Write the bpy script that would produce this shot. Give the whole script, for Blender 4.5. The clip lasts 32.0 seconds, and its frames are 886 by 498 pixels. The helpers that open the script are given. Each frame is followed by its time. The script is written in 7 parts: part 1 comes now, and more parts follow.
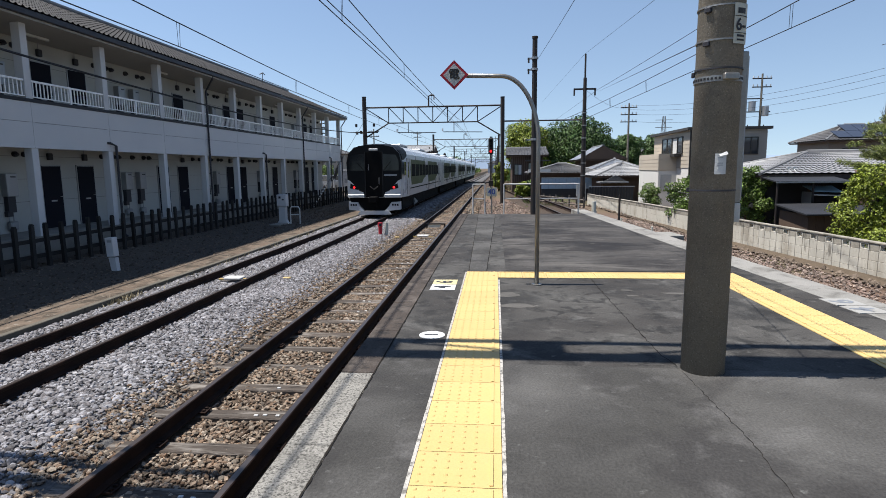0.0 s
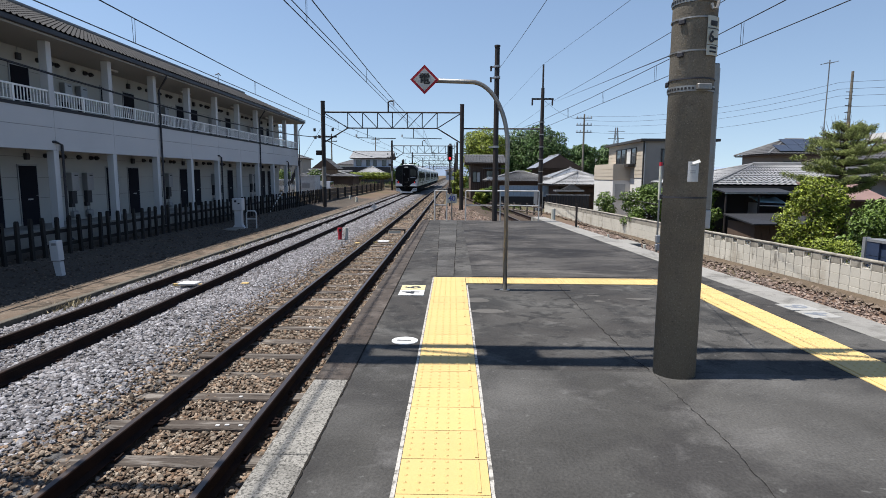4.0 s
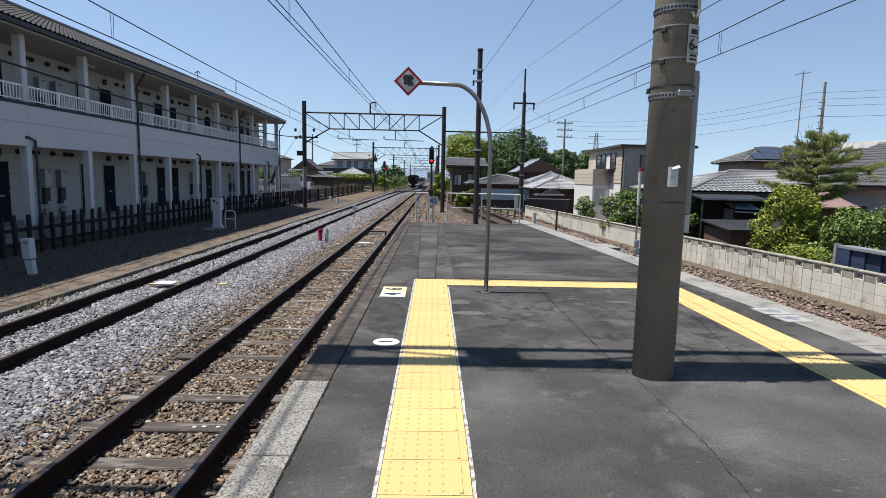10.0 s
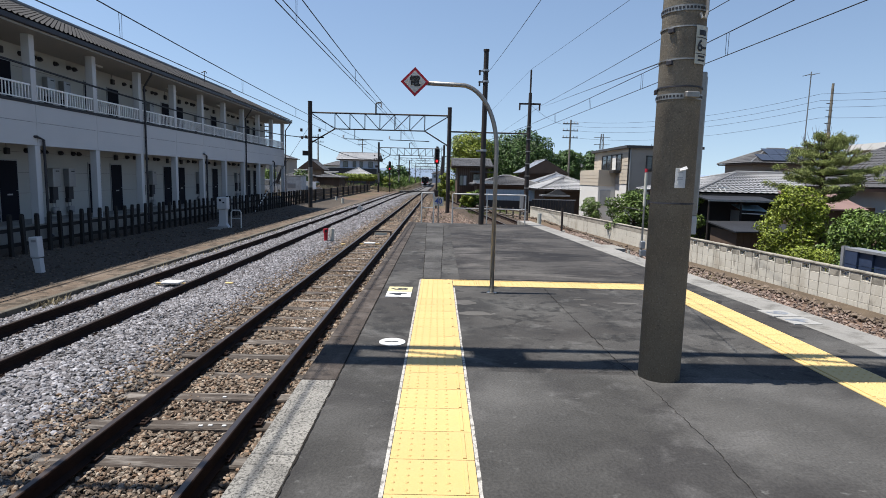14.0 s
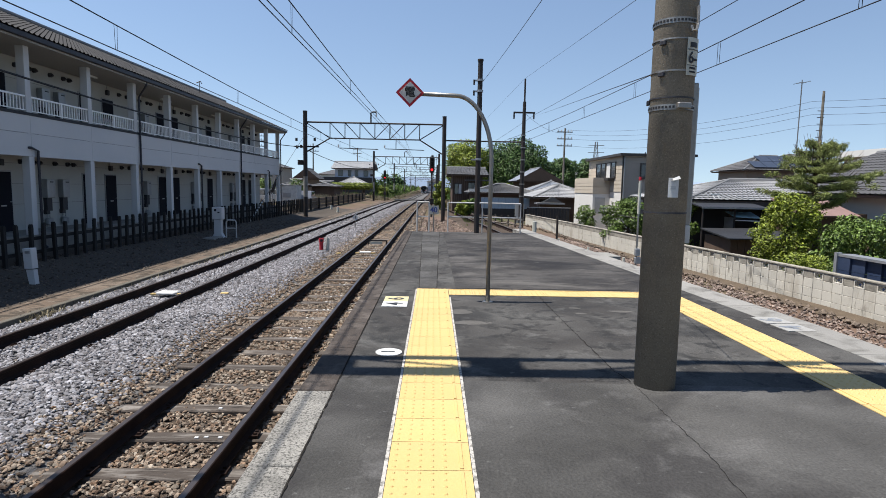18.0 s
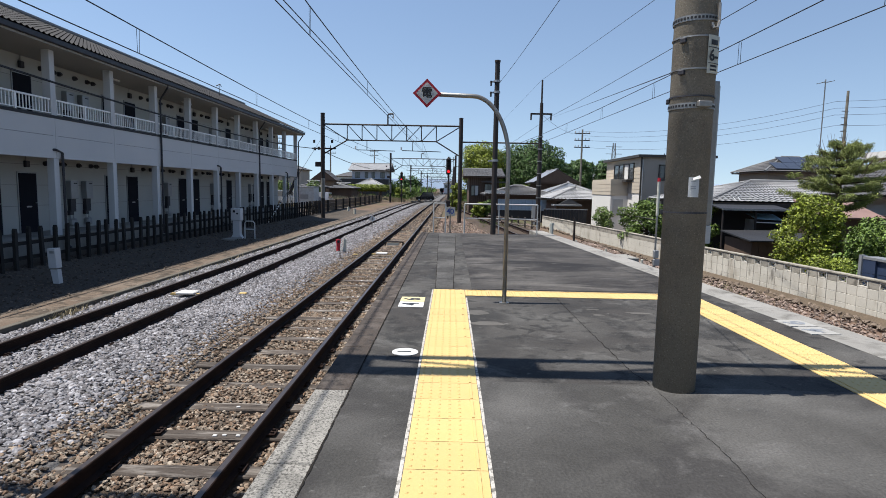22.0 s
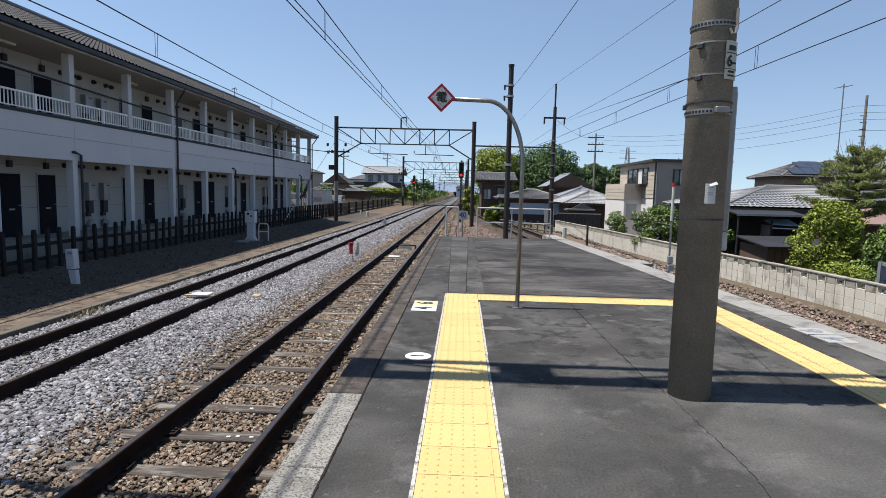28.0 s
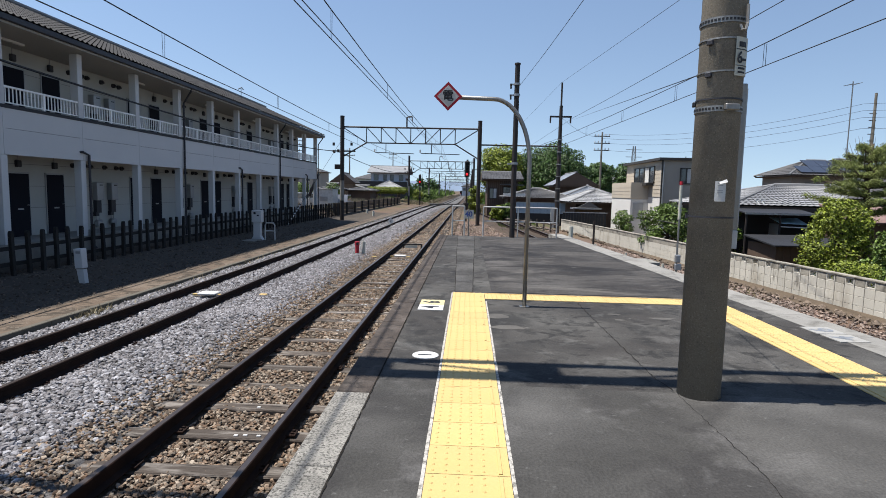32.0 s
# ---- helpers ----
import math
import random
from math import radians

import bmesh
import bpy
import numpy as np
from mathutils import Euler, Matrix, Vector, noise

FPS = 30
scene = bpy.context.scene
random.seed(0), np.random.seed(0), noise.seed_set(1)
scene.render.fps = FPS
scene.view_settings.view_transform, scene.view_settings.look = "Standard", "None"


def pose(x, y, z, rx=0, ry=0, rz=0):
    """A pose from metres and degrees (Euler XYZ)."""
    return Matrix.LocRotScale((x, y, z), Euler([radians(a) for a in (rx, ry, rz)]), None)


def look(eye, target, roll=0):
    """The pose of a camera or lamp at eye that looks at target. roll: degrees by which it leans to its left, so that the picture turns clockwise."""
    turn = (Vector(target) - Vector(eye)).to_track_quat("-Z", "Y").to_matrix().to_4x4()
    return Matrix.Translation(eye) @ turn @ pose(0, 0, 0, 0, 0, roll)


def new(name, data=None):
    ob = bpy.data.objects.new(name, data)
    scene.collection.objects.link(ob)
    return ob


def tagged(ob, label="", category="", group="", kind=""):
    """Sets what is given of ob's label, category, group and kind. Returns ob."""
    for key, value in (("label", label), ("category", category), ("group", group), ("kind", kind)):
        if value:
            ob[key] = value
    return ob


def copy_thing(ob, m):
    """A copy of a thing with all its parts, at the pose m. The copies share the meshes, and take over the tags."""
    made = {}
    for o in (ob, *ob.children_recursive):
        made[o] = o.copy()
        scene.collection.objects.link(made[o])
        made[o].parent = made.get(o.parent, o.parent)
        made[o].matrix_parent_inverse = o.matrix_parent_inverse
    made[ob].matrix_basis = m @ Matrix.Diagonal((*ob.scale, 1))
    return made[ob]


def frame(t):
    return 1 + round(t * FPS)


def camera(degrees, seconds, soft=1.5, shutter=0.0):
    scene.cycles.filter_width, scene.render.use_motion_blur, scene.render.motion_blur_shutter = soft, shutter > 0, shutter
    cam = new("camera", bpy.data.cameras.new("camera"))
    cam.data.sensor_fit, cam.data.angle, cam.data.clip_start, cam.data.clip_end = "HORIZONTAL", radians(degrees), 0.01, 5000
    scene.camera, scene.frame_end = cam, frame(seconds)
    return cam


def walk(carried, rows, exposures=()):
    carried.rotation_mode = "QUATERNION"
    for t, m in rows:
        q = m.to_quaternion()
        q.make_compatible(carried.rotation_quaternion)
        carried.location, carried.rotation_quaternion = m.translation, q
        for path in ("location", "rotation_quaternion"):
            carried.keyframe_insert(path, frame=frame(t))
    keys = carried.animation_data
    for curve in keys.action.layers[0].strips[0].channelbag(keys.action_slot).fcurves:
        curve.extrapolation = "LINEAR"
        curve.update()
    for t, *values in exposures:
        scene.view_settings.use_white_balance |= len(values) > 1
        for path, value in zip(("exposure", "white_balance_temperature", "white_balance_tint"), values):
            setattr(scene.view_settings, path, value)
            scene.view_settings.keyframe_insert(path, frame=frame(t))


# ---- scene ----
cam = camera(75.5, 32.0, soft=0.55)
PATH = [
    (0, (0.194, 0.414, 1.336), (0.012, 2.386, 1.058), -0.6),
    (0.5, (0.152, 0.418, 1.339), (0.002, 2.394, 1.069), -0.8),
    (1, (0.092, 0.42, 1.329), (-0.037, 2.399, 1.067), -0.6),
    (1.5, (0.074, 0.442, 1.32), (-0.047, 2.421, 1.056), -0.5),
    (2, (0.073, 0.448, 1.316), (-0.043, 2.427, 1.052), -0.5),
    (2.5, (0.068, 0.46, 1.316), (-0.03, 2.44, 1.054), -0.2),
    (3, (0.07, 0.448, 1.316), (-0.001, 2.43, 1.058), -0.0),
    (3.5, (0.065, 0.443, 1.316), (0.021, 2.426, 1.06), 0.1),
    (5.5, (0.044, 0.439, 1.312), (0.026, 2.423, 1.057), 0.7),
    (6, (0.045, 0.431, 1.313), (0.032, 2.415, 1.059), 0.8),
    (6.5, (0.047, 0.436, 1.313), (0.042, 2.42, 1.06), 0.8),
    (7, (0.045, 0.433, 1.313), (0.044, 2.417, 1.06), 1.0),
    (7.5, (0.043, 0.432, 1.312), (0.048, 2.416, 1.061), 1.1),
    (8, (0.043, 0.436, 1.312), (0.054, 2.42, 1.063), 1.2),
    (8.5, (0.043, 0.432, 1.315), (0.06, 2.416, 1.068), 1.3),
    (9, (0.044, 0.426, 1.315), (0.066, 2.411, 1.068), 1.2),
    (9.5, (0.046, 0.43, 1.313), (0.075, 2.414, 1.067), 1.1),
    (10, (0.041, 0.434, 1.309), (0.077, 2.419, 1.063), 1.2),
    (10.5, (0.038, 0.431, 1.314), (0.079, 2.415, 1.066), 1.2),
    (11, (0.033, 0.417, 1.317), (0.066, 2.402, 1.07), 1.1),
    (11.5, (0.034, 0.419, 1.316), (0.059, 2.403, 1.07), 1.2),
    (12, (0.031, 0.417, 1.314), (0.051, 2.402, 1.069), 1.3),
    (12.5, (0.034, 0.422, 1.316), (0.05, 2.407, 1.069), 1.2),
    (13, (0.036, 0.421, 1.314), (0.051, 2.406, 1.067), 1.2),
    (13.5, (0.033, 0.424, 1.309), (0.049, 2.409, 1.064), 1.3),
    (14, (0.03, 0.429, 1.309), (0.049, 2.414, 1.064), 1.4),
    (14.5, (0.03, 0.428, 1.311), (0.053, 2.413, 1.068), 1.5),
    (16.5, (0.036, 0.432, 1.311), (0.081, 2.417, 1.078), 1.7),
    (17, (0.032, 0.43, 1.312), (0.085, 2.416, 1.084), 1.8),
    (17.5, (0.031, 0.423, 1.317), (0.088, 2.409, 1.089), 1.5),
    (18, (0.027, 0.41, 1.325), (0.061, 2.398, 1.109), 1.1),
    (18.5, (0.024, 0.414, 1.319), (0.031, 2.403, 1.11), 1.1),
    (19, (0.023, 0.409, 1.313), (0.015, 2.398, 1.104), 1.2),
    (19.5, (0.029, 0.414, 1.313), (0.015, 2.403, 1.103), 1.1),
    (20, (0.025, 0.419, 1.314), (0.009, 2.408, 1.103), 1.1),
    (20.5, (0.022, 0.416, 1.313), (0.006, 2.405, 1.101), 1.2),
    (21, (0.022, 0.417, 1.312), (0.004, 2.405, 1.1), 1.2),
    (21.5, (0.026, 0.417, 1.313), (0.004, 2.405, 1.101), 1.3),
    (22, (0.024, 0.415, 1.311), (0.001, 2.404, 1.1), 1.1),
    (22.5, (0.022, 0.411, 1.313), (0.003, 2.399, 1.102), 1.2),
    (23, (0.024, 0.41, 1.315), (0.007, 2.398, 1.103), 1.1),
    (23.5, (0.023, 0.411, 1.313), (0.005, 2.4, 1.103), 1.2),
    (24, (0.022, 0.409, 1.317), (-0.003, 2.397, 1.106), 1.1),
    (24.5, (0.016, 0.409, 1.318), (-0.017, 2.398, 1.109), 1.2),
    (25, (0.013, 0.407, 1.317), (-0.036, 2.395, 1.109), 1.2),
    (25.5, (0.012, 0.418, 1.315), (-0.042, 2.406, 1.106), 1.3),
    (27.5, (0.007, 0.407, 1.321), (-0.057, 2.396, 1.121), 1.5),
    (28, (0.009, 0.411, 1.32), (-0.056, 2.4, 1.12), 1.4),
    (28.5, (0.003, 0.412, 1.319), (-0.06, 2.401, 1.12), 1.4),
    (29, (0.003, 0.418, 1.316), (-0.056, 2.407, 1.116), 1.4),
    (29.5, (0.002, 0.424, 1.314), (-0.057, 2.413, 1.114), 1.5),
    (30, (-0.003, 0.416, 1.318), (-0.068, 2.404, 1.118), 1.5),
    (30.5, (0.002, 0.415, 1.317), (-0.08, 2.404, 1.116), 1.4),
    (31, (0.003, 0.417, 1.317), (-0.084, 2.405, 1.117), 1.2),
    (31.5, (0.0, 0.422, 1.316), (-0.084, 2.41, 1.114), 1.2),
    (32, (-0.003, 0.423, 1.314), (-0.088, 2.41, 1.111), 1.3),
]
walk(cam, [(t, look(eye, target, roll)) for t, eye, target, roll in PATH])

# ---- world, sun, exposure ----
scene.view_settings.exposure = 0.82
world = bpy.data.worlds.new("world")
scene.world = world
world.use_nodes = True
wn = world.node_tree
sky = wn.nodes.new("ShaderNodeTexSky")
sky.sky_type = "NISHITA"
sky.sun_disc = False
SUN_EL, SUN_AZ = radians(68), radians(-93)   # the sun stands to the left of the line
sky.sun_elevation, sky.sun_rotation = SUN_EL, SUN_AZ
sky.air_density, sky.dust_density, sky.ozone_density = 1.3, 0.0, 1.5
sky_co, lift = wn.nodes.new("ShaderNodeTexCoord"), wn.nodes.new("ShaderNodeVectorMath")
lift.operation = "ADD"
lift.inputs[1].default_value = (0, 0, 0.13)   # clear air: little whitening towards the horizon
wn.links.new(sky_co.outputs["Generated"], lift.inputs[0])
wn.links.new(lift.outputs[0], sky.inputs["Vector"])
tone = wn.nodes.new("ShaderNodeMix")
tone.data_type, tone.blend_type = "RGBA", "MULTIPLY"
tone.inputs["Factor"].default_value = 1.0
tone.inputs["B"].default_value = (1.05, 1.0, 1.0, 1)
wn.links.new(sky.outputs[0], tone.inputs["A"])
wn.links.new(tone.outputs["Result"], wn.nodes["Background"].inputs[0])
wn.nodes["Background"].inputs[1].default_value = 0.085
sun_data = bpy.data.lights.new("sun", "SUN")
sun_data.energy, sun_data.angle, sun_data.color = 4.9, radians(0.53), (1.0, 0.955, 0.9)
sun = new("sun", sun_data)
sun_dir = Vector((math.sin(SUN_AZ) * math.cos(SUN_EL), math.cos(SUN_AZ) * math.cos(SUN_EL), math.sin(SUN_EL)))
sun.matrix_world = look(sun_dir * 50, (0, 0, 0))


# ---- materials ----
def mat(name, color, rough=0.8, metal=0.0, vary=0.25, scale=3.0, fine=60.0, bump=0.15, tint=None, tint_scale=0.7,
        tint_amount=0.5, island=0.0, rand=0.0, emit=None, spec=0.3, stretch=(1, 1, 1), grain=1.6, alt=None, stains=(), place=False):
    """A surface with variation at two scales, fine relief, and stains of a second colour."""
    m = bpy.data.materials.new(name)
    m.use_nodes = True
    t, link = m.node_tree, m.node_tree.links.new
    p = t.nodes["Principled BSDF"]
    p.inputs["Roughness"].default_value, p.inputs["Metallic"].default_value = rough, metal
    p.inputs["Specular IOR Level"].default_value = spec
    co = t.nodes.new("ShaderNodeTexCoord")
    mp = t.nodes.new("ShaderNodeMapping")
    mp.inputs["Scale"].default_value = stretch
    if place:   # grain by the place in the world, for pieces that share one mesh
        link(t.nodes.new("ShaderNodeNewGeometry").outputs["Position"], mp.inputs[0])
    else:
        link(co.outputs["Object"], mp.inputs[0])

    def tex(s, detail=4):
        n = t.nodes.new("ShaderNodeTexNoise")
        n.inputs["Scale"].default_value, n.inputs["Detail"].default_value = s, detail
        link(mp.outputs[0], n.inputs["Vector"])
        return n.outputs["Fac"]

    def math_(op, a, b):
        n = t.nodes.new("ShaderNodeMath")
        n.operation = op
        for i, v in enumerate((a, b)):
            if isinstance(v, (int, float)):
                n.inputs[i].default_value = v
            else:
                link(v, n.inputs[i])
        return n.outputs[0]

    base = None
    if tint:
        ramp = t.nodes.new("ShaderNodeValToRGB")
        ramp.color_ramp.elements[0].position, ramp.color_ramp.elements[1].position = 0.42, 0.68
        ramp.color_ramp.elements[0].color = (0, 0, 0, 1)
        ramp.color_ramp.elements[1].color = (tint_amount,) * 3 + (1,)
        link(tex(tint_scale, 6), ramp.inputs[0])
        mix = t.nodes.new("ShaderNodeMix")
        mix.data_type = "RGBA"
        link(ramp.outputs[0], mix.inputs["Factor"])
        mix.inputs["A"].default_value, mix.inputs["B"].default_value = (*color, 1), (*tint, 1)
        base = mix.outputs["Result"]
    big, small = tex(scale), tex(fine, 2)
    f = math_("ADD", math_("MULTIPLY", math_("SUBTRACT", big, 0.5), vary * 2), 1.0)
    f = math_("ADD", f, math_("MULTIPLY", math_("SUBTRACT", small, 0.5), vary * grain))
    if island:
        g = t.nodes.new("ShaderNodeNewGeometry")
        f = math_("MULTIPLY", f, math_("ADD", math_("MULTIPLY", g.outputs["Random Per Island"], island * 2), 1 - island))
    if rand:
        o = t.nodes.new("ShaderNodeObjectInfo")
        f = math_("MULTIPLY", f, math_("ADD", math_("MULTIPLY", o.outputs["Random"], rand * 2), 1 - rand))
    if alt:   # each loose piece takes a tone between the two colours
        g = t.nodes.new("ShaderNodeNewGeometry")
        wn_ = t.nodes.new("ShaderNodeTexWhiteNoise")
        wn_.noise_dimensions = "1D"
        link(g.outputs["Random Per Island"], wn_.inputs["W"])
        mix = t.nodes.new("ShaderNodeMix")
        mix.data_type = "RGBA"
        link(wn_.outputs["Value"], mix.inputs["Factor"])
        mix.inputs["A"].default_value, mix.inputs["B"].default_value = (*color, 1), (*alt, 1)
        base = mix.outputs["Result"]
    for shade, s_, lo, hi, amount, warp in stains:   # blotches with soft, uneven outlines
        n = t.nodes.new("ShaderNodeTexNoise")
        n.inputs["Scale"].default_value, n.inputs["Detail"].default_value = s_, 7
        n.inputs["Roughness"].default_value, n.inputs["Distortion"].default_value = 0.62, warp
        link(mp.outputs[0], n.inputs["Vector"])
        ramp = t.nodes.new("ShaderNodeValToRGB")
        ramp.color_ramp.elements[0].position, ramp.color_ramp.elements[1].position = lo, hi
        ramp.color_ramp.elements[0].color, ramp.color_ramp.elements[1].color = (0, 0, 0, 1), (amount,) * 3 + (1,)
        link(n.outputs["Fac"], ramp.inputs[0])
        mix = t.nodes.new("ShaderNodeMix")
        mix.data_type = "RGBA"
        link(ramp.outputs[0], mix.inputs["Factor"])
        if base:
            link(base, mix.inputs["A"])
        else:
            mix.inputs["A"].default_value = (*color, 1)
        mix.inputs["B"].default_value = (*shade, 1)
        base = mix.outputs["Result"]
    hsv = t.nodes.new("ShaderNodeHueSaturation")
    if base:
        link(base, hsv.inputs["Color"])
    else:
        hsv.inputs["Color"].default_value = (*color, 1)
    link(f, hsv.inputs["Value"])
    link(hsv.outputs[0], p.inputs["Base Color"])
    r = math_("ADD", math_("MULTIPLY", math_("SUBTRACT", big, 0.5), 0.3), rough)
    link(r, p.inputs["Roughness"])
    if bump:
        b = t.nodes.new("ShaderNodeBump")
        b.inputs["Strength"].default_value, b.inputs["Distance"].default_value = bump, 0.02
        link(math_("ADD", small, math_("MULTIPLY", big, 0.5)), b.inputs["Height"])
        link(b.outputs[0], p.inputs["Normal"])
    if emit:
        p.inputs["Emission Color"].default_value = (*emit[0], 1)
        p.inputs["Emission Strength"].default_value = emit[1]
    return m


def glass_mat(name, color, rough=0.05, gloss=0.8):
    m = bpy.data.materials.new(name)
    m.use_nodes = True
    p = m.node_tree.nodes["Principled BSDF"]
    p.inputs["Base Color"].default_value, p.inputs["Roughness"].default_value = (*color, 1), rough
    p.inputs["Specular IOR Level"].default_value = gloss
    n = m.node_tree.nodes.new("ShaderNodeTexNoise")
    n.inputs["Scale"].default_value = 1.5
    b = m.node_tree.nodes.new("ShaderNodeBump")
    b.inputs["Strength"].default_value, b.inputs["Distance"].default_value = 0.05, 0.01
    m.node_tree.links.new(n.outputs["Fac"], b.inputs["Height"])
    m.node_tree.links.new(b.outputs[0], p.inputs["Normal"])
    return m


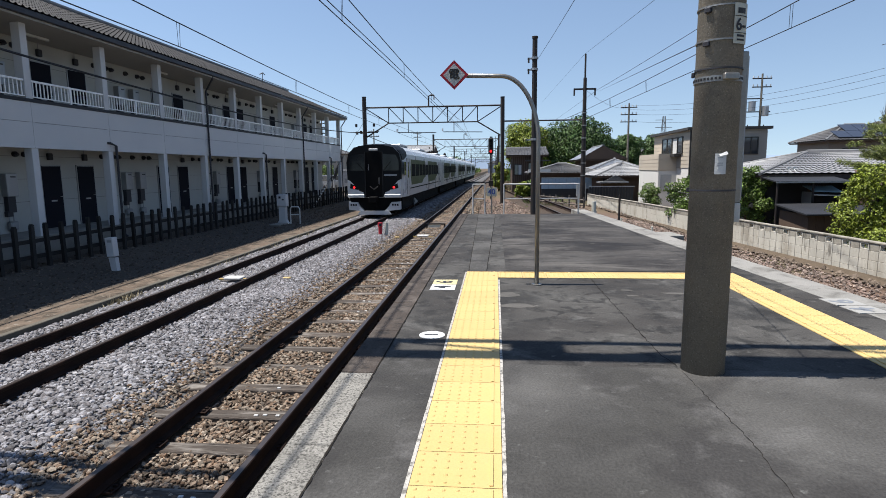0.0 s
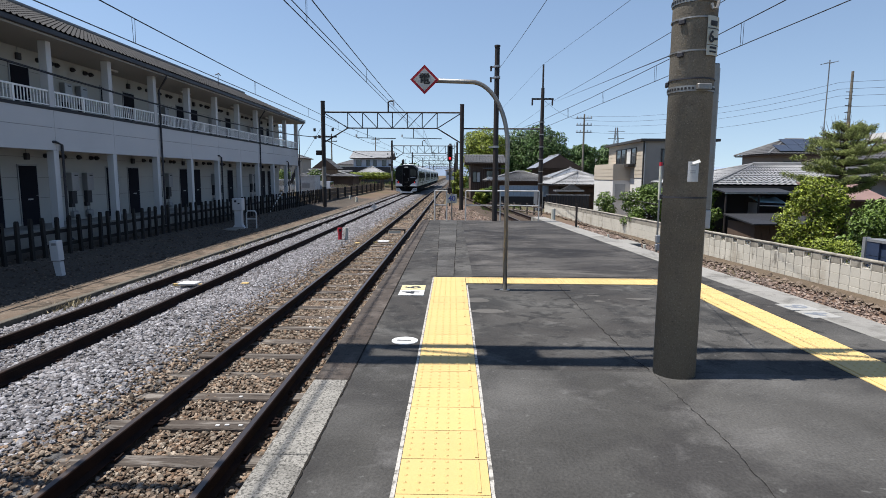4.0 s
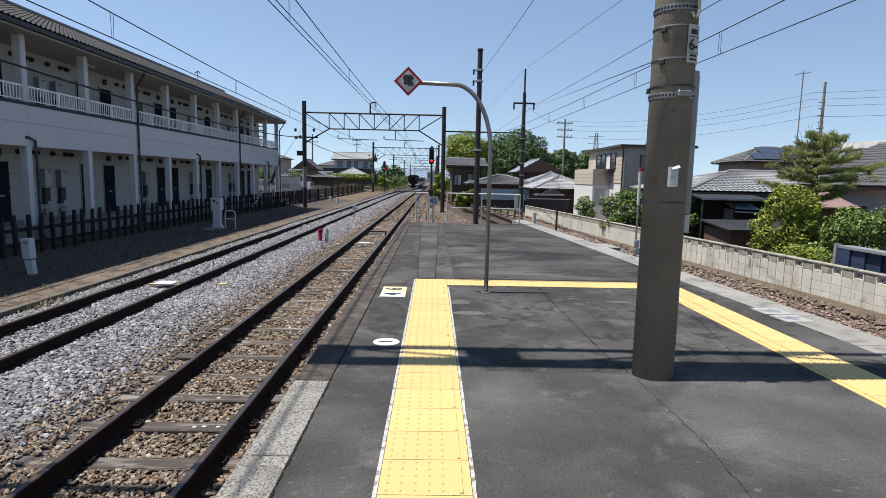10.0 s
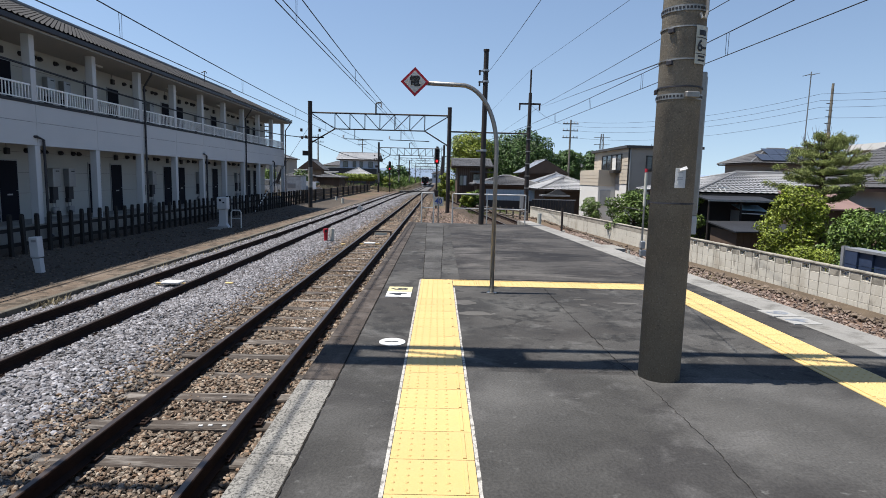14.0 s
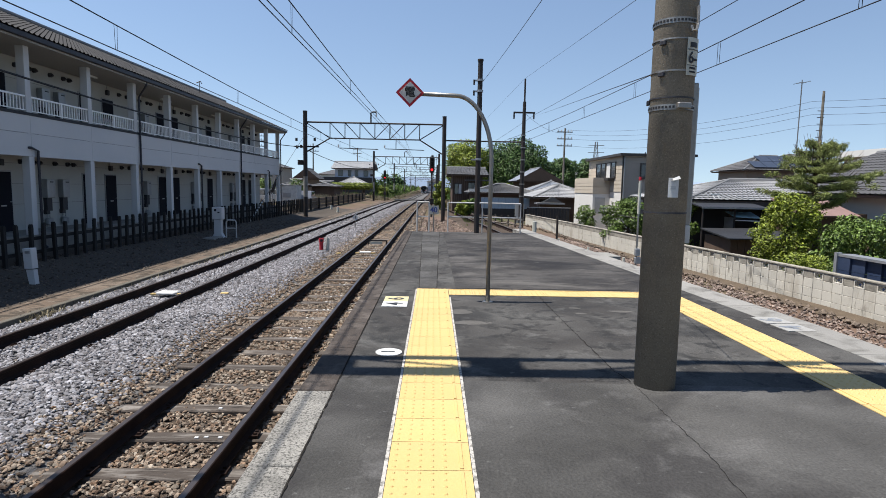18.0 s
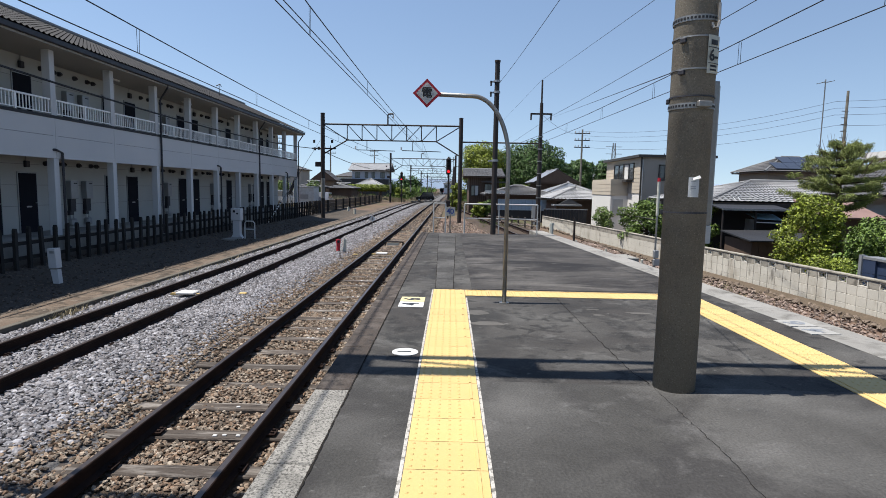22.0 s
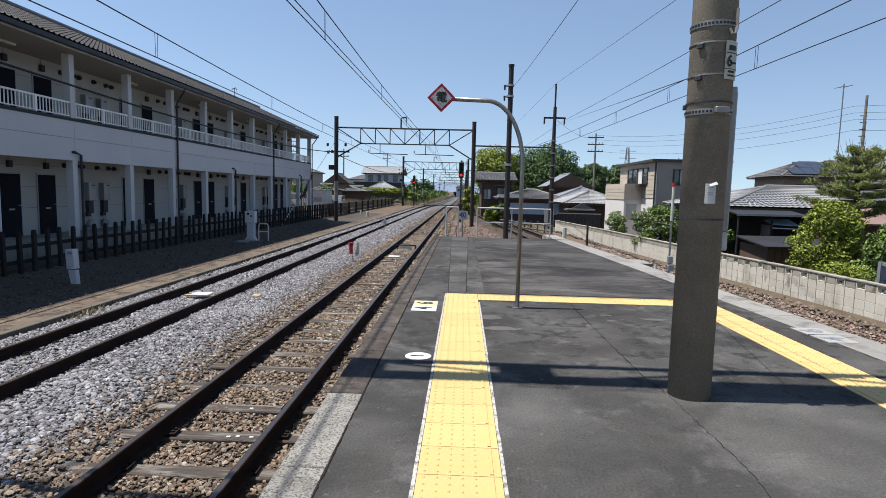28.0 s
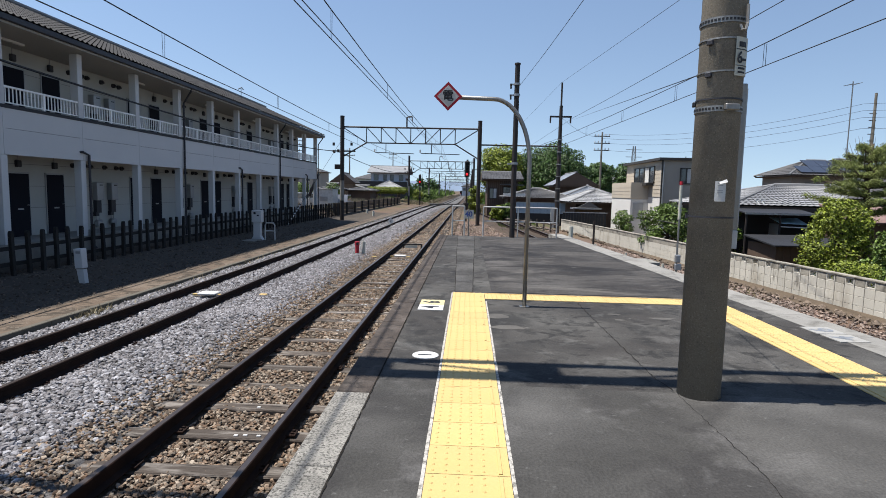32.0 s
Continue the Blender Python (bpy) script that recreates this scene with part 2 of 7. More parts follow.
M = dict(
    asphalt_light=mat("asphalt_light", (0.0415, 0.0399, 0.037), 0.9, vary=0.3, scale=2.2, fine=65, bump=0.4, tint=(0.0898, 0.0867, 0.0816), tint_scale=0.75, tint_amount=1.0, spec=0.2, grain=3.2, stains=(((0.0277, 0.0261, 0.0254), 1.1, 0.5, 0.62, 0.75, 0.6), ((0.11, 0.106, 0.102), 2.3, 0.55, 0.7, 0.6, 0.4), ((0.139, 0.139, 0.132), 14, 0.63, 0.72, 0.5, 0.0))),
    asphalt=mat("asphalt", (0.0382, 0.0355, 0.033), 0.9, vary=0.34, scale=2.0, fine=65, bump=0.25, tint=(0.085, 0.0824, 0.0762), tint_scale=0.9, tint_amount=0.8, spec=0.2, grain=3.0, stains=(((0.016, 0.0155, 0.015), 3.6, 0.52, 0.62, 0.8, 0.6), ((0.0221, 0.0217, 0.0211), 1.3, 0.5, 0.62, 0.75, 0.6), ((0.111, 0.108, 0.101), 2.6, 0.56, 0.7, 0.6, 0.5), ((0.145, 0.139, 0.129), 11, 0.62, 0.72, 0.5, 0.0))),
    filler=mat("filler", (0.085, 0.08, 0.073), 0.9, vary=0.3, scale=4, fine=65, bump=0.25, tint=(0.05, 0.048, 0.044), tint_scale=5, tint_amount=0.7, spec=0.2, grain=2.4),
    asphalt_new=mat("asphalt_new", (0.03, 0.0275, 0.0258), 0.85, vary=0.36, scale=2.4, fine=65, bump=0.3, tint=(0.076, 0.071, 0.065), tint_scale=0.9, tint_amount=0.9, spec=0.2, grain=2.8, stretch=(0.45, 1, 1), stains=(((0.112, 0.104, 0.094), 1.4, 0.54, 0.68, 0.75, 0.5), ((0.014, 0.013, 0.013), 1.1, 0.5, 0.6, 0.85, 0.7), ((0.1, 0.094, 0.086), 5.5, 0.56, 0.68, 0.6, 0.4), ((0.016, 0.015, 0.015), 4.2, 0.54, 0.64, 0.7, 0.5))),
    coping=mat("coping", (0.215, 0.205, 0.183), 0.9, vary=0.3, scale=6, fine=60, bump=0.5, grain=2.4, place=True, rand=0.06, stains=(((0.1, 0.095, 0.085), 4, 0.46, 0.66, 0.6, 0.4), ((0.028, 0.026, 0.023), 75, 0.5, 0.58, 0.75, 0.1), ((0.3, 0.285, 0.255), 90, 0.58, 0.64, 0.7, 0.0))),
    coping_dark=mat("coping_dark", (0.0465, 0.0372, 0.031), 0.95, vary=0.35, scale=4, fine=70, bump=0.4, grain=2.4, rand=0.22, place=True, stains=(((0.0837, 0.0713, 0.062), 4, 0.5, 0.62, 0.7, 0.4), ((0.0155, 0.0136, 0.0124), 9, 0.52, 0.62, 0.7, 0.2))),
    coping_pale=mat("coping_pale", (0.27, 0.265, 0.25), 0.85, vary=0.15, scale=5, fine=90, bump=0.15, stains=(((0.2, 0.19, 0.175), 6, 0.5, 0.64, 0.7, 0.3),)),
    earth_bank=mat("earth_bank", (0.0868, 0.0651, 0.0446), 0.98, vary=0.35, scale=3, fine=40, bump=0.7),
    coping_light=mat("coping_light", (0.217, 0.209, 0.191), 0.9, vary=0.2, scale=2, fine=110, bump=0.3, rand=0.08, grain=2.4, stains=(((0.101, 0.0952, 0.0831), 2.6, 0.52, 0.66, 0.8, 0.6), ((0.0723, 0.065, 0.0542), 9, 0.6, 0.7, 0.6, 0.2))),
    concrete=mat("concrete", (0.218, 0.211, 0.19), 0.9, vary=0.2, scale=2.5, fine=90, bump=0.25, tint=(0.109, 0.102, 0.0884), tint_scale=1.3, tint_amount=0.6),
    pole_concrete=mat("pole_concrete", (0.178, 0.158, 0.126), 0.95, vary=0.22, scale=4, fine=90, bump=0.12, grain=3.0, tint=(0.119, 0.105, 0.0828), tint_scale=2.2, tint_amount=0.8, stains=(((0.332, 0.304, 0.25), 130, 0.58, 0.66, 0.6, 0.0), ((0.0593, 0.0523, 0.0421), 105, 0.58, 0.66, 0.6, 0.0), ((0.0946, 0.082, 0.0666), 2.6, 0.52, 0.7, 0.6, 0.6))),
    yellow=mat("yellow_tile", (0.491, 0.348, 0.137), 0.6, vary=0.08, scale=3, fine=80, bump=0.1, tint=(0.497, 0.319, 0.153), tint_scale=2.5, tint_amount=0.5, rand=0.05),
    white_paint=mat("white_paint", (0.49, 0.49, 0.476), 0.7, vary=0.12, scale=8, fine=90, bump=0.15, tint=(0.306, 0.299, 0.286), tint_scale=6, tint_amount=0.5),
    black_paint=mat("black_paint", (0.02, 0.02, 0.022), 0.5, vary=0.2),
    rail=mat("rail_steel", (0.016, 0.01, 0.0085), 0.9, 0.0, vary=0.3, scale=3, fine=90, bump=0.2, spec=0.12, tint=(0.036, 0.019, 0.013), tint_scale=4, tint_amount=0.5),
    rail_top=mat("rail_top", (0.122, 0.0994, 0.0884), 0.38, 0.85, vary=0.2, scale=3, fine=60, bump=0.05),
    sleeper=mat("sleeper_wood", (0.0714, 0.0578, 0.0476), 0.95, vary=0.4, scale=5, fine=60, bump=0.7, rand=0.25, place=True, stretch=(0.25, 1.8, 1), stains=(((0.204, 0.184, 0.163), 5, 0.5, 0.62, 0.8, 0.2), ((0.0204, 0.0163, 0.0136), 11, 0.56, 0.64, 0.9, 0.3))),
    ballast=mat("ballast_grey", (0.246, 0.243, 0.254), 0.9, vary=0.25, scale=1.2, fine=80, bump=0.3, island=0.5, alt=(0.103, 0.0933, 0.093)),
    ballast_rust=mat("ballast_rust", (0.117, 0.0731, 0.0456), 0.95, vary=0.3, scale=1.5, fine=80, bump=0.3, island=0.65, alt=(0.211, 0.178, 0.14)),
    bed_grey=mat("bed_grey", (0.0969, 0.0926, 0.0892), 0.95, vary=0.55, scale=9, fine=45, bump=1.0),
    bed_rust=mat("bed_rust", (0.0536, 0.0381, 0.0262), 0.95, vary=0.55, scale=9, fine=45, bump=1.0),
    soil=mat("soil", (0.0638, 0.0518, 0.0398), 0.98, vary=0.35, scale=1.2, fine=30, bump=0.8, tint=(0.0413, 0.0338, 0.027), tint_scale=0.5, tint_amount=0.7),
    earth_far=mat("earth_far", (0.115, 0.0757, 0.0534), 0.98, vary=0.3, scale=0.4, fine=12, bump=0.6, tint=(0.0476, 0.0556, 0.0178), tint_scale=0.12, tint_amount=0.8),
    path=mat("path_concrete", (0.105, 0.0763, 0.0544), 0.95, vary=0.35, scale=1.5, fine=40, bump=0.6, tint=(0.139, 0.109, 0.0827), tint_scale=1.1, tint_amount=0.8, stains=(((0.0348, 0.0278, 0.0199), 3.0, 0.47, 0.6, 0.85, 0.5), ((0.19, 0.165, 0.135), 7, 0.58, 0.66, 0.7, 0.3))),
    kerb=mat("kerb_concrete", (0.092, 0.0832, 0.0674), 0.95, vary=0.3, scale=2, fine=60, bump=0.4),
    stone_dark=mat("stone_dark", (0.085, 0.068, 0.0536), 0.95, vary=0.3, scale=6, bump=0.3, island=0.5),
    stone=mat("field_stone", (0.135, 0.105, 0.08), 0.95, vary=0.35, scale=6, fine=50, bump=0.6, island=0.35),
    gravel_pink=mat("gravel_pink", (0.151, 0.105, 0.085), 0.95, vary=0.3, scale=1.5, fine=80, bump=0.3, island=0.55, alt=(0.201, 0.161, 0.133)),
    wall_white=mat("wall_white", (0.5, 0.5, 0.5), 0.8, vary=0.05, scale=0.6, fine=50, bump=0.05, tint=(0.42, 0.43, 0.44), tint_scale=0.35, tint_amount=0.5),
    panel_line=mat("panel_joint", (0.17, 0.17, 0.17), 0.9, vary=0.1),
    # white wall behind the galleries, their shade mixed into a darker base colour
    wall_inner=mat("wall_gallery_shaded", (0.391, 0.391, 0.367), 0.85, vary=0.06, scale=0.8, fine=50, bump=0.05, tint=(0.326, 0.326, 0.307), tint_scale=0.5, tint_amount=0.5),
    white_worn=mat("white_worn", (0.361, 0.343, 0.31), 0.85, vary=0.25, scale=12, fine=70, bump=0.3, stains=(((0.116, 0.109, 0.0944), 22, 0.5, 0.6, 0.9, 0.3),)),
    crack_dark=mat("crack_dark", (0.022, 0.02, 0.018), 1.0, vary=0.3, scale=9, bump=0, spec=0.0),
    fence_wood=mat("fence_wood", (0.138, 0.102, 0.0714), 0.95, vary=0.35, scale=4, fine=50, bump=0.5, rand=0.35, stretch=(1, 0.3, 1)),
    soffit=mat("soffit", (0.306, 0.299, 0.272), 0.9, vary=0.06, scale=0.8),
    rail_white=mat("rail_white", (0.78, 0.78, 0.77), 0.5, vary=0.05),
    rail_grey=mat("rail_grey", (0.42, 0.42, 0.41), 0.5, vary=0.12, scale=6, tint=(0.25, 0.22, 0.18), tint_scale=5, tint_amount=0.5),
    door_dark=mat("door_dark", (0.012, 0.013, 0.019), 0.75, vary=0.15, scale=2, spec=0.08),
    pipe_dark=mat("pipe_dark", (0.03, 0.03, 0.036), 0.5, vary=0.15),
    metal_grey=mat("metal_grey", (0.303, 0.31, 0.318), 0.45, 0.6, vary=0.15, scale=4),
    steel_dark=mat("steel_dark", (0.0298, 0.0281, 0.0281), 0.65, 0.3, vary=0.25, scale=3, tint=(0.051, 0.0298, 0.0213), tint_scale=3, tint_amount=0.5),
    galv=mat("galvanised", (0.239, 0.239, 0.231), 0.45, 0.7, vary=0.2, scale=7, fine=60, tint=(0.159, 0.109, 0.065), tint_scale=5, tint_amount=0.35),
    fence_old=mat("fence_old", (0.022, 0.021, 0.02), 0.95, vary=0.35, scale=3, fine=50, bump=0.4, rand=0.3),
    tile_roof=mat("roof_tile_grey", (0.0612, 0.0603, 0.0612), 0.6, vary=0.3, scale=2, fine=30, bump=0.2, island=0.3, rand=0.2),
    tile_roof_dark=mat("roof_tile_dark", (0.034, 0.034, 0.036), 0.75, vary=0.35, scale=2, fine=30, bump=0.2, spec=0.15),
    tile_roof_light=mat("roof_tile_silver", (0.24, 0.24, 0.24), 0.5, vary=0.25, scale=2, fine=30, bump=0.2, island=0.2),
    tile_roof_blue=mat("roof_tile_blue", (0.169, 0.183, 0.206), 0.45, vary=0.25, scale=2, fine=30, bump=0.2, island=0.2),
    ridge=mat("ridge_tile", (0.145, 0.145, 0.145), 0.6, vary=0.3, scale=3),
    block=mat("wall_block", (0.45, 0.425, 0.365), 0.95, vary=0.14, scale=2, fine=70, bump=0.3, rand=0.06, place=True, stretch=(1, 1, 0.35), stains=(((0.27, 0.24, 0.19), 1.3, 0.5, 0.66, 0.75, 0.3), ((0.1, 0.09, 0.075), 3.2, 0.6, 0.7, 0.7, 0.2))),
    block_dark=mat("wall_block_dark", (0.26, 0.24, 0.2), 0.95, vary=0.2, scale=3, fine=70, bump=0.35, rand=0.1, place=True, stains=(((0.08, 0.074, 0.062), 2.4, 0.5, 0.64, 0.8, 0.4),)),
    mortar=mat("mortar", (0.168, 0.158, 0.138), 0.95, vary=0.25, scale=3),
    siding_beige=mat("siding_beige", (0.428, 0.372, 0.295), 0.85, vary=0.08, scale=1),
    siding_pale=mat("siding_pale", (0.4, 0.42, 0.46), 0.85, vary=0.06, scale=1),
    plaster_tan=mat("plaster_tan", (0.2, 0.17, 0.14), 0.85, vary=0.12, scale=1),
    siding_grey=mat("siding_grey", (0.3, 0.275, 0.24), 0.85, vary=0.1, scale=1),
    plaster=mat("plaster_white", (0.556, 0.539, 0.505), 0.85, vary=0.08, scale=1),
    timber_pale=mat("timber_pale", (0.13, 0.1, 0.08), 0.85, vary=0.3, scale=3, fine=40, stretch=(1, 1, 0.3)),
    wood_dark=mat("timber_dark", (0.0813, 0.0542, 0.039), 0.85, vary=0.3, scale=3, fine=40, stretch=(1, 1, 0.3)),
    tin_blue=mat("sheet_blue", (0.281, 0.357, 0.442), 0.55, 0.2, vary=0.12, scale=1.5),
    tin_dark=mat("sheet_dark", (0.0272, 0.0281, 0.0314), 0.6, 0.2, vary=0.2, scale=2),
    tin_cyan=mat("sheet_cyan", (0.34, 0.51, 0.578), 0.5, vary=0.1),
    tin_red=mat("sheet_red", (0.2, 0.13, 0.115), 0.7, vary=0.3, scale=2),
    navy=mat("panel_navy", (0.0255, 0.0382, 0.0723), 0.45, vary=0.3, scale=3),
    solar=mat("solar_panel", (0.0425, 0.051, 0.0723), 0.2, 0.2, vary=0.2, scale=1.5),
    glass=glass_mat("window_glass", (0.03, 0.035, 0.04)),
    glass_black=glass_mat("cab_glass", (0.005, 0.006, 0.007), 0.1, 0.35),
    curtain=mat("curtain", (0.468, 0.468, 0.451), 0.9, vary=0.1, scale=4),
    frame_dark=mat("frame_dark", (0.0425, 0.0382, 0.034), 0.5, vary=0.1),
    train_white=mat("train_white", (0.46, 0.474, 0.488), 0.3, 0.1, vary=0.03, scale=0.6, bump=0.02),
    train_green=mat("train_green", (0.055, 0.075, 0.028), 0.5, vary=0.08, scale=0.8, bump=0.02, spec=0.15),
    train_black=mat("train_black", (0.005, 0.0055, 0.006), 0.5, vary=0.1, bump=0.02, spec=0.15),
    train_under=mat("train_under", (0.005, 0.005, 0.005), 0.85, vary=0.3, spec=0.1),
    red_light=mat("red_light", (0.6, 0.03, 0.02), 0.4, vary=0.02, emit=((1, 0.015, 0.02), 1.6)),
    red_paint=mat("red_paint", (0.374, 0.0204, 0.034), 0.55, vary=0.1, scale=5),
    wire=mat("wire", (0.0255, 0.0255, 0.0281), 0.6, 0.3, vary=0.1, bump=0),
    insulator=mat("insulator", (0.527, 0.527, 0.51), 0.3, vary=0.05),
    blue_paint=mat("blue_paint", (0.0425, 0.0765, 0.255), 0.5, vary=0.1),
    plate=mat("plate_cream", (0.448, 0.448, 0.39), 0.6, vary=0.08, scale=6, tint=(0.289, 0.275, 0.217), tint_scale=7, tint_amount=0.4),
    cream=mat("cream_paint", (0.49, 0.422, 0.231), 0.7, vary=0.1, scale=8, tint=(0.34, 0.306, 0.204), tint_scale=8, tint_amount=0.4),
    bark=mat("bark", (0.0723, 0.0527, 0.0382), 0.95, vary=0.35, scale=6, fine=40, bump=0.7),
    leaf_bright=mat("leaf_bright", (0.155, 0.19, 0.02), 0.5, vary=0.4, scale=2.5, fine=20, bump=0, island=0.6),
    leaf_mid=mat("leaf_mid", (0.0808, 0.126, 0.0221), 0.5, vary=0.35, scale=2.0, fine=20, bump=0, island=0.65),
    leaf_dark=mat("leaf_dark", (0.0527, 0.0978, 0.0238), 0.5, vary=0.25, scale=1.0, fine=20, bump=0, island=0.5),
    leaf_pine=mat("leaf_pine", (0.166, 0.194, 0.0553), 0.6, vary=0.25, scale=1.5, fine=20, bump=0, island=0.45),
    grass=mat("dry_grass", (0.25, 0.21, 0.13), 0.9, vary=0.3, scale=2, fine=20, bump=0, island=0.5),
    car_black=mat("car_black", (0.0102, 0.0102, 0.0119), 0.25, 0.3, vary=0.05, bump=0),
    car_white=mat("car_white", (0.442, 0.449, 0.456), 0.3, 0.1, vary=0.03, bump=0),
    car_silver=mat("car_silver", (0.255, 0.264, 0.281), 0.35, 0.6, vary=0.03, bump=0),
    rubber=mat("rubber", (0.02, 0.02, 0.02), 0.85, vary=0.2),
    # pale blue with a faint glow, standing in for haze over the hills
    backdrop=mat("hills", (0.42, 0.52, 0.64), 1.0, vary=0.1, scale=0.002, fine=0.01, bump=0, spec=0.0, emit=((0.15, 0.185, 0.235), 1.0)),
)


# ---- mesh helpers ----
class Shape:
    """Vertices and faces of one mesh, gathered piece by piece."""

    def __init__(self):
        self.v, self.f, self.k, self.slot = [], [], [], 0

    def add(self, vs, fs, m=None):
        n = len(self.v)
        self.v += [tuple(m @ Vector(p)) for p in vs] if m else [tuple(p) for p in vs]
        self.f += [tuple(i + n for i in f) for f in fs]
        self.k += [self.slot] * len(fs)
        return self

    def mat(self, i):
        self.slot = i
        return self

    def box(self, x0, y0, z0, x1, y1, z1, bevel=0.0, m=None):
        if not bevel:
            vs = [(x, y, z) for z in (z0, z1) for y in (y0, y1) for x in (x0, x1)]
            fs = [(0, 2, 3, 1), (4, 5, 7, 6), (0, 1, 5, 4), (2, 6, 7, 3), (0, 4, 6, 2), (1, 3, 7, 5)]
            return self.add(vs, fs, m)
        bm = bmesh.new()
        bmesh.ops.create_cube(bm, size=1)
        for v in bm.verts:
            v.co = Vector(((x0 + x1) / 2 + v.co.x * (x1 - x0), (y0 + y1) / 2 + v.co.y * (y1 - y0), (z0 + z1) / 2 + v.co.z * (z1 - z0)))
        bmesh.ops.bevel(bm, geom=bm.edges[:], offset=bevel, segments=1, affect="EDGES")
        bm.verts.index_update()
        vs, fs = [v.co.copy() for v in bm.verts], [tuple(v.index for v in f.verts) for f in bm.faces]
        bm.free()
        return self.add(vs, fs, m)

    def tube(self, pts, r, n=8, r1=None, caps=True):
        """A round bar along the points, with radius r, tapering to r1."""
        pts = [Vector(p) for p in pts]
        r1 = r if r1 is None else r1
        vs, fs, last = [], [], len(pts) - 1
        up = None
        for i, p in enumerate(pts):
            d = (pts[min(i + 1, last)] - pts[max(i - 1, 0)]).normalized()
            if up is None:
                up = d.orthogonal().normalized()
            up = (up - d * up.dot(d)).normalized()
            side = d.cross(up)
            rad = r + (r1 - r) * i / max(last, 1)
            for k in range(n):
                a = 2 * math.pi * k / n
                vs.append(p + (up * math.cos(a) + side * math.sin(a)) * rad)
        for i in range(last):
            for k in range(n):
                j = (k + 1) % n
                fs.append((i * n + k, i * n + j, (i + 1) * n + j, (i + 1) * n + k))
        if caps:
            fs.append(tuple(reversed(range(n))))
            fs.append(tuple(last * n + k for k in range(n)))
        return self.add(vs, fs)

    def prism(self, poly, y0, y1, m=None):
        """A profile of (x, z) points drawn out along y."""
        n = len(poly)
        vs = [(x, y0, z) for x, z in poly] + [(x, y1, z) for x, z in poly]
        fs = [(i, (i + 1) % n, n + (i + 1) % n, n + i) for i in range(n)]
        fs += [tuple(reversed(range(n))), tuple(range(n, 2 * n))]
        return self.add(vs, fs, m)

    def slab(self, poly, z0, z1, m=None):
        """An outline of (x, y) points raised from z0 to z1."""
        n = len(poly)
        vs = [(x, y, z0) for x, y in poly] + [(x, y, z1) for x, y in poly]
        fs = [(i, (i + 1) % n, n + (i + 1) % n, n + i) for i in range(n)]
        fs += [tuple(reversed(range(n))), tuple(range(n, 2 * n))]
        return self.add(vs, fs, m)

    def mesh(self, name, mats, smooth=False):
        me = bpy.data.meshes.new(name)
        me.from_pydata(self.v, [], self.f)
        for m_ in (mats if isinstance(mats, (list, tuple)) else [mats]):
            me.materials.append(M[m_] if isinstance(m_, str) else m_)
        me.polygons.foreach_set("material_index", self.k)
        me.polygons.foreach_set("use_smooth", [smooth] * len(self.f))
        bm = bmesh.new()
        bm.from_mesh(me)
        bmesh.ops.recalc_face_normals(bm, faces=bm.faces)
        bm.to_mesh(me)
        bm.free()
        return me


def thing(name, label, category, group="", kind="", at=(0, 0, 0), turn=0):
    """An Empty at the base of a thing, which carries its parts."""
    ob = new(name)
    ob.empty_display_size = 0.2
    ob.matrix_basis = pose(*at, 0, 0, turn)
    return tagged(ob, label, category, group, kind)


def part(name, shape, material, parent, label="", smooth=False, at=None, kind=""):
    """One mesh under a thing or a part."""
    ob = new(name, shape.mesh(name, material, smooth) if isinstance(shape, Shape) else shape)
    ob.parent = parent
    if at is not None:
        ob.matrix_basis = at if isinstance(at, Matrix) else pose(*at)
    return tagged(ob, label, "", "", kind)


def solid(name, shape, material, label, category, group="", kind="", at=(0, 0, 0), turn=0, smooth=False):
    """A thing that is one mesh."""
    ob = new(name, shape.mesh(name, material, smooth))
    ob.matrix_basis = pose(*at, 0, 0, turn)
    return tagged(ob, label, category, group, kind)


def line_to(profile, v):
    """Straight lines between the points of a profile."""
    for (a, p), (b, q) in zip(profile, profile[1:]):
        if v <= b:
            return p + (q - p) * max(0.0, (v - a)) / (b - a)
    return profile[-1][1]


def raw_mesh(name, verts, faces, material, smooth=False):
    """A mesh from arrays of vertices and of triangles, for great numbers of small pieces."""
    me = bpy.data.meshes.new(name)
    me.vertices.add(len(verts))
    me.vertices.foreach_set("co", np.asarray(verts, dtype=np.float32).ravel())
    k = faces.shape[1]
    me.loops.add(faces.size)
    me.loops.foreach_set("vertex_index", np.asarray(faces, dtype=np.int32).ravel())
    me.polygons.add(len(faces))
    me.polygons.foreach_set("loop_start", np.arange(0, faces.size, k, dtype=np.int32))
    me.polygons.foreach_set("use_smooth", np.full(len(faces), smooth))
    me.materials.append(M[material])
    me.update(calc_edges=True)
    return me


# ---- ground ----
FALL = [(-3000, 0.0), (90, 0.0), (133, -0.5), (260, -1.0), (340, -1.2), (5000, -1.2)]   # the far line drops gently
BEND = [(-3000, 0.0), (80, 0.0), (133, 0.55), (5000, 0.55)]


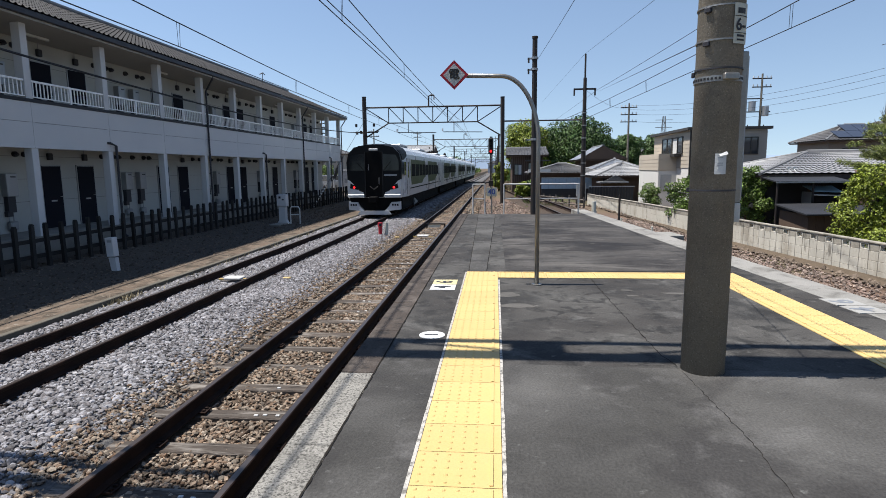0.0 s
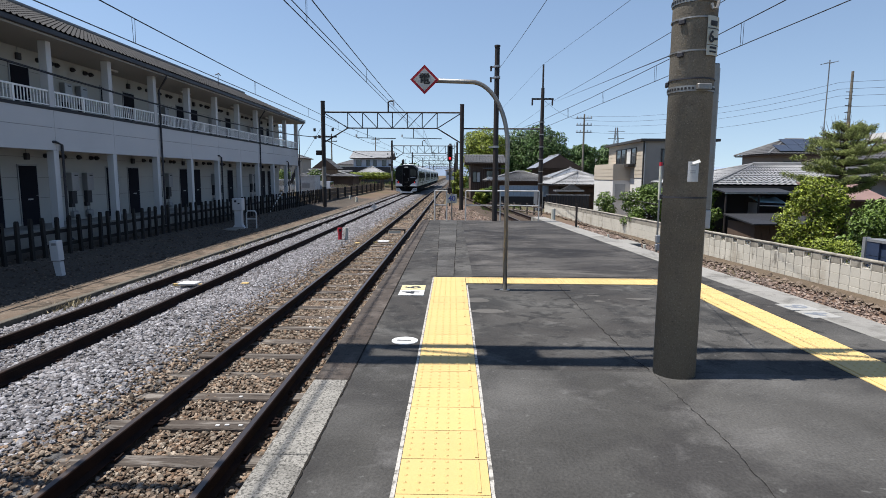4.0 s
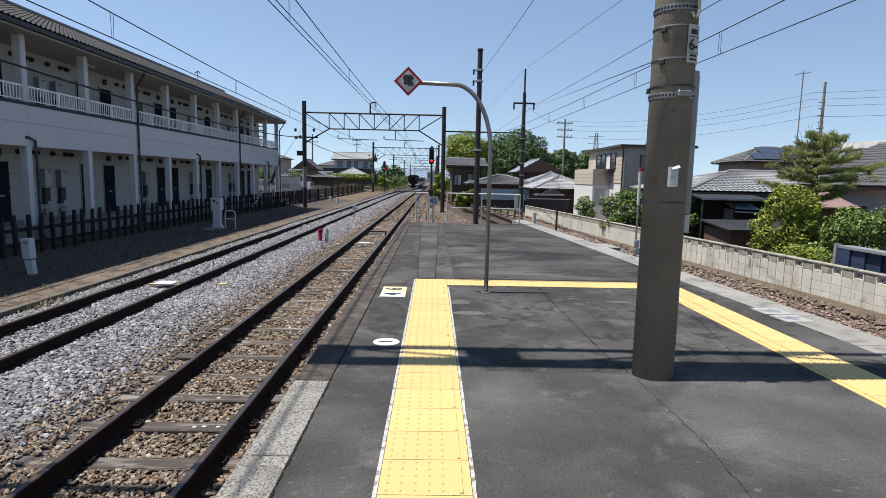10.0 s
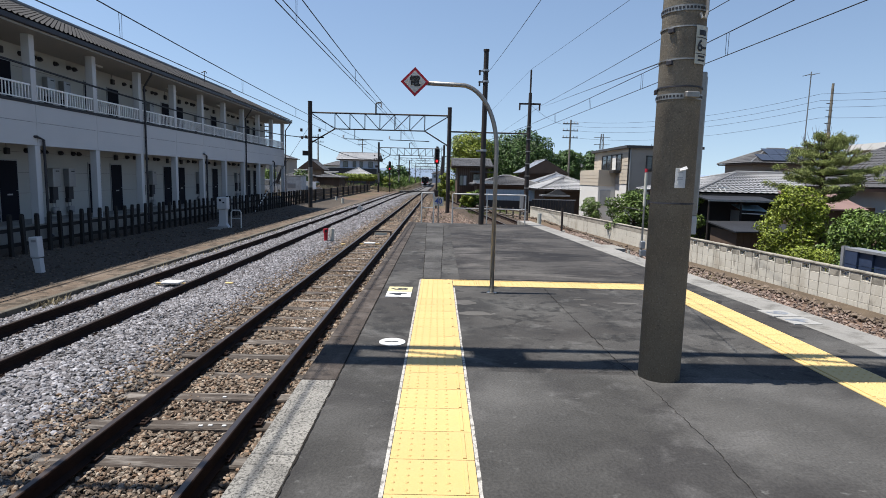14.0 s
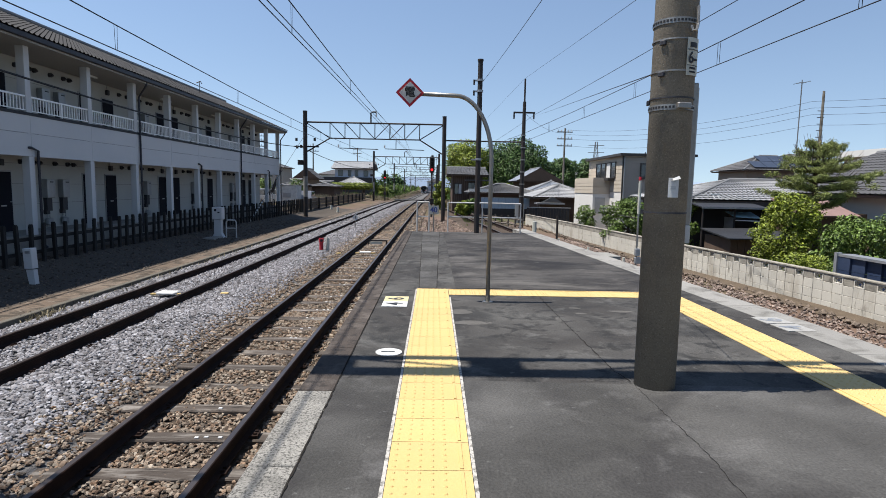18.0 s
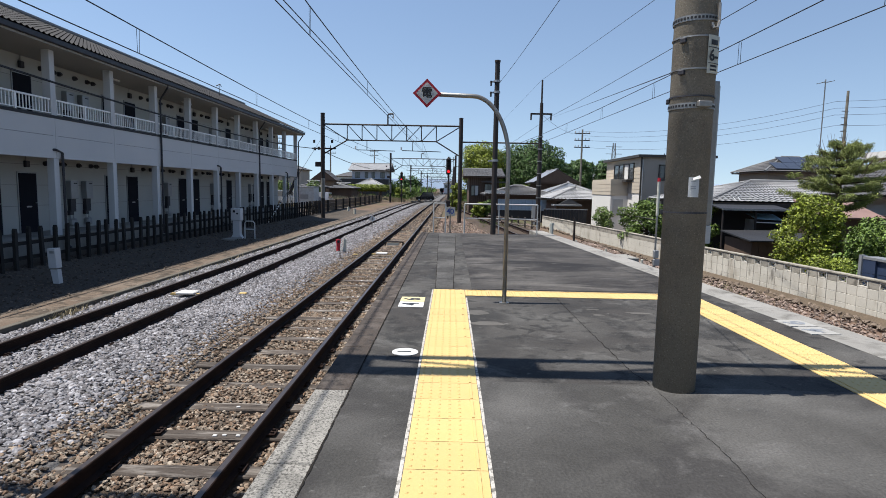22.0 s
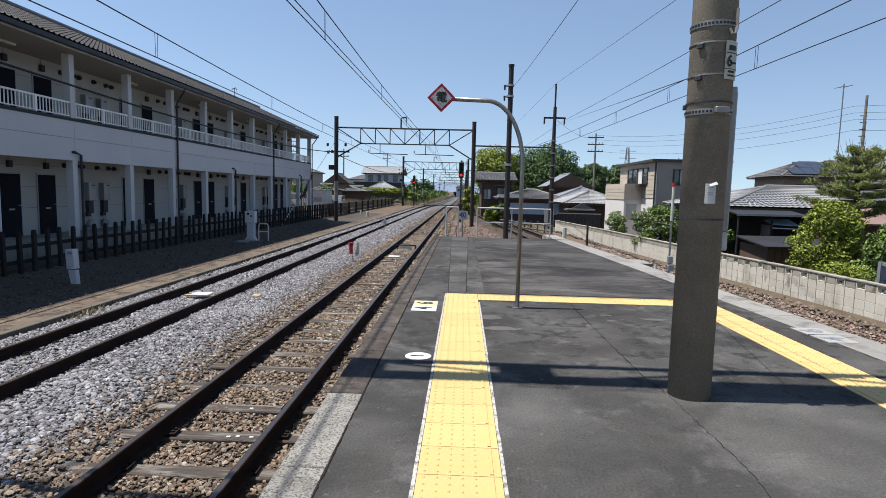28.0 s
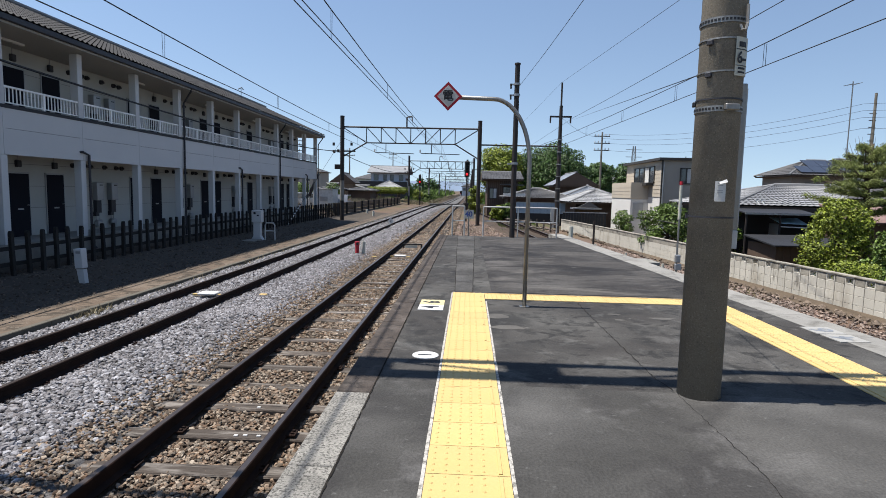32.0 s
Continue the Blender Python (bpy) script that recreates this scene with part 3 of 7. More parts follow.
GROUND = [(-3000, -0.62), (-13.3, -0.62), (-12.6, -0.7), (-11.2, -0.8), (-10.6, -0.9), (-9.6, -1.1), (-7.75, -1.16), (-7.0, -1.3), (6.8, -1.3), (8.0, -1.5), (3000, -1.5)]
TRACK_1, TRACK_2, RAIL_Z = -2.378, -5.80, -1.008
xs = [-3000, -400, -80, -30, -13.3, -12.6, -11.2, -10.6, -9.6, -7.75, -7.0, -3.5, 0, 3, 6.8, 8.0, 14, 30, 80, 400, 3000]
ys = [-40, -5, 5, 15, 25, 40, 60, 90, 133, 180, 260, 340, 400, 900, 3000]
s = Shape()
s.add([(x, y, line_to(GROUND, x) + (line_to(FALL, y) if -7.2 < x < 1 else 0.0)) for y in ys for x in xs],
      [(j * len(xs) + i, j * len(xs) + i + 1, (j + 1) * len(xs) + i + 1, (j + 1) * len(xs) + i) for j in range(len(ys) - 1) for i in range(len(xs) - 1)])
# darker soil where the block's shadow falls: part of that shade is in its colour
s.k = [1 if (xs[i] < -7.8 and xs[i] > -20 and ys[j] < 42) else 0 for j in range(len(ys) - 1) for i in range(len(xs) - 1)]
ground = new("ground", s.mesh("ground", ["earth_far", "soil"]))
tagged(ground, "bare brown earth with patches of weeds beside the tracks", "ground", "", "structure")


# ---- platform ----
def right_edge(y):
    return 3.98 - max(0.0, y - 5.5) * 0.071


PLAT_END = 17.35
platform = thing("pavement", "dark grey asphalt station platform with patched strips", "platform", kind="structure")
yr = [-6, 0, 3, 5.5, 8, 11, 14, PLAT_END]
part("asphalt_surface", Shape().slab([(-0.6, 4.25), (-0.6, PLAT_END), (right_edge(PLAT_END) - 0.42, PLAT_END), (right_edge(8) - 0.42, 8), (right_edge(5.5) - 0.42, 5.5), (3.56, 4.15)], -0.3, 0.0), "asphalt", platform)
part("asphalt_surface", Shape().slab([(-0.6, -6), (-0.6, 4.25), (3.56, 4.15), (3.56, -6)], -0.3, 0.001), "asphalt_light", platform)
body = [(-0.78, y) for y in yr] + [(right_edge(y) - 0.08, y) for y in reversed(yr)]
part("platform_wall", Shape().slab(body, -1.5, -0.12), "concrete", platform)
# darker resurfaced stretch towards the end, and a strip with a paler tone
part("resurfaced_patch", Shape().slab([(0.33, 7.85), (0.33, 17.2), (right_edge(17.2) - 0.5, 17.2), (right_edge(8) - 0.5, 7.85)], -0.01, 0.004), "asphalt_new", platform)
for y in np.arange(-5.0, PLAT_END, 1.0):   # coping slabs along both edges
    y1 = min(y + 0.99, PLAT_END)
    part("coping_slab", Shape().box(-0.83, y, -0.16, -0.604, y1, 0.003, 0.006), "coping" if y < 3.5 else "coping_dark", platform)
for y in np.arange(-5.0, PLAT_END + 1.2, 1.0):
    y1 = y + 0.992
    a, b = right_edge(y), right_edge(y1)
    part("coping_slab", Shape().slab([(a - 0.416, y), (a, y), (b, y1), (b - 0.416, y1)], -0.16, 0.003), "coping_light", platform)


# ---- tactile paving: tiles with raised dots and a raised inner bar ----
def tactile_tile():
    s = Shape().box(0, 0, -0.01, 0.396, 0.296, 0.006)
    for i in range(5):
        for j in range(5):
            x, y = 0.03 + i * 0.06, 0.03 + j * 0.06
            vs = [(x + r * math.cos(a * math.pi / 3), y + r * math.sin(a * math.pi / 3), z) for r, z in ((0.0115, 0.006), (0.006, 0.011)) for a in range(6)]
            s.add(vs, [(a, (a + 1) % 6, 6 + (a + 1) % 6, 6 + a) for a in range(6)] + [(6, 7, 8, 9, 10, 11)])
    s.box(0.342, 0.012, 0.006, 0.358, 0.284, 0.011)
    return s.mesh("tile", "yellow")


strip = thing("tactile_paving", "yellow tactile paving strip with raised dots and white edges", "tactile paving", kind="structure")
TL, TR = -0.172, 0.228
tile = tactile_tile()


def ragged_edge(x0, x1, y0, y1, seed):
    """A worn band of filler beside the tiles, its outer side broken."""
    rng_ = random.Random(seed)
    inner, outer, y = [], [], y0
    while y < y1:
        w_ = (x1 - x0) * rng_.choice((0.94, 0.97, 1.0, 1.0, 1.0, 1.0, 1.03, 0.8))
        inner.append((x0, y))
        outer.append((x0 + w_, y))
        y += rng_.uniform(0.03, 0.2)
    n_ = len(inner)
    sh_ = Shape().add([(a, b, 0.0035) for a, b in inner + outer], [(i, i + 1, n_ + i + 1, n_ + i) if x1 < x0 else (i, n_ + i, n_ + i + 1, i + 1) for i in range(n_ - 1)])
    return sh_


part("white_edge", ragged_edge(TL - 0.001, TL - 0.019, -3, 7.76, 3), "white_worn", strip)
part("white_edge", ragged_edge(TR + 0.001, TR + 0.019, -3, 7.33, 4), "white_worn", strip)
for i in range(36):
    part("tile", tile, None, strip, at=(TL + 0.002, 7.46 - 0.3 * i, 0))
for i in range(9):
    part("tile", tile, None, strip, at=pose(TR + 0.3 + 0.3 * i, 7.362, 0, 0, 0, 90))
for i in range(38):
    y = 7.46 - 0.3 * i
    part("tile", tile, None, strip, at=pose(3.155, y + 0.3, 0, 0, 0, 180))


# ---- tracks ----
def rail_profile(x):
    half = [(0.0635, 0), (0.0635, 0.011), (0.012, 0.03), (0.0075, 0.1), (0.03, 0.116), (0.0325, 0.148), (0.026, 0.153)]
    return [(x + a, b) for a, b in half] + [(x - a, b) for a, b in reversed(half)]


def track(name, label, cx, y0, y1, pitch, phase, rust, turn=0.0, oy=0.0):
    t = thing(name, label, "railway track", "railway tracks", at=(cx, oy, RAIL_Z - 0.153), turn=turn)
    for side in (-1, 1):
        s = Shape()
        cuts = [y0] + [q for q in (80, 90, 133, 260, 340) if q < y1] + [y1]
        head = [(side * 0.566 + dx, dz) for dx, dz in ((-0.024, 0.1528), (0.024, 0.1528), (0.024, 0.1545), (-0.024, 0.1545))]
        for k, outline in enumerate((rail_profile(side * 0.566), head)):   # one bent bar through all the cuts
            n = len(outline)
            s.mat(k).add([(x + line_to(BEND, y), y, z + line_to(FALL, y)) for y in cuts for x, z in outline],
                         [(j * n + i, j * n + (i + 1) % n, (j + 1) * n + (i + 1) % n, (j + 1) * n + i) for j in range(len(cuts) - 1) for i in range(n)]
                         + [tuple(reversed(range(n))), tuple(range((len(cuts) - 1) * n, len(cuts) * n))])
        part("rail", s, ["rail", "rail_top"], t)
    sl = Shape().box(-1.1, -0.1, -0.13, 1.1, 0.1, -0.008, 0.012).mesh("sleeper", "sleeper")
    tg = Shape().box(-0.022, -0.014, -0.012, 0.022, 0.014, 0.004, 0.004).mesh("white_tag", "white_paint")
    pl = Shape()
    pl.box(-0.12, -0.07, -0.01, 0.12, 0.07, 0.006)
    for dx in (-0.085, 0.085):
        pl.box(dx - 0.014, -0.045, 0.0, dx + 0.014, -0.016, 0.022)
        pl.box(dx - 0.014, 0.016, 0.0, dx + 0.014, 0.045, 0.022)
    pl = pl.mesh("tie_plate", "rail")
    k = 0
    y = y0 + phase
    while y < min(y1, 46):
        o = part("sleeper", sl, None, t, at=pose(random.uniform(-0.04, 0.04), y, random.uniform(-0.03, -0.008), 0, random.uniform(-0.5, 0.5), random.uniform(-1.2, 1.2)))
        for side in (-1, 1):
            part("tie_plate", pl, None, o, at=(side * 0.566, 0, 0.02))
        if rust and -2 < y < 24:   # white nail heads on the old sleepers
            for k in range(random.choice((0, 1, 2, 2, 3))):
                part("white_tag", tg, None, o, at=(0.08 + 0.11 * k + random.uniform(-0.02, 0.02), random.uniform(-0.05, 0.05), 0))
        y += pitch
    return t


track_1 = track("railway_track", "rusty narrow-gauge track on weathered wooden sleepers beside the platform", TRACK_1, -8, 260, 0.737, 0.62, True)
track_2 = track("railway_track", "narrow-gauge main track half sunk in pale grey ballast", TRACK_2, -8, 400, 0.6, 0.1, False)


def stones(n, x0, x1, y0, y1, height, size, material, name, label, crowd=1.7, coarse=False, flat=0.75, smooth=False):
    """Loose broken stones, denser towards y0, lying on a bed whose height is a function of x and y."""
    rng = np.random.default_rng(n)
    phi = (1 + 5 ** 0.5) / 2
    if coarse:   # six corners, eight faces
        base = np.array([(1, 0, 0), (-1, 0, 0), (0, 1, 0), (0, -1, 0), (0, 0, 1), (0, 0, -1)]) * 1.12
        tri = np.array([(0, 2, 4), (2, 1, 4), (1, 3, 4), (3, 0, 4), (2, 0, 5), (1, 2, 5), (3, 1, 5), (0, 3, 5)])
    else:        # twelve corners, twenty faces
        base = np.array([(-1, phi, 0), (1, phi, 0), (-1, -phi, 0), (1, -phi, 0), (0, -1, phi), (0, 1, phi), (0, -1, -phi), (0, 1, -phi), (phi, 0, -1), (phi, 0, 1), (-phi, 0, -1), (-phi, 0, 1)]) / 1.9
        tri = np.array([(0, 11, 5), (0, 5, 1), (0, 1, 7), (0, 7, 10), (0, 10, 11), (1, 5, 9), (5, 11, 4), (11, 10, 2), (10, 7, 6), (7, 1, 8), (3, 9, 4), (3, 4, 2), (3, 2, 6), (3, 6, 8), (3, 8, 9), (4, 9, 5), (2, 4, 11), (6, 2, 10), (8, 6, 7), (9, 8, 1)])
    nv = len(base)
    y = y0 + (y1 - y0) * rng.random(n) ** crowd
    x = x0 + (x1 - x0) * rng.random(n)
    h = np.array([height(a, b) for a, b in zip(x, y)])
    keep = ~np.isnan(h)
    x, y, h = x[keep], y[keep], h[keep]
    n = len(x)
    r = size * (0.6 + 0.8 * rng.random(n) ** 1.5) * (1 + 0.35 * np.clip((y - 12) / 20, 0, 1))
    v = base[None] * ((0.8 + 0.35 * rng.random((n, nv, 1))) if coarse else (0.68 + 0.55 * rng.random((n, nv, 1))))
    v = v * (r[:, None] * (0.7 + 0.7 * rng.random((n, 3))))[:, None, :] * np.array([1, 1, flat])
    ang = rng.random(n) * 6.28
    c, s_ = np.cos(ang)[:, None], np.sin(ang)[:, None]
    tilt = (rng.random(n) * 1.6 - 0.8)[:, None]
    tx, vz = v[:, :, 0] * np.cos(tilt) - v[:, :, 2] * np.sin(tilt), v[:, :, 2] * np.cos(tilt) + v[:, :, 0] * np.sin(tilt)
    vx, vy = tx * c - v[:, :, 1] * s_, tx * s_ + v[:, :, 1] * c
    v = np.stack([vx + x[:, None], vy + y[:, None], vz + (h + r * 0.15)[:, None]], -1).reshape(-1, 3)
    f = (tri[None] + (np.arange(n) * nv)[:, None, None]).reshape(-1, 3)
    ob = new(name, raw_mesh(name, v, f, material, smooth))
    return tagged(ob, label, "gravel", "", "stuff")


def near_rail(x):
    return min(abs(x - c - d) for c in (TRACK_1, TRACK_2) for d in (-0.566, 0.566))


def bed_height(x, y):
    """Ballast: up to the sleepers' tops between the rails, a crown between the tracks, falling to the kerb and the platform."""
    z = RAIL_Z - 0.168 + 0.025 * noise.noise((x * 1.3, y * 0.9, 0.0))
    if TRACK_1 - 1.0 < x < TRACK_1 + 1.0:
        z -= 0.035
    elif x > TRACK_1 + 1.0:
        z -= 0.05
    elif TRACK_2 + 0.8 < x:
        z += 0.05 * math.sin(min(1, max(0, (x - TRACK_2 - 0.8) / (TRACK_1 - 1.0 - TRACK_2 - 0.8))) * math.pi)
    elif x < TRACK_2 - 0.8:
        z -= (TRACK_2 - 0.8 - x) * 0.03
    return z


def stone_height(x, y):
    return float("nan") if near_rail(x) < 0.075 else bed_height(x, y)


def rust_height(x, y):
    k = (y + 8 - 0.62) / 0.737
    on_sleeper = abs(k - round(k)) < 0.13 and abs(x - TRACK_1) < 1.1
    if near_rail(x) < 0.08 or (on_sleeper and random.random() < 0.8):
        return float("nan")
    return bed_height(x, y)


bx = np.linspace(-7.3, -0.8, 40)
by = np.concatenate([np.linspace(-6, 30, 90), np.linspace(31, 120, 60), np.linspace(125, 420, 20)])
s = Shape()
s.add([(x + line_to(BEND, y), y, bed_height(x, y) - 0.012 + line_to(FALL, y)) for y in by for x in bx],
      [(j * 40 + i, j * 40 + i + 1, (j + 1) * 40 + i + 1, (j + 1) * 40 + i) for j in range(len(by) - 1) for i in range(39)])
s.k = [1 if bx[i] > TRACK_1 - 0.95 + 0.3 * noise.noise((bx[i], by[j] * 0.5, 3.0)) else 0 for j in range(len(by) - 1) for i in range(39)]
tagged(new("ballast_bed", s.mesh("ballast_bed", ["bed_grey", "bed_rust"])), "packed ballast bed of grey and rusty broken stone", "gravel", "", "structure")
def grey_height(x, y):   # the pale stone thins out towards the rusty track
    return float("nan") if x > -3.75 + random.uniform(-0.3, 0.3) else stone_height(x, y)


def brown_height(x, y):
    return float("nan") if x < -3.75 + random.uniform(-0.35, 0.2) else rust_height(x, y)


random.seed(21)
stones(32000, -7.2, -3.3, 2.5, 11.5, grey_height, 0.0255, "ballast", "ballast_stones", "pale grey broken stone ballast between the tracks", 1.15, False, 0.62)
stones(46000, -7.2, -3.3, 11.0, 32, grey_height, 0.029, "ballast", "ballast_stones", "pale grey broken stone ballast along the main track", 1.5, True)
stones(30000, -4.2, -0.84, 2.3, 11.5, brown_height, 0.021, "ballast_rust", "rusty_ballast_stones", "rust-brown broken stone ballast between wooden sleepers", 1.15, False, 0.6)
stones(26000, -4.2, -0.84, 11.0, 32, brown_height, 0.025, "ballast_rust", "rusty_ballast_stones", "rust-brown broken stone ballast along the platform track", 1.5, True)
stones(14000, -7.2, -3.3, 28, 80, grey_height, 0.045, "ballast", "ballast_stones", "pale grey broken stone ballast further along the line", 1.7, True)
stones(5000, -4.0, -0.84, 28, 80, brown_height, 0.04, "ballast_rust", "rusty_ballast_stones", "rust-brown broken stone ballast further along the line", 1.7, True)
# concrete path edge beside the far track
edge = thing("kerb", "long low concrete kerb beside the ballast", "kerb", kind="structure")
for y in np.arange(4, 60, 2.0):
    part("kerb_stone", Shape().box(-7.40, y, -1.4, -7.28, y + 1.985, -1.115, 0.01), "kerb", edge)
s = Shape().slab([(-8.05, 2), (-7.43, 2), (-7.43, 90), (-8.3, 90)], -1.4, -1.13)
solid("pavement", s, "path", "sandy concrete service path beside the kerb", "path", kind="structure")



# ---- apartment block beside the line ----
FRONT, WALL, BAY, COL0 = -12.7, -14.3, 3.23, 18.9
FLOOR_1, SLAB_LOW, SLAB_TOP, EAVE = -0.45, 2.03, 3.38, 5.62
B0, B1 = COL0 - 4 * BAY, COL0 + 9 * BAY
block = thing("apartment_building", "white two-storey apartment block with open galleries and grey tiled roof", "apartment building")
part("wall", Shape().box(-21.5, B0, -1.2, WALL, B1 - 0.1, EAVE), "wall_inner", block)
part("plinth", Shape().box(WALL - 0.02, B0, -1.2, FRONT, B1, FLOOR_1), "concrete", block)
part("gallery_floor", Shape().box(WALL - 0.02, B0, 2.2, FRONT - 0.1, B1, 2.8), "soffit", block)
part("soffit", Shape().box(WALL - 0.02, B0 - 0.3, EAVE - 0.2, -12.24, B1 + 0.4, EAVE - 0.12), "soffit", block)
part("gutter", Shape().box(-12.3, B0 - 0.3, EAVE - 0.14, -12.14, B1 + 0.45, EAVE + 0.03, 0.02), "pipe_dark", block)
for i in range(-4, 9):
    y0, y1 = COL0 + i * BAY, COL0 + (i + 1) * BAY
    pn = part("parapet_panel", Shape().box(FRONT - 0.1, y0 + 0.005, SLAB_LOW, FRONT, y1 - 0.005, 2.74).box(FRONT - 0.1, y0 + 0.005, 2.752, FRONT, y1 - 0.005, SLAB_TOP - 0.085), "wall_white", block)
    part("parapet_cap", Shape().box(FRONT - 0.13, y0, SLAB_TOP - 0.08, FRONT + 0.02, y1, SLAB_TOP + 0.01), "tin_dark", block)
part("parapet_end", Shape().box(WALL, B1 - 0.1, SLAB_LOW, FRONT, B1, SLAB_TOP), "wall_white", block)
part("parapet_core", Shape().box(FRONT - 0.09, B0, SLAB_LOW + 0.01, FRONT - 0.03, B1 - 0.01, SLAB_TOP - 0.01), "panel_line", block)
for i in range(-4, 10):
    y = COL0 + i * BAY
    part("column", Shape().box(FRONT - 0.25, y - 0.12, FLOOR_1 - 0.3, FRONT - 0.01, y + 0.12, SLAB_LOW, 0.01), "wall_white", block)
    part("column", Shape().box(FRONT - 0.27, y - 0.12, SLAB_TOP - 0.9, FRONT - 0.03 + 0.02, y + 0.12, EAVE - 0.2, 0.01), "wall_white", block)
baluster = Shape().box(-0.012, -0.012, SLAB_TOP + 0.08, 0.012, 0.012, SLAB_TOP + 0.5).mesh("baluster", "rail_white")
for i in range(-2, 9):
    y0, y1 = COL0 + i * BAY + 0.13, COL0 + (i + 1) * BAY - 0.13
    r = part("railing", Shape().box(FRONT - 0.08, y0, SLAB_TOP + 0.48, FRONT - 0.03, y1, SLAB_TOP + 0.53).box(FRONT - 0.075, y0, SLAB_TOP + 0.06, FRONT - 0.035, y1, SLAB_TOP + 0.09)
             .box(FRONT - 0.085, (y0 + y1) / 2 - 0.03, SLAB_TOP, FRONT - 0.02, (y0 + y1) / 2 + 0.03, SLAB_TOP + 0.52), "rail_white", block, "white painted metal gallery railing")
    n = 22
    for k in range(n):
        part("baluster", baluster, None, r, at=(FRONT - 0.055, y0 + (k + 0.5) * (y1 - y0) / n, 0))
# downpipes: some run the whole height, some only the lower storey
for i, full in ((-2, True), (0, False), (2, True), (4, False), (6, True), (8, False), (9, True)):
    y = COL0 + i * BAY + 0.2
    if full:
        pts = [(-12.25, y - 0.1, EAVE - 0.1), (-12.25, y - 0.1, EAVE - 0.25), (FRONT + 0.06, y, EAVE - 0.75), (FRONT + 0.06, y, -0.9)]
    else:
        pts = [(FRONT - 0.02, y - 0.35, 2.3), (FRONT + 0.06, y - 0.3, 2.3), (FRONT + 0.06, y, 2.22), (FRONT + 0.06, y, -0.75), (FRONT + 0.2, y, -0.88)]
    part("downpipe", Shape().tube(pts, 0.042, 8), "pipe_dark", block)


def flat_door(base):
    d = part("door", Shape().box(0, -0.4, 0, 0.05, 0.4, 2.0, 0.006), "door_dark", block, "dark grey steel front door", at=(WALL, base[0], base[1]))
    part("door_frame", Shape().box(-0.0, -0.45, 0, 0.03, -0.4, 2.05).box(0, 0.4, 0, 0.03, 0.45, 2.05).box(0, -0.45, 2.0, 0.03, 0.45, 2.05), "metal_grey", d)
    part("letter_slot", Shape().box(0.05, -0.12, 0.85, 0.056, 0.12, 0.9), "metal_grey", d)
    part("handle", Shape().tube([(0.05, 0.32, 1.0), (0.1, 0.32, 1.0), (0.1, 0.22, 1.0)], 0.012, 6), "metal_grey", d)
    l = part("wall_lamp", Shape().box(0, -0.12, 2.2, 0.12, 0.06, 2.42, 0.02), "pipe_dark", d)
    part("conduit", Shape().tube([(0.02, 0, 2.4), (0.02, 0, 2.75)], 0.012, 6), "metal_grey", d)


def heater(y, z):
    h = part("water_heater", Shape().box(0, -0.2, 1.1, 0.22, 0.2, 1.78, 0.015), "metal_grey", block, "grey wall-hung gas water heater", at=(WALL, y, z))
    part("flue", Shape().box(0.22, -0.05, 1.66, 0.235, 0.12, 1.7), "pipe_dark", h)
    part("pipe_cover", Shape().box(0, -0.14, 0.62, 0.14, 0.14, 1.1).box(0, -0.17, 0.5, 0.12, 0.02, 0.66), "pipe_dark", h)
    part("gas_meter", Shape().box(0.02, -0.16, 0.1, 0.2, 0.12, 0.36, 0.04).tube([(0.08, -0.1, 0.36), (0.08, -0.1, 0.6)], 0.015, 6).tube([(0.08, 0.06, 0.36), (0.08, 0.06, 0.6)], 0.015, 6), "metal_grey", h)


hood = Shape().tube([(0, 0, 0), (0.08, 0, 0)], 0.085, 10).tube([(0.08, 0, 0.02), (0.12, 0, -0.04)], 0.06, 8).mesh("vent_hood", "pipe_dark")
for k in range(-2, 5):
    centre = 18.87 + 6.42 * k
    for z in (FLOOR_1, 2.8):
        for y in (centre - 0.8, centre + 0.8):
            if B0 < y < B1 - 1:
                flat_door((y, z))
        for y in (centre + 2.95, centre + 3.85):
            if B0 < y < B1 - 1:
                heater(y, z)
        for y in (centre + 1.7, centre + 2.35, centre + 2.65, centre + 3.5, centre + 4.25, centre + 4.6):
            if B0 < y < B1 - 1:
                part("vent_hood", hood, None, block, at=(WALL, y, z + 2.36))
for z in (0.45, 1.15, 1.85, 3.3, 4.0, 4.7):   # horizontal siding joints
    part("siding_joint", Shape().box(WALL - 0.01, B0, z, WALL + 0.004, B1 - 0.1, z + 0.012), "panel_line", block)
for i in range(-3, 9, 2):   # lamps under the soffit
    for z in (2.2, EAVE - 0.2):
        y = COL0 + (i + 0.45) * BAY
        part("gallery_lamp", Shape().box(-13.6, y - 0.5, z - 0.07, -13.5, y + 0.5, z, 0.01), "insulator", block)
# tiled roof: waves along the eave, a step at each course
s = Shape()
ny, rows = int((B1 - B0 + 0.9) / 0.075), 18
x_e, z_e, x_r, z_r = -12.12, EAVE + 0.02, -17.2, EAVE + 2.22
for r in range(rows):
    fa, fb = r / rows, (r + 1) / rows + 0.006
    for f_, lift in ((fa, 0.045), (fb, 0.0)):
        for j in range(ny + 1):
            w_ = 0.035 * math.cos(j * 2 * math.pi / 3)
            s.v.append((x_e + (x_r - x_e) * f_, B0 - 0.35 + j * 0.075, z_e + (z_r - z_e) * f_ + lift + w_))
    o = r * 2 * (ny + 1)
    s.f += [(o + j, o + j + 1, o + ny + 1 + j + 1, o + ny + 1 + j) for j in range(ny)]
    if r:
        s.f += [(o - ny - 1 + j, o - ny + j, o + j + 1, o + j) for j in range(ny)]
s.k = [0] * len(s.f)
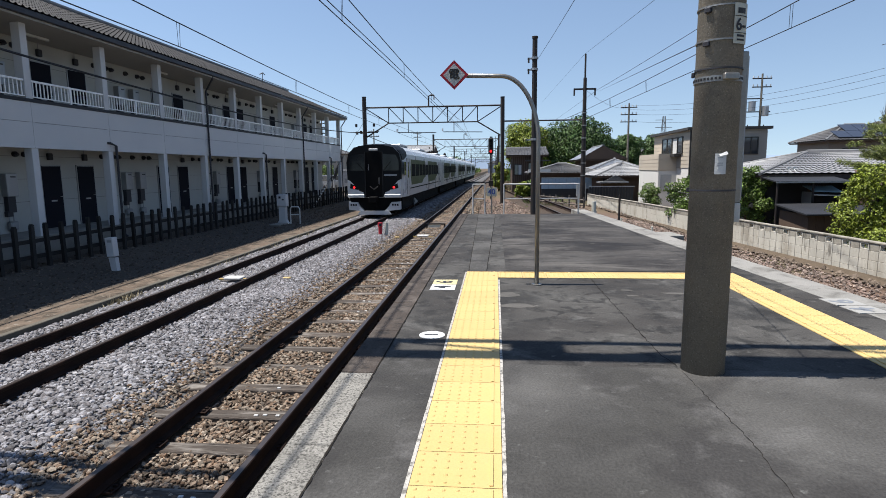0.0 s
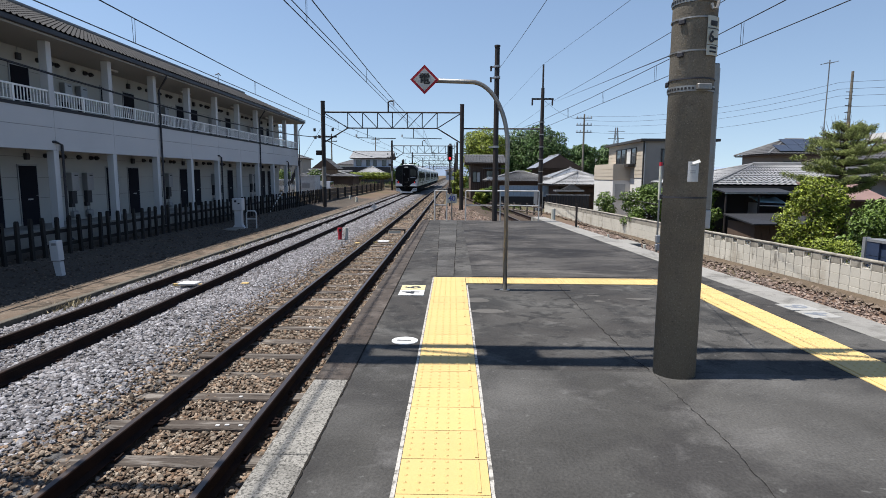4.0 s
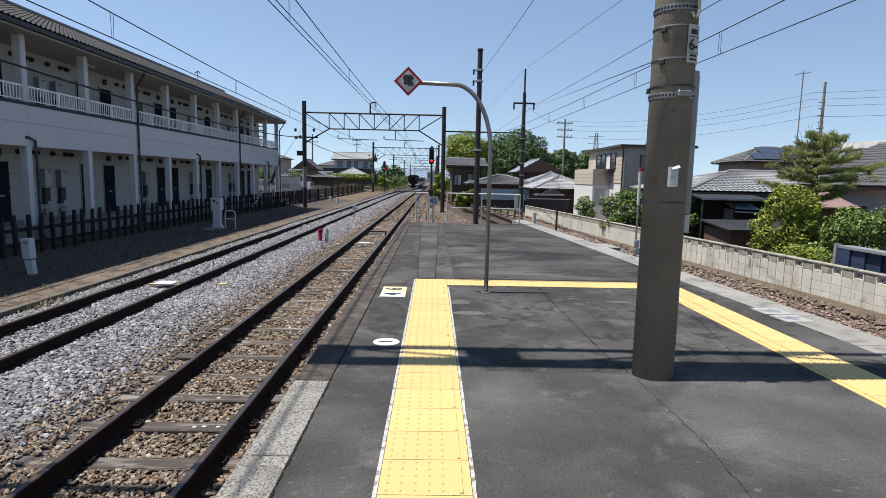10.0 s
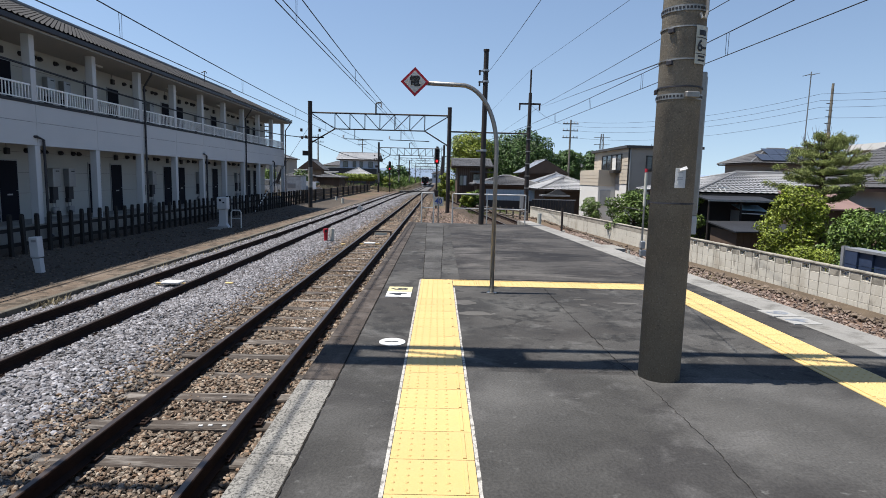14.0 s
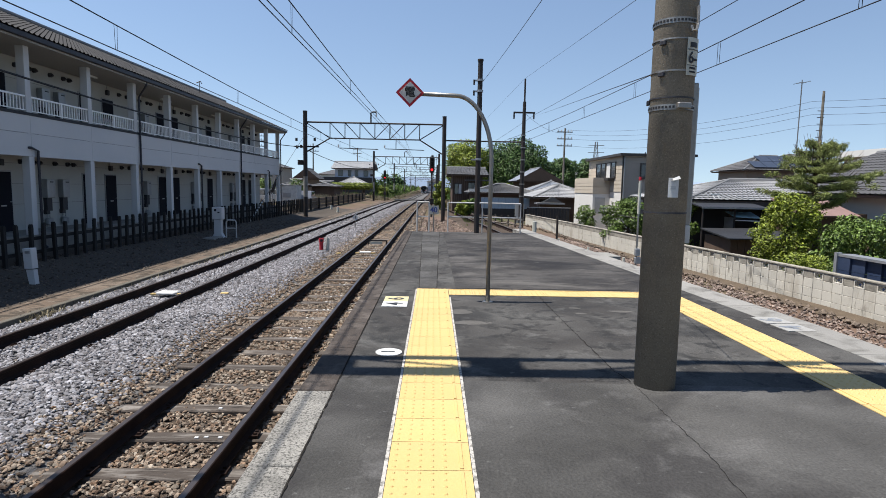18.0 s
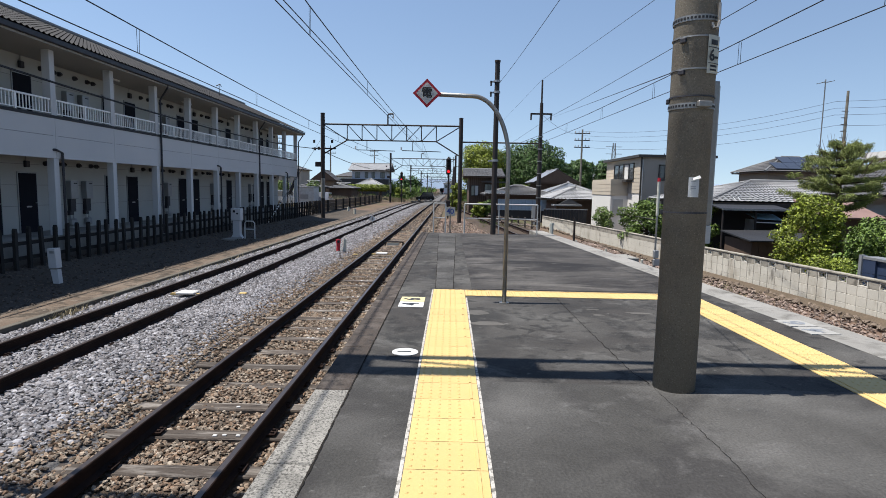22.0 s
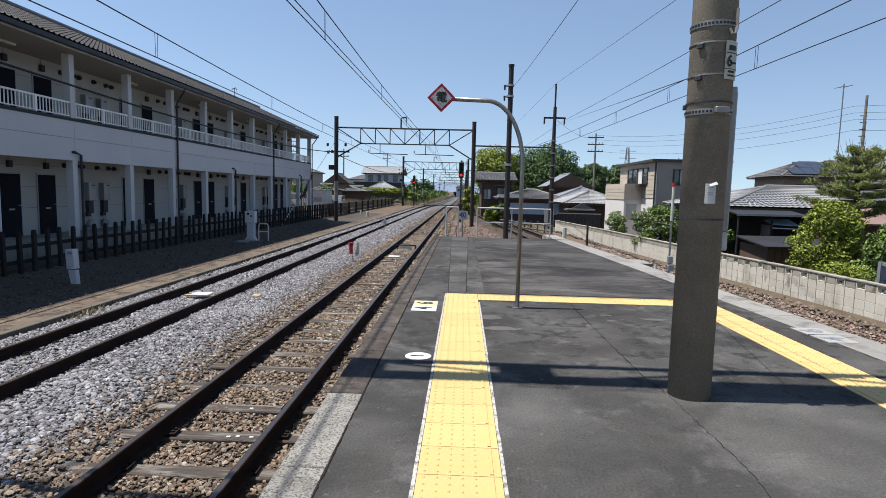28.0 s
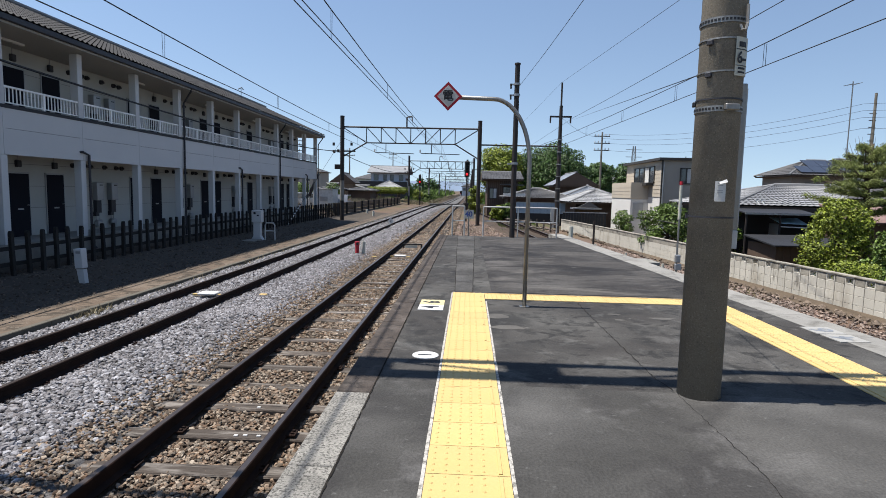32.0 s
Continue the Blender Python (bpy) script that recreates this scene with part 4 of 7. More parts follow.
roof = part("roof", s, "tile_roof_dark", block, "grey pantiled roof")
part("roof_back", Shape().add([(x_r, B0 - 0.35, z_r), (x_r, B1 + 0.45, z_r), (-22.2, B1 + 0.45, EAVE), (-22.2, B0 - 0.35, EAVE)], [(0, 1, 2, 3)]).box(-22, B0 - 0.3, EAVE - 0.1, -12.2, B1 + 0.4, EAVE), "tile_roof", block)
part("ridge", Shape().tube([(x_r, B0 - 0.4, z_r + 0.08), (x_r, B1 + 0.5, z_r + 0.08)], 0.12, 8), "ridge", block)
part("gable", Shape().add([(-12.4, B1 + 0.3, EAVE - 0.05), (-22, B1 + 0.3, EAVE - 0.05), (x_r, B1 + 0.3, z_r - 0.1)], [(0, 1, 2)]), "wall_white", block)
ant = thing("antenna", "small dark roof antenna on a pole", "antenna", at=(-14.6, 36.9, 6.4))
part("pole", Shape().tube([(0, 0, 0), (0, 0, 1.1)], 0.02, 6), "steel_dark", ant)
part("dish", Shape().tube([(-0.15, -0.1, 1.0), (0.05, 0.0, 1.12), (0.1, 0.1, 1.0)], 0.03, 6), "steel_dark", ant)

# the block and its antenna as one group beside the line
NEARER = Matrix.Translation((0.0033, 0.0462, 0.1441)) @ Matrix.Diagonal((0.89, 0.89, 0.89, 1))
for o in (block, ant):
    o.matrix_basis = NEARER @ o.matrix_basis

# ---- picket fence ----
fence = thing("fence", "weathered dark concrete picket fence in front of the apartment block", "fence")
FX = -10.6
picket = Shape().prism([(-0.045, 0), (0.045, 0), (0.045, 1.0), (0.035, 1.045), (0.016, 1.075), (-0.016, 1.075), (-0.035, 1.045), (-0.045, 1.0)], -0.04, 0.04)
picket = Shape().add([(y, x, z) for x, y, z in picket.v], picket.f).mesh("picket", "fence_old")
y, k = 5.7, 0
while y < 48.3:
    part("picket", picket, None, fence, at=pose(FX + random.uniform(-0.02, 0.02), y, -0.93 + random.uniform(-0.02, 0.02), random.uniform(-1, 1), random.uniform(-1.5, 1.5), 0))
    y += 0.472
for z in (-0.63, -0.26):
    for y in np.arange(5.7, 47, 3.776):
        part("fence_rail", Shape().box(FX - 0.1, y, z - 0.045, FX - 0.045, y + 3.77, z + 0.045), "fence_old", fence)

# ---- equipment boxes by the track ----
bx_ = thing("equipment_box", "grey metal relay box on a narrow pedestal", "equipment box", at=(-9.3, 13.75, -1.13))
part("cabinet", Shape().box(-0.1, -0.1, 0.38, 0.1, 0.1, 0.86, 0.012, m=pose(0, 0, 0, 0, -3, 0)), "wall_white", bx_)
part("pedestal", Shape().prism([(-0.04, 0), (0.1, 0), (0.07, 0.36), (-0.1, 0.36)], -0.07, 0.07), "wall_white", bx_)
part("name_plate", Shape().box(-0.08, -0.106, 0.74, 0.03, -0.1, 0.8), "metal_grey", bx_)
bx2 = thing("equipment_box", "white metal track-side cabinet with a flared concrete base", "equipment box", at=(-9.55, 26.0, -1.12))
part("cabinet", Shape().box(-0.22, -0.18, 0.82, 0.22, 0.18, 1.36, 0.02), "wall_white", bx2)
part("pedestal", Shape().prism([(-0.27, 0), (0.27, 0), (0.15, 0.2), (0.15, 0.82), (-0.15, 0.82), (-0.15, 0.2)], -0.14, 0.14), "wall_white", bx2)
part("name_plate", Shape().box(-0.12, -0.185, 1.18, -0.02, -0.18, 1.28).box(0.03, -0.185, 1.1, 0.12, -0.18, 1.16), "tin_dark", bx2)
solid("concrete_slab", Shape().box(-1.0, -0.6, 0, 0.7, 0.5, 0.07, 0.01), "concrete", "flat concrete slab lying on the soil under a cabinet", "slab", at=(-10.0, 25.4, -1.12))
hg = thing("guard_rail", "small white hooped guard rail beside a cabinet", "guard rail", at=(-8.95, 25.9, -1.1))
part("hoop", Shape().tube([(-0.22, 0, 0), (-0.22, 0, 0.68), (-0.16, 0, 0.78), (0.16, 0, 0.78), (0.22, 0, 0.68), (0.22, 0, 0)], 0.03, 8), "white_paint", hg)
part("cross_bar", Shape().tube([(-0.22, 0, 0.42), (0.22, 0, 0.42)], 0.025, 8), "white_paint", hg)

# ---- small things on the tracks ----
rp = thing("marker_post", "short red marker post standing in the ballast", "marker post", at=(-4.15, 21.7, -1.18))
part("post", Shape().tube([(0, 0, 0), (0, 0, 0.36)], 0.07, 10).tube([(0, 0, 0.36), (0.0, 0, 0.52)], 0.09, 10), "red_paint", rp)
part("lamp_face", Shape().tube([(0.02, -0.06, 0.44), (0.02, -0.11, 0.44)], 0.05, 10), "tin_dark", rp)
solid("marker_post", Shape().tube([(0, 0, 0), (0, 0, 0.52)], 0.065, 10), "plate", "short pale concrete marker post in the ballast", "marker post", at=(-3.93, 21.8, -1.18))
for at_, mt, lb in (((-5.72, 12.75, -1.13), "white_paint", "flat white train-stop beacon between the rails"), ((-2.42, 20.9, -1.12), "white_paint", "flat white train-stop beacon between rusty rails")):
    bq = thing("track_beacon", lb, "beacon", "track beacons", at=at_)
    part("plate", Shape().box(-0.2, -0.15, 0.03, 0.2, 0.15, 0.08, 0.015), mt, bq)
    part("bracket", Shape().box(-0.36, -0.04, 0.0, -0.21, 0.04, 0.04).box(0.21, -0.04, 0, 0.36, 0.04, 0.04), "yellow", bq)
solid("cable_protector", Shape().box(-0.08, -0.05, 0, 0.08, 0.05, 0.04, 0.01), "yellow", "yellow cable protector on the ballast", "cable cover", at=(-4.55, 12.9, -1.12))
solid("cable_protector", Shape().box(-0.08, -0.05, 0, 0.08, 0.05, 0.04, 0.01), "yellow", "yellow cable protector beside the rusty rail", "cable cover", at=(-3.35, 20.8, -1.13))
tf = thing("track_bracket", "low dark steel frame between the rails", "bracket", at=(-2.3, 24.2, -1.12))
part("frame_bar", Shape().box(-0.4, -0.03, 0.0, -0.34, 0.03, 0.16).box(0.34, -0.03, 0.0, 0.4, 0.03, 0.16).box(-0.4, -0.03, 0.14, 0.4, 0.03, 0.19), "steel_dark", tf)
part("plate", Shape().box(-0.3, -0.035, 0.02, 0.2, -0.02, 0.13), "plate", tf)
tp = thing("track_sign", "thin post with a small white diamond plate", "track sign", at=(-4.5, 33.6, -1.2))
part("post", Shape().tube([(0, 0, 0), (0, 0, 0.85)], 0.02, 6), "galv", tp)
dp = part("plate", Shape().box(-0.14, -0.02, -0.14, 0.14, 0.0, 0.14, m=pose(0, 0, 0.68, 0, 45, 0)), "white_paint", tp, "white diamond plate")
part("bar", Shape().box(-0.015, -0.024, 0.6, 0.015, -0.02, 0.76), "tin_dark", dp)
for at_ in ((-9.9, 56.0, -1.15), (-8.6, 52.0, -1.15)):
    solid("marker_post", Shape().tube([(0, 0, 0), (0, 0, 0.5)], 0.12, 8, 0.1), "plate", "stubby white marker post beside the track", "marker post", at=at_)

# ---- concrete pole on the platform ----
pole = thing("catenary_pole", "weathered round concrete catenary pole standing on the platform", "pole", at=(1.562, 4.2, 0))
R = 0.135
part("shaft", Shape().tube([(0, 0, -0.3), (0, 0, 3.0), (0, 0, 3.95)], R, 32, R - 0.006), "pole_concrete", pole, smooth=True)
# two thin bars added out of view, so the upper pole's shadow leaves lit gaps
for dx in (-0.08, 0.08):
    part("steel_extension", Shape().tube([(dx, 0.06, 3.6), (dx, 0.06, 8.6)], 0.04, 8), "steel_dark", pole, "unseen slim steel extension added to thin the pole's shadow")


def ring(z, h, r, m, name, label=""):
    n = 32
    vs = [(rr * math.cos(a * 2 * math.pi / n), rr * math.sin(a * 2 * math.pi / n), zz) for rr, zz in ((r - 0.012, z - h / 2), (r, z - h / 2), (r, z + h / 2), (r - 0.012, z + h / 2)) for a in range(n)]
    fs = [(k * n + a, k * n + (a + 1) % n, (k + 1) * n + (a + 1) % n, (k + 1) * n + a) for k in range(3) for a in range(n)]
    return part(name, Shape().add(vs, fs), m, pole, label, smooth=False)


for z in (1.855, 2.385):
    b_ = ring(z, 0.035, R + 0.004, "galv", "perforated_band", "galvanised band with punched slots")
    for a in np.arange(-205, -25, 9.0):
        rm = pose(0, 0, z, 0, 0, a)
        part("slot", Shape().box(R + 0.003, -0.0065, -0.007, R + 0.0062, 0.0065, 0.007, m=pose(0, 0, 0)), "black_paint", b_, at=rm)
part("band_buckle", Shape().box(R, -0.045, -0.018, R + 0.03, 0.045, 0.02, 0.005), "galv", pole, at=pose(0, 0, 1.86, 0, 0, -82))
for z, m_ in ((1.915, "pipe_dark"), (2.08, "galv"), (2.275, "galv")):
    ring(z, 0.009, R + 0.004, m_, "strap")
for z, a in ((2.062, -141), (2.255, -141), (1.9, -196)):
    part("strap_clip", Shape().box(R - 0.002, -0.02, -0.018, R + 0.018, 0.02, 0.012, 0.004), "pipe_dark", pole, at=pose(0, 0, z, 0, 0, a))
ring(1.185, 0.011, R + 0.003, "pipe_dark", "strap")
part("strap_clip", Shape().box(R - 0.002, -0.014, -0.014, R + 0.016, 0.014, 0.014), "pipe_dark", pole, at=pose(0, 0, 1.185, 0, 0, 166))
# number plate curved round the shaft
PA0, PA1 = -80, -34


def curved_plate(z0, z1, a0, a1, r, m, name, parent, label=""):
    n = 8
    vs = [((r + d) * math.cos(radians(a0 + (a1 - a0) * k / n)), (r + d) * math.sin(radians(a0 + (a1 - a0) * k / n)), z) for d in (0, 0.003) for z in (z0, z1) for k in range(n + 1)]
    w_ = n + 1
    fs = [(k, k + 1, w_ + k + 1, w_ + k) for k in range(n)] + [(2 * w_ + k, 2 * w_ + k + 1, 3 * w_ + k + 1, 3 * w_ + k) for k in range(n)]
    fs += [(k, k + 1, 2 * w_ + k + 1, 2 * w_ + k) for k in range(n)] + [(w_ + k, w_ + k + 1, 3 * w_ + k + 1, 3 * w_ + k) for k in range(n)]
    return part(name, Shape().add(vs, fs), m, parent, label)


def lettering(text, size, material, parent, at, name="lettering", depth=0.001):
    cu = bpy.data.curves.new(name, "FONT")
    cu.body, cu.size, cu.align_x, cu.align_y, cu.extrude, cu.offset = text, size, "CENTER", "CENTER", depth, size * 0.022
    tmp = bpy.data.objects.new(name, cu)
    me = bpy.data.meshes.new_from_object(tmp)
    bpy.data.objects.remove(tmp)
    me.materials.clear()
    me.materials.append(M[material])
    ob = new(name, me)
    ob.parent, ob.matrix_basis = parent, at
    return ob


plate_ = curved_plate(2.05, 2.28, PA0, PA1, R + 0.004, "plate", "number_plate", pole, "cream enamel plate with black number")
tw = radians(-62)
lettering("6-", 0.095, "black_paint", plate_, Matrix.Translation(((R + 0.0095) * math.cos(tw), (R + 0.0095) * math.sin(tw), 2.155)) @ Euler((radians(90), 0, tw + radians(90))).to_matrix().to_4x4())
for z, h in ((2.237, 0.03), (2.095, 0.012), (2.072, 0.01)):
    curved_plate(z - h / 2, z + h / 2, PA0 + 8, PA0 + 32, R + 0.0066, "black_paint" if h > 0.02 else "tin_dark", "bar", plate_)
curved_plate(2.205, 2.209, PA0 + 1, PA1 - 1, R + 0.0066, "black_paint", "rule_line", plate_)
curved_plate(2.11, 2.113, PA0 + 1, PA1 - 1, R + 0.0066, "black_paint", "rule_line", plate_)
# torn paper notice
notice = curved_plate(1.285, 1.41, -107, -80, R + 0.002, "white_paint", "paper_notice", pole, "small curling white paper notice")
part("curl", Shape().add([(0, 0, 0), (0.045, 0.0, 0.018), (0.05, -0.012, 0.0), (0.0, -0.012, -0.012)], [(0, 1, 2, 3)]), "white_paint", notice, at=pose(-0.02, -0.141, 1.405, 0, 0, 3))
for z in (1.34, 1.352, 1.385):
    curved_plate(z - 0.003, z + 0.003, -101, -88, R + 0.0045, "metal_grey", "bar", notice)
# cable duct on the shaft's far side
duct = part("cable_duct", Shape().box(0.125, 0.0, 1.1, 0.178, 0.045, 2.03, 0.006), "galv", pole, "grey metal cable duct")
part("duct_lip", Shape().box(0.177, 0.012, 1.12, 0.185, 0.032, 2.0), "metal_grey", duct)
part("duct_end", Shape().box(0.12, -0.01, 0.98, 0.176, 0.05, 1.1, 0.004), "white_paint", duct)
part("hook", Shape().tube([(R * 0.62, -R * 0.95, 2.47), (R * 0.6, -R * 1.04, 2.36), (R * 0.5, -R * 1.14, 2.315), (R * 0.32, -R * 1.16, 2.315), (R * 0.26, -R * 1.12, 2.345)], 0.009, 6), "galv", pole)


# ---- truss portals over the tracks ----
def bar(a, b, r, n=6):
    return Shape().tube([a, b], r, n)


def portal(y, left, right, beam_z, depth, top, label, posts=True, thick=0.045):
    g = thing("catenary_portal", label, "catenary portal", "portals over the line", at=(0, y, 0))
    if posts:
        for x, h in ((left, top + 0.2), (right, top)):
            p_ = part("post", bar((x, 0, -1.5), (x, 0, h), 0.155, 12), "steel_dark", g)
            part("cap", bar((x, 0, h), (x, 0, h + 0.06), 0.165, 12), "steel_dark", p_)
    n = 9
    step = (right - left) / n
    zu, zl = beam_z, beam_z - depth
    part("top_chord", bar((left, 0, zu), (right, 0, zu), thick * 1.35), "steel_dark", g)
    part("bottom_chord", bar((left + 1.6 * step, 0, zl), (right - 1.6 * step, 0, zl), thick), "steel_dark", g)
    part("knee_brace", bar((left, 0, zl - depth * 0.95), (left + 1.6 * step, 0, zl), thick * 1.1), "steel_dark", g)
    part("knee_brace", bar((right, 0, zl - depth * 0.95), (right - 1.6 * step, 0, zl), thick * 1.1), "steel_dark", g)
    xs_ = [left + 1.6 * step + k * (right - left - 3.2 * step) / 6 for k in range(7)]
    for k, x in enumerate(xs_):
        part("strut", bar((x, 0, zl), (x, 0, zu), thick * 0.8), "steel_dark", g)
    part("diagonal", bar((left, 0, zu), (xs_[0], 0, zl), thick * 0.8), "steel_dark", g)
    part("diagonal", bar((right, 0, zu), (xs_[-1], 0, zl), thick * 0.8), "steel_dark", g)
    for k in range(6):
        a, b = (xs_[k], xs_[k + 1])
        part("diagonal", bar((a, 0, zu if k < 3 else zl), (b, 0, zl if k < 3 else zu), thick * 0.7), "steel_dark", g)
    for cx in (TRACK_2, TRACK_1):   # brackets that hold the wires
        h = part("wire_bracket", bar((cx - 0.5, 0, zl), (cx - 0.5, 0, 4.05), 0.03), "steel_dark", g)
        part("steady_arm", bar((cx - 1.3, 0, 4.05), (cx + 1.6, 0, 4.0), 0.028), "steel_dark", h)
        part("insulator", bar((cx - 1.35, 0, 4.1), (cx - 1.35, 0, 4.3), 0.06), "insulator", h)
    part("wire_yoke", Shape().tube([(-4.75, 0, zu), (-4.75, 0, zu + 0.75), (-4.6, 0, zu + 0.82), (-4.35, 0, zu + 0.82)], 0.06, 6), "steel_dark", g)
    part("insulator", bar((-4.35, 0, zu + 0.82), (-4.35, 0, zu + 0.5), 0.06), "insulator", g)
    return g


p1 = portal(43.6, -9.6, 0.7, 5.9, 1.15, 6.45, "dark steel truss portal carrying the overhead wires")
part("white_band", bar((-9.6, 0, 0.4), (-9.6, 0, 1.9), 0.158, 12), "concrete", p1)
part("switch_box", Shape().box(-10.15, -0.12, 2.75, -9.75, 0.1, 3.1), "steel_dark", p1)
part("extension_beam", Shape().tube([(0.7, 0, 4.75), (6.7, 0, 4.75)], 0.055, 6), "steel_dark", p1)
for x, z in ((-10.25, 4.6), (-9.9, 4.1), (-8.9, 4.62), (-10.2, 4.05)):
    part("insulator", bar((x, 0, z - 0.1), (x, 0, z + 0.12), 0.09, 8), "steel_dark", p1)
part("cross_arm", bar((-10.4, 0, 4.1), (-8.6, 0, 4.1), 0.05), "steel_dark", p1)
for y in (92.0, 138.0, 186.0, 236.0, 290.0):
    q = copy_thing(p1, pose(0, y, 0))
# the truss that starts on the platform's pole, as a box girder of two planes
for yy, th in ((4.28, 0.075), (4.62, 0.03)):
    portal(yy, -9.6, 1.562, 5.9, 1.15, 6.45, "steel truss girder on the platform's concrete pole", posts=False, thick=th)
lace = thing("girder_lacing", "flat steel lacing between the planes of a girder", "girder", at=(0, 4.28, 0))
for k in range(7):
    part("brace", bar((-9.4 + k * 1.56, 0.0 if k % 2 else 0.34, 5.9), (-7.84 + k * 1.56, 0.34 if k % 2 else 0.0, 5.9), 0.025), "steel_dark", lace)
for x in (-3.1, -1.85):
    part("gusset_plate", Shape().box(x - 0.2, -0.02, 5.84, x + 0.2, 0.36, 5.86), "steel_dark", lace)
gx = thing("girder", "steel lattice girder running on from the concrete pole", "girder", at=(0, 4.4, 0))
for dy in (-0.12, 0.1):
    for z in (4.9, 5.9):
        part("chord", bar((1.578, dy, z), (7.6, dy, z), 0.06), "steel_dark", gx)
for k in range(8):
    x = 1.7 + k * 0.72
    part("lacing", bar((x, -0.12, 5.9), (x + 0.7, 0.1, 4.9), 0.03), "steel_dark", gx)
post_l = solid("girder_post", bar((-9.6, 4.4, -1.4), (-9.6, 4.4, 6.6), 0.16, 12), "steel_dark", "dark steel post that carries a girder beside the track", "post")
post_r = solid("girder_post", bar((7.6, 4.4, -1.6), (7.6, 4.4, 6.6), 0.16, 12), "steel_dark", "dark steel post that carries a girder beside the wall", "post")

# steel masts
m2 = thing("steel_mast", "dark steel mast standing at the platform's end", "mast", at=(1.275, 17.05, 0))
part("shaft", Shape().tube([(0, 0, -1.3), (0, 0, 4.88)], 0.08, 12, 0.07), "steel_dark", m2)
part("cap", Shape().tube([(0, 0, 4.88), (0, 0, 4.93)], 0.085, 12), "steel_dark", m2)
for z in (4.32, 4.02, 2.1):
    part("clamp", Shape().tube([(0, 0, z), (0, 0, z + 0.06)], 0.095, 12).box(-0.2, -0.03, z, -0.07, 0.03, z + 0.04), "metal_grey", m2)
for z in (4.22, 3.92):
    part("insulator", Shape().tube([(-0.17, -0.02, z), (-0.17, -0.02, z + 0.14)], 0.025, 8), "steel_dark", m2)
m3 = thing("wire_mast", "tall concrete mast with a crossarm beyond the platform", "mast", at=(6.6, 43.6, -1.5))
part("shaft", Shape().tube([(0, 0, 0), (0, 0, 9.2)], 0.19, 12, 0.12), "steel_dark", m3)
part("top_pipe", Shape().tube([(0, 0, 9.0), (0, 0, 10.86)], 0.065, 8), "steel_dark", m3)
ca = part("crossarm", Shape().box(-0.8, -0.05, 8.35, 0.8, 0.05, 8.47), "steel_dark", m3)
for x in (-0.75, 0.72):
    part("insulator", Shape().tube([(x, 0, 7.95), (x, 0, 8.35)], 0.06, 8), "steel_dark", ca)
for z in np.arange(2.2, 7.5, 0.9):
    part("step_band", Shape().tube([(0, 0, z), (0, 0, z + 0.08)], 0.2, 10), "galv", m3)

# ---- signals ----
def signal(x, y, h, label):
    g = thing("railway_signal", label, "signal", "railway signals", at=(x, y, -1.3))
    part("mast", bar((0, 0, 0), (0, 0, h), 0.075, 10), "steel_dark", g)
    hd = part("head", Shape().box(-0.22, -0.1, h - 1.5, 0.22, 0.1, h - 0.1, 0.09), "black_paint", g)
    for k in range(3):
        z = h - 0.4 - 0.42 * k
        part("hood", Shape().tube([(0, -0.1, z), (0, -0.4, z)], 0.15, 12, caps=False), "black_paint", hd)
        part("lens", Shape().tube([(0, -0.1, z), (0, -0.12, z)], 0.1, 12), "red_light" if k == 2 else "black_paint", hd)
    part("ladder", Shape().tube([(0.12, 0.1, 0.2), (0.12, 0.1, h)], 0.02, 6).tube([(0.4, 0.1, 0.2), (0.4, 0.1, h)], 0.02, 6), "steel_dark", g)
    part("shunt_box", Shape().box(-0.18, -0.15, 1.1, 0.2, 0.15, 1.6, 0.02), "steel_dark", g)
    return g


signal(-0.2, 50.0, 5.3, "black railway signal showing red beside the track")
signal(-8.1, 95.0, 5.2, "distant black railway signal showing red")
sb = thing("speed_sign", "white speed board reading 40 on a low post", "speed sign", at=(0.02, 27.0, -1.25))
part("post", bar((0, 0, 0), (0, 0, 1.75), 0.03), "galv", sb)
bd = part("board", Shape().slab([(-0.23, -0.02), (0.23, -0.02), (0.23, 0.0), (-0.23, 0.0)], 1.3, 1.7), "plate", sb)
lettering("40", 0.34, "blue_paint", bd, pose(0, -0.026, 1.5, 90, 0, 0))
part("cable_loop", Shape().tube([(0.3 + 0.5 * math.cos(a) - 0.1, 0.1, 0.75 + 0.55 * math.sin(a)) for a in np.linspace(2.4, 5.6, 14)], 0.015, 5), "pipe_dark", sb)

# ---- curved sign post ----
sp = thing("sign_post", "curved galvanised post with a red-edged diamond sign", "sign", at=(0.668, 6.95, 0))
arc = [(0, 0, -0.1), (0, 0, 1.62)] + [(-0.42 + 0.42 * math.cos(a), 0, 1.62 + 0.72 * math.sin(a)) for a in np.linspace(0.12, math.pi / 2, 14)] + [(-0.99, 0, 2.358)]
part("post", Shape().tube(arc, 0.0245, 12), "galv", sp, smooth=True)
part("foot_plate", Shape().tube([(0, 0, 0), (0, 0, 0.012)], 0.06, 12), "galv", sp)
dm = part("panel", Shape().box(-0.112, -0.006, -0.112, 0.112, 0.0, 0.112), "red_paint", sp, "red diamond plate", at=pose(-0.93, -0.03, 2.358, 0, 45, 0))
part("panel_face", Shape().box(-0.086, -0.009, -0.086, 0.086, -0.006, 0.086), "white_paint", dm)
lettering("\u96fb", 0.125, "black_paint", dm, Euler((0, radians(-45), 0)).to_matrix().to_4x4() @ pose(0.0, -0.0105, 0.0, 90, 0, 0))
part("end_cap", Shape().tube([(-0.99, 0, 2.358), (-1.06, 0, 2.35)], 0.026, 8), "galv", sp)

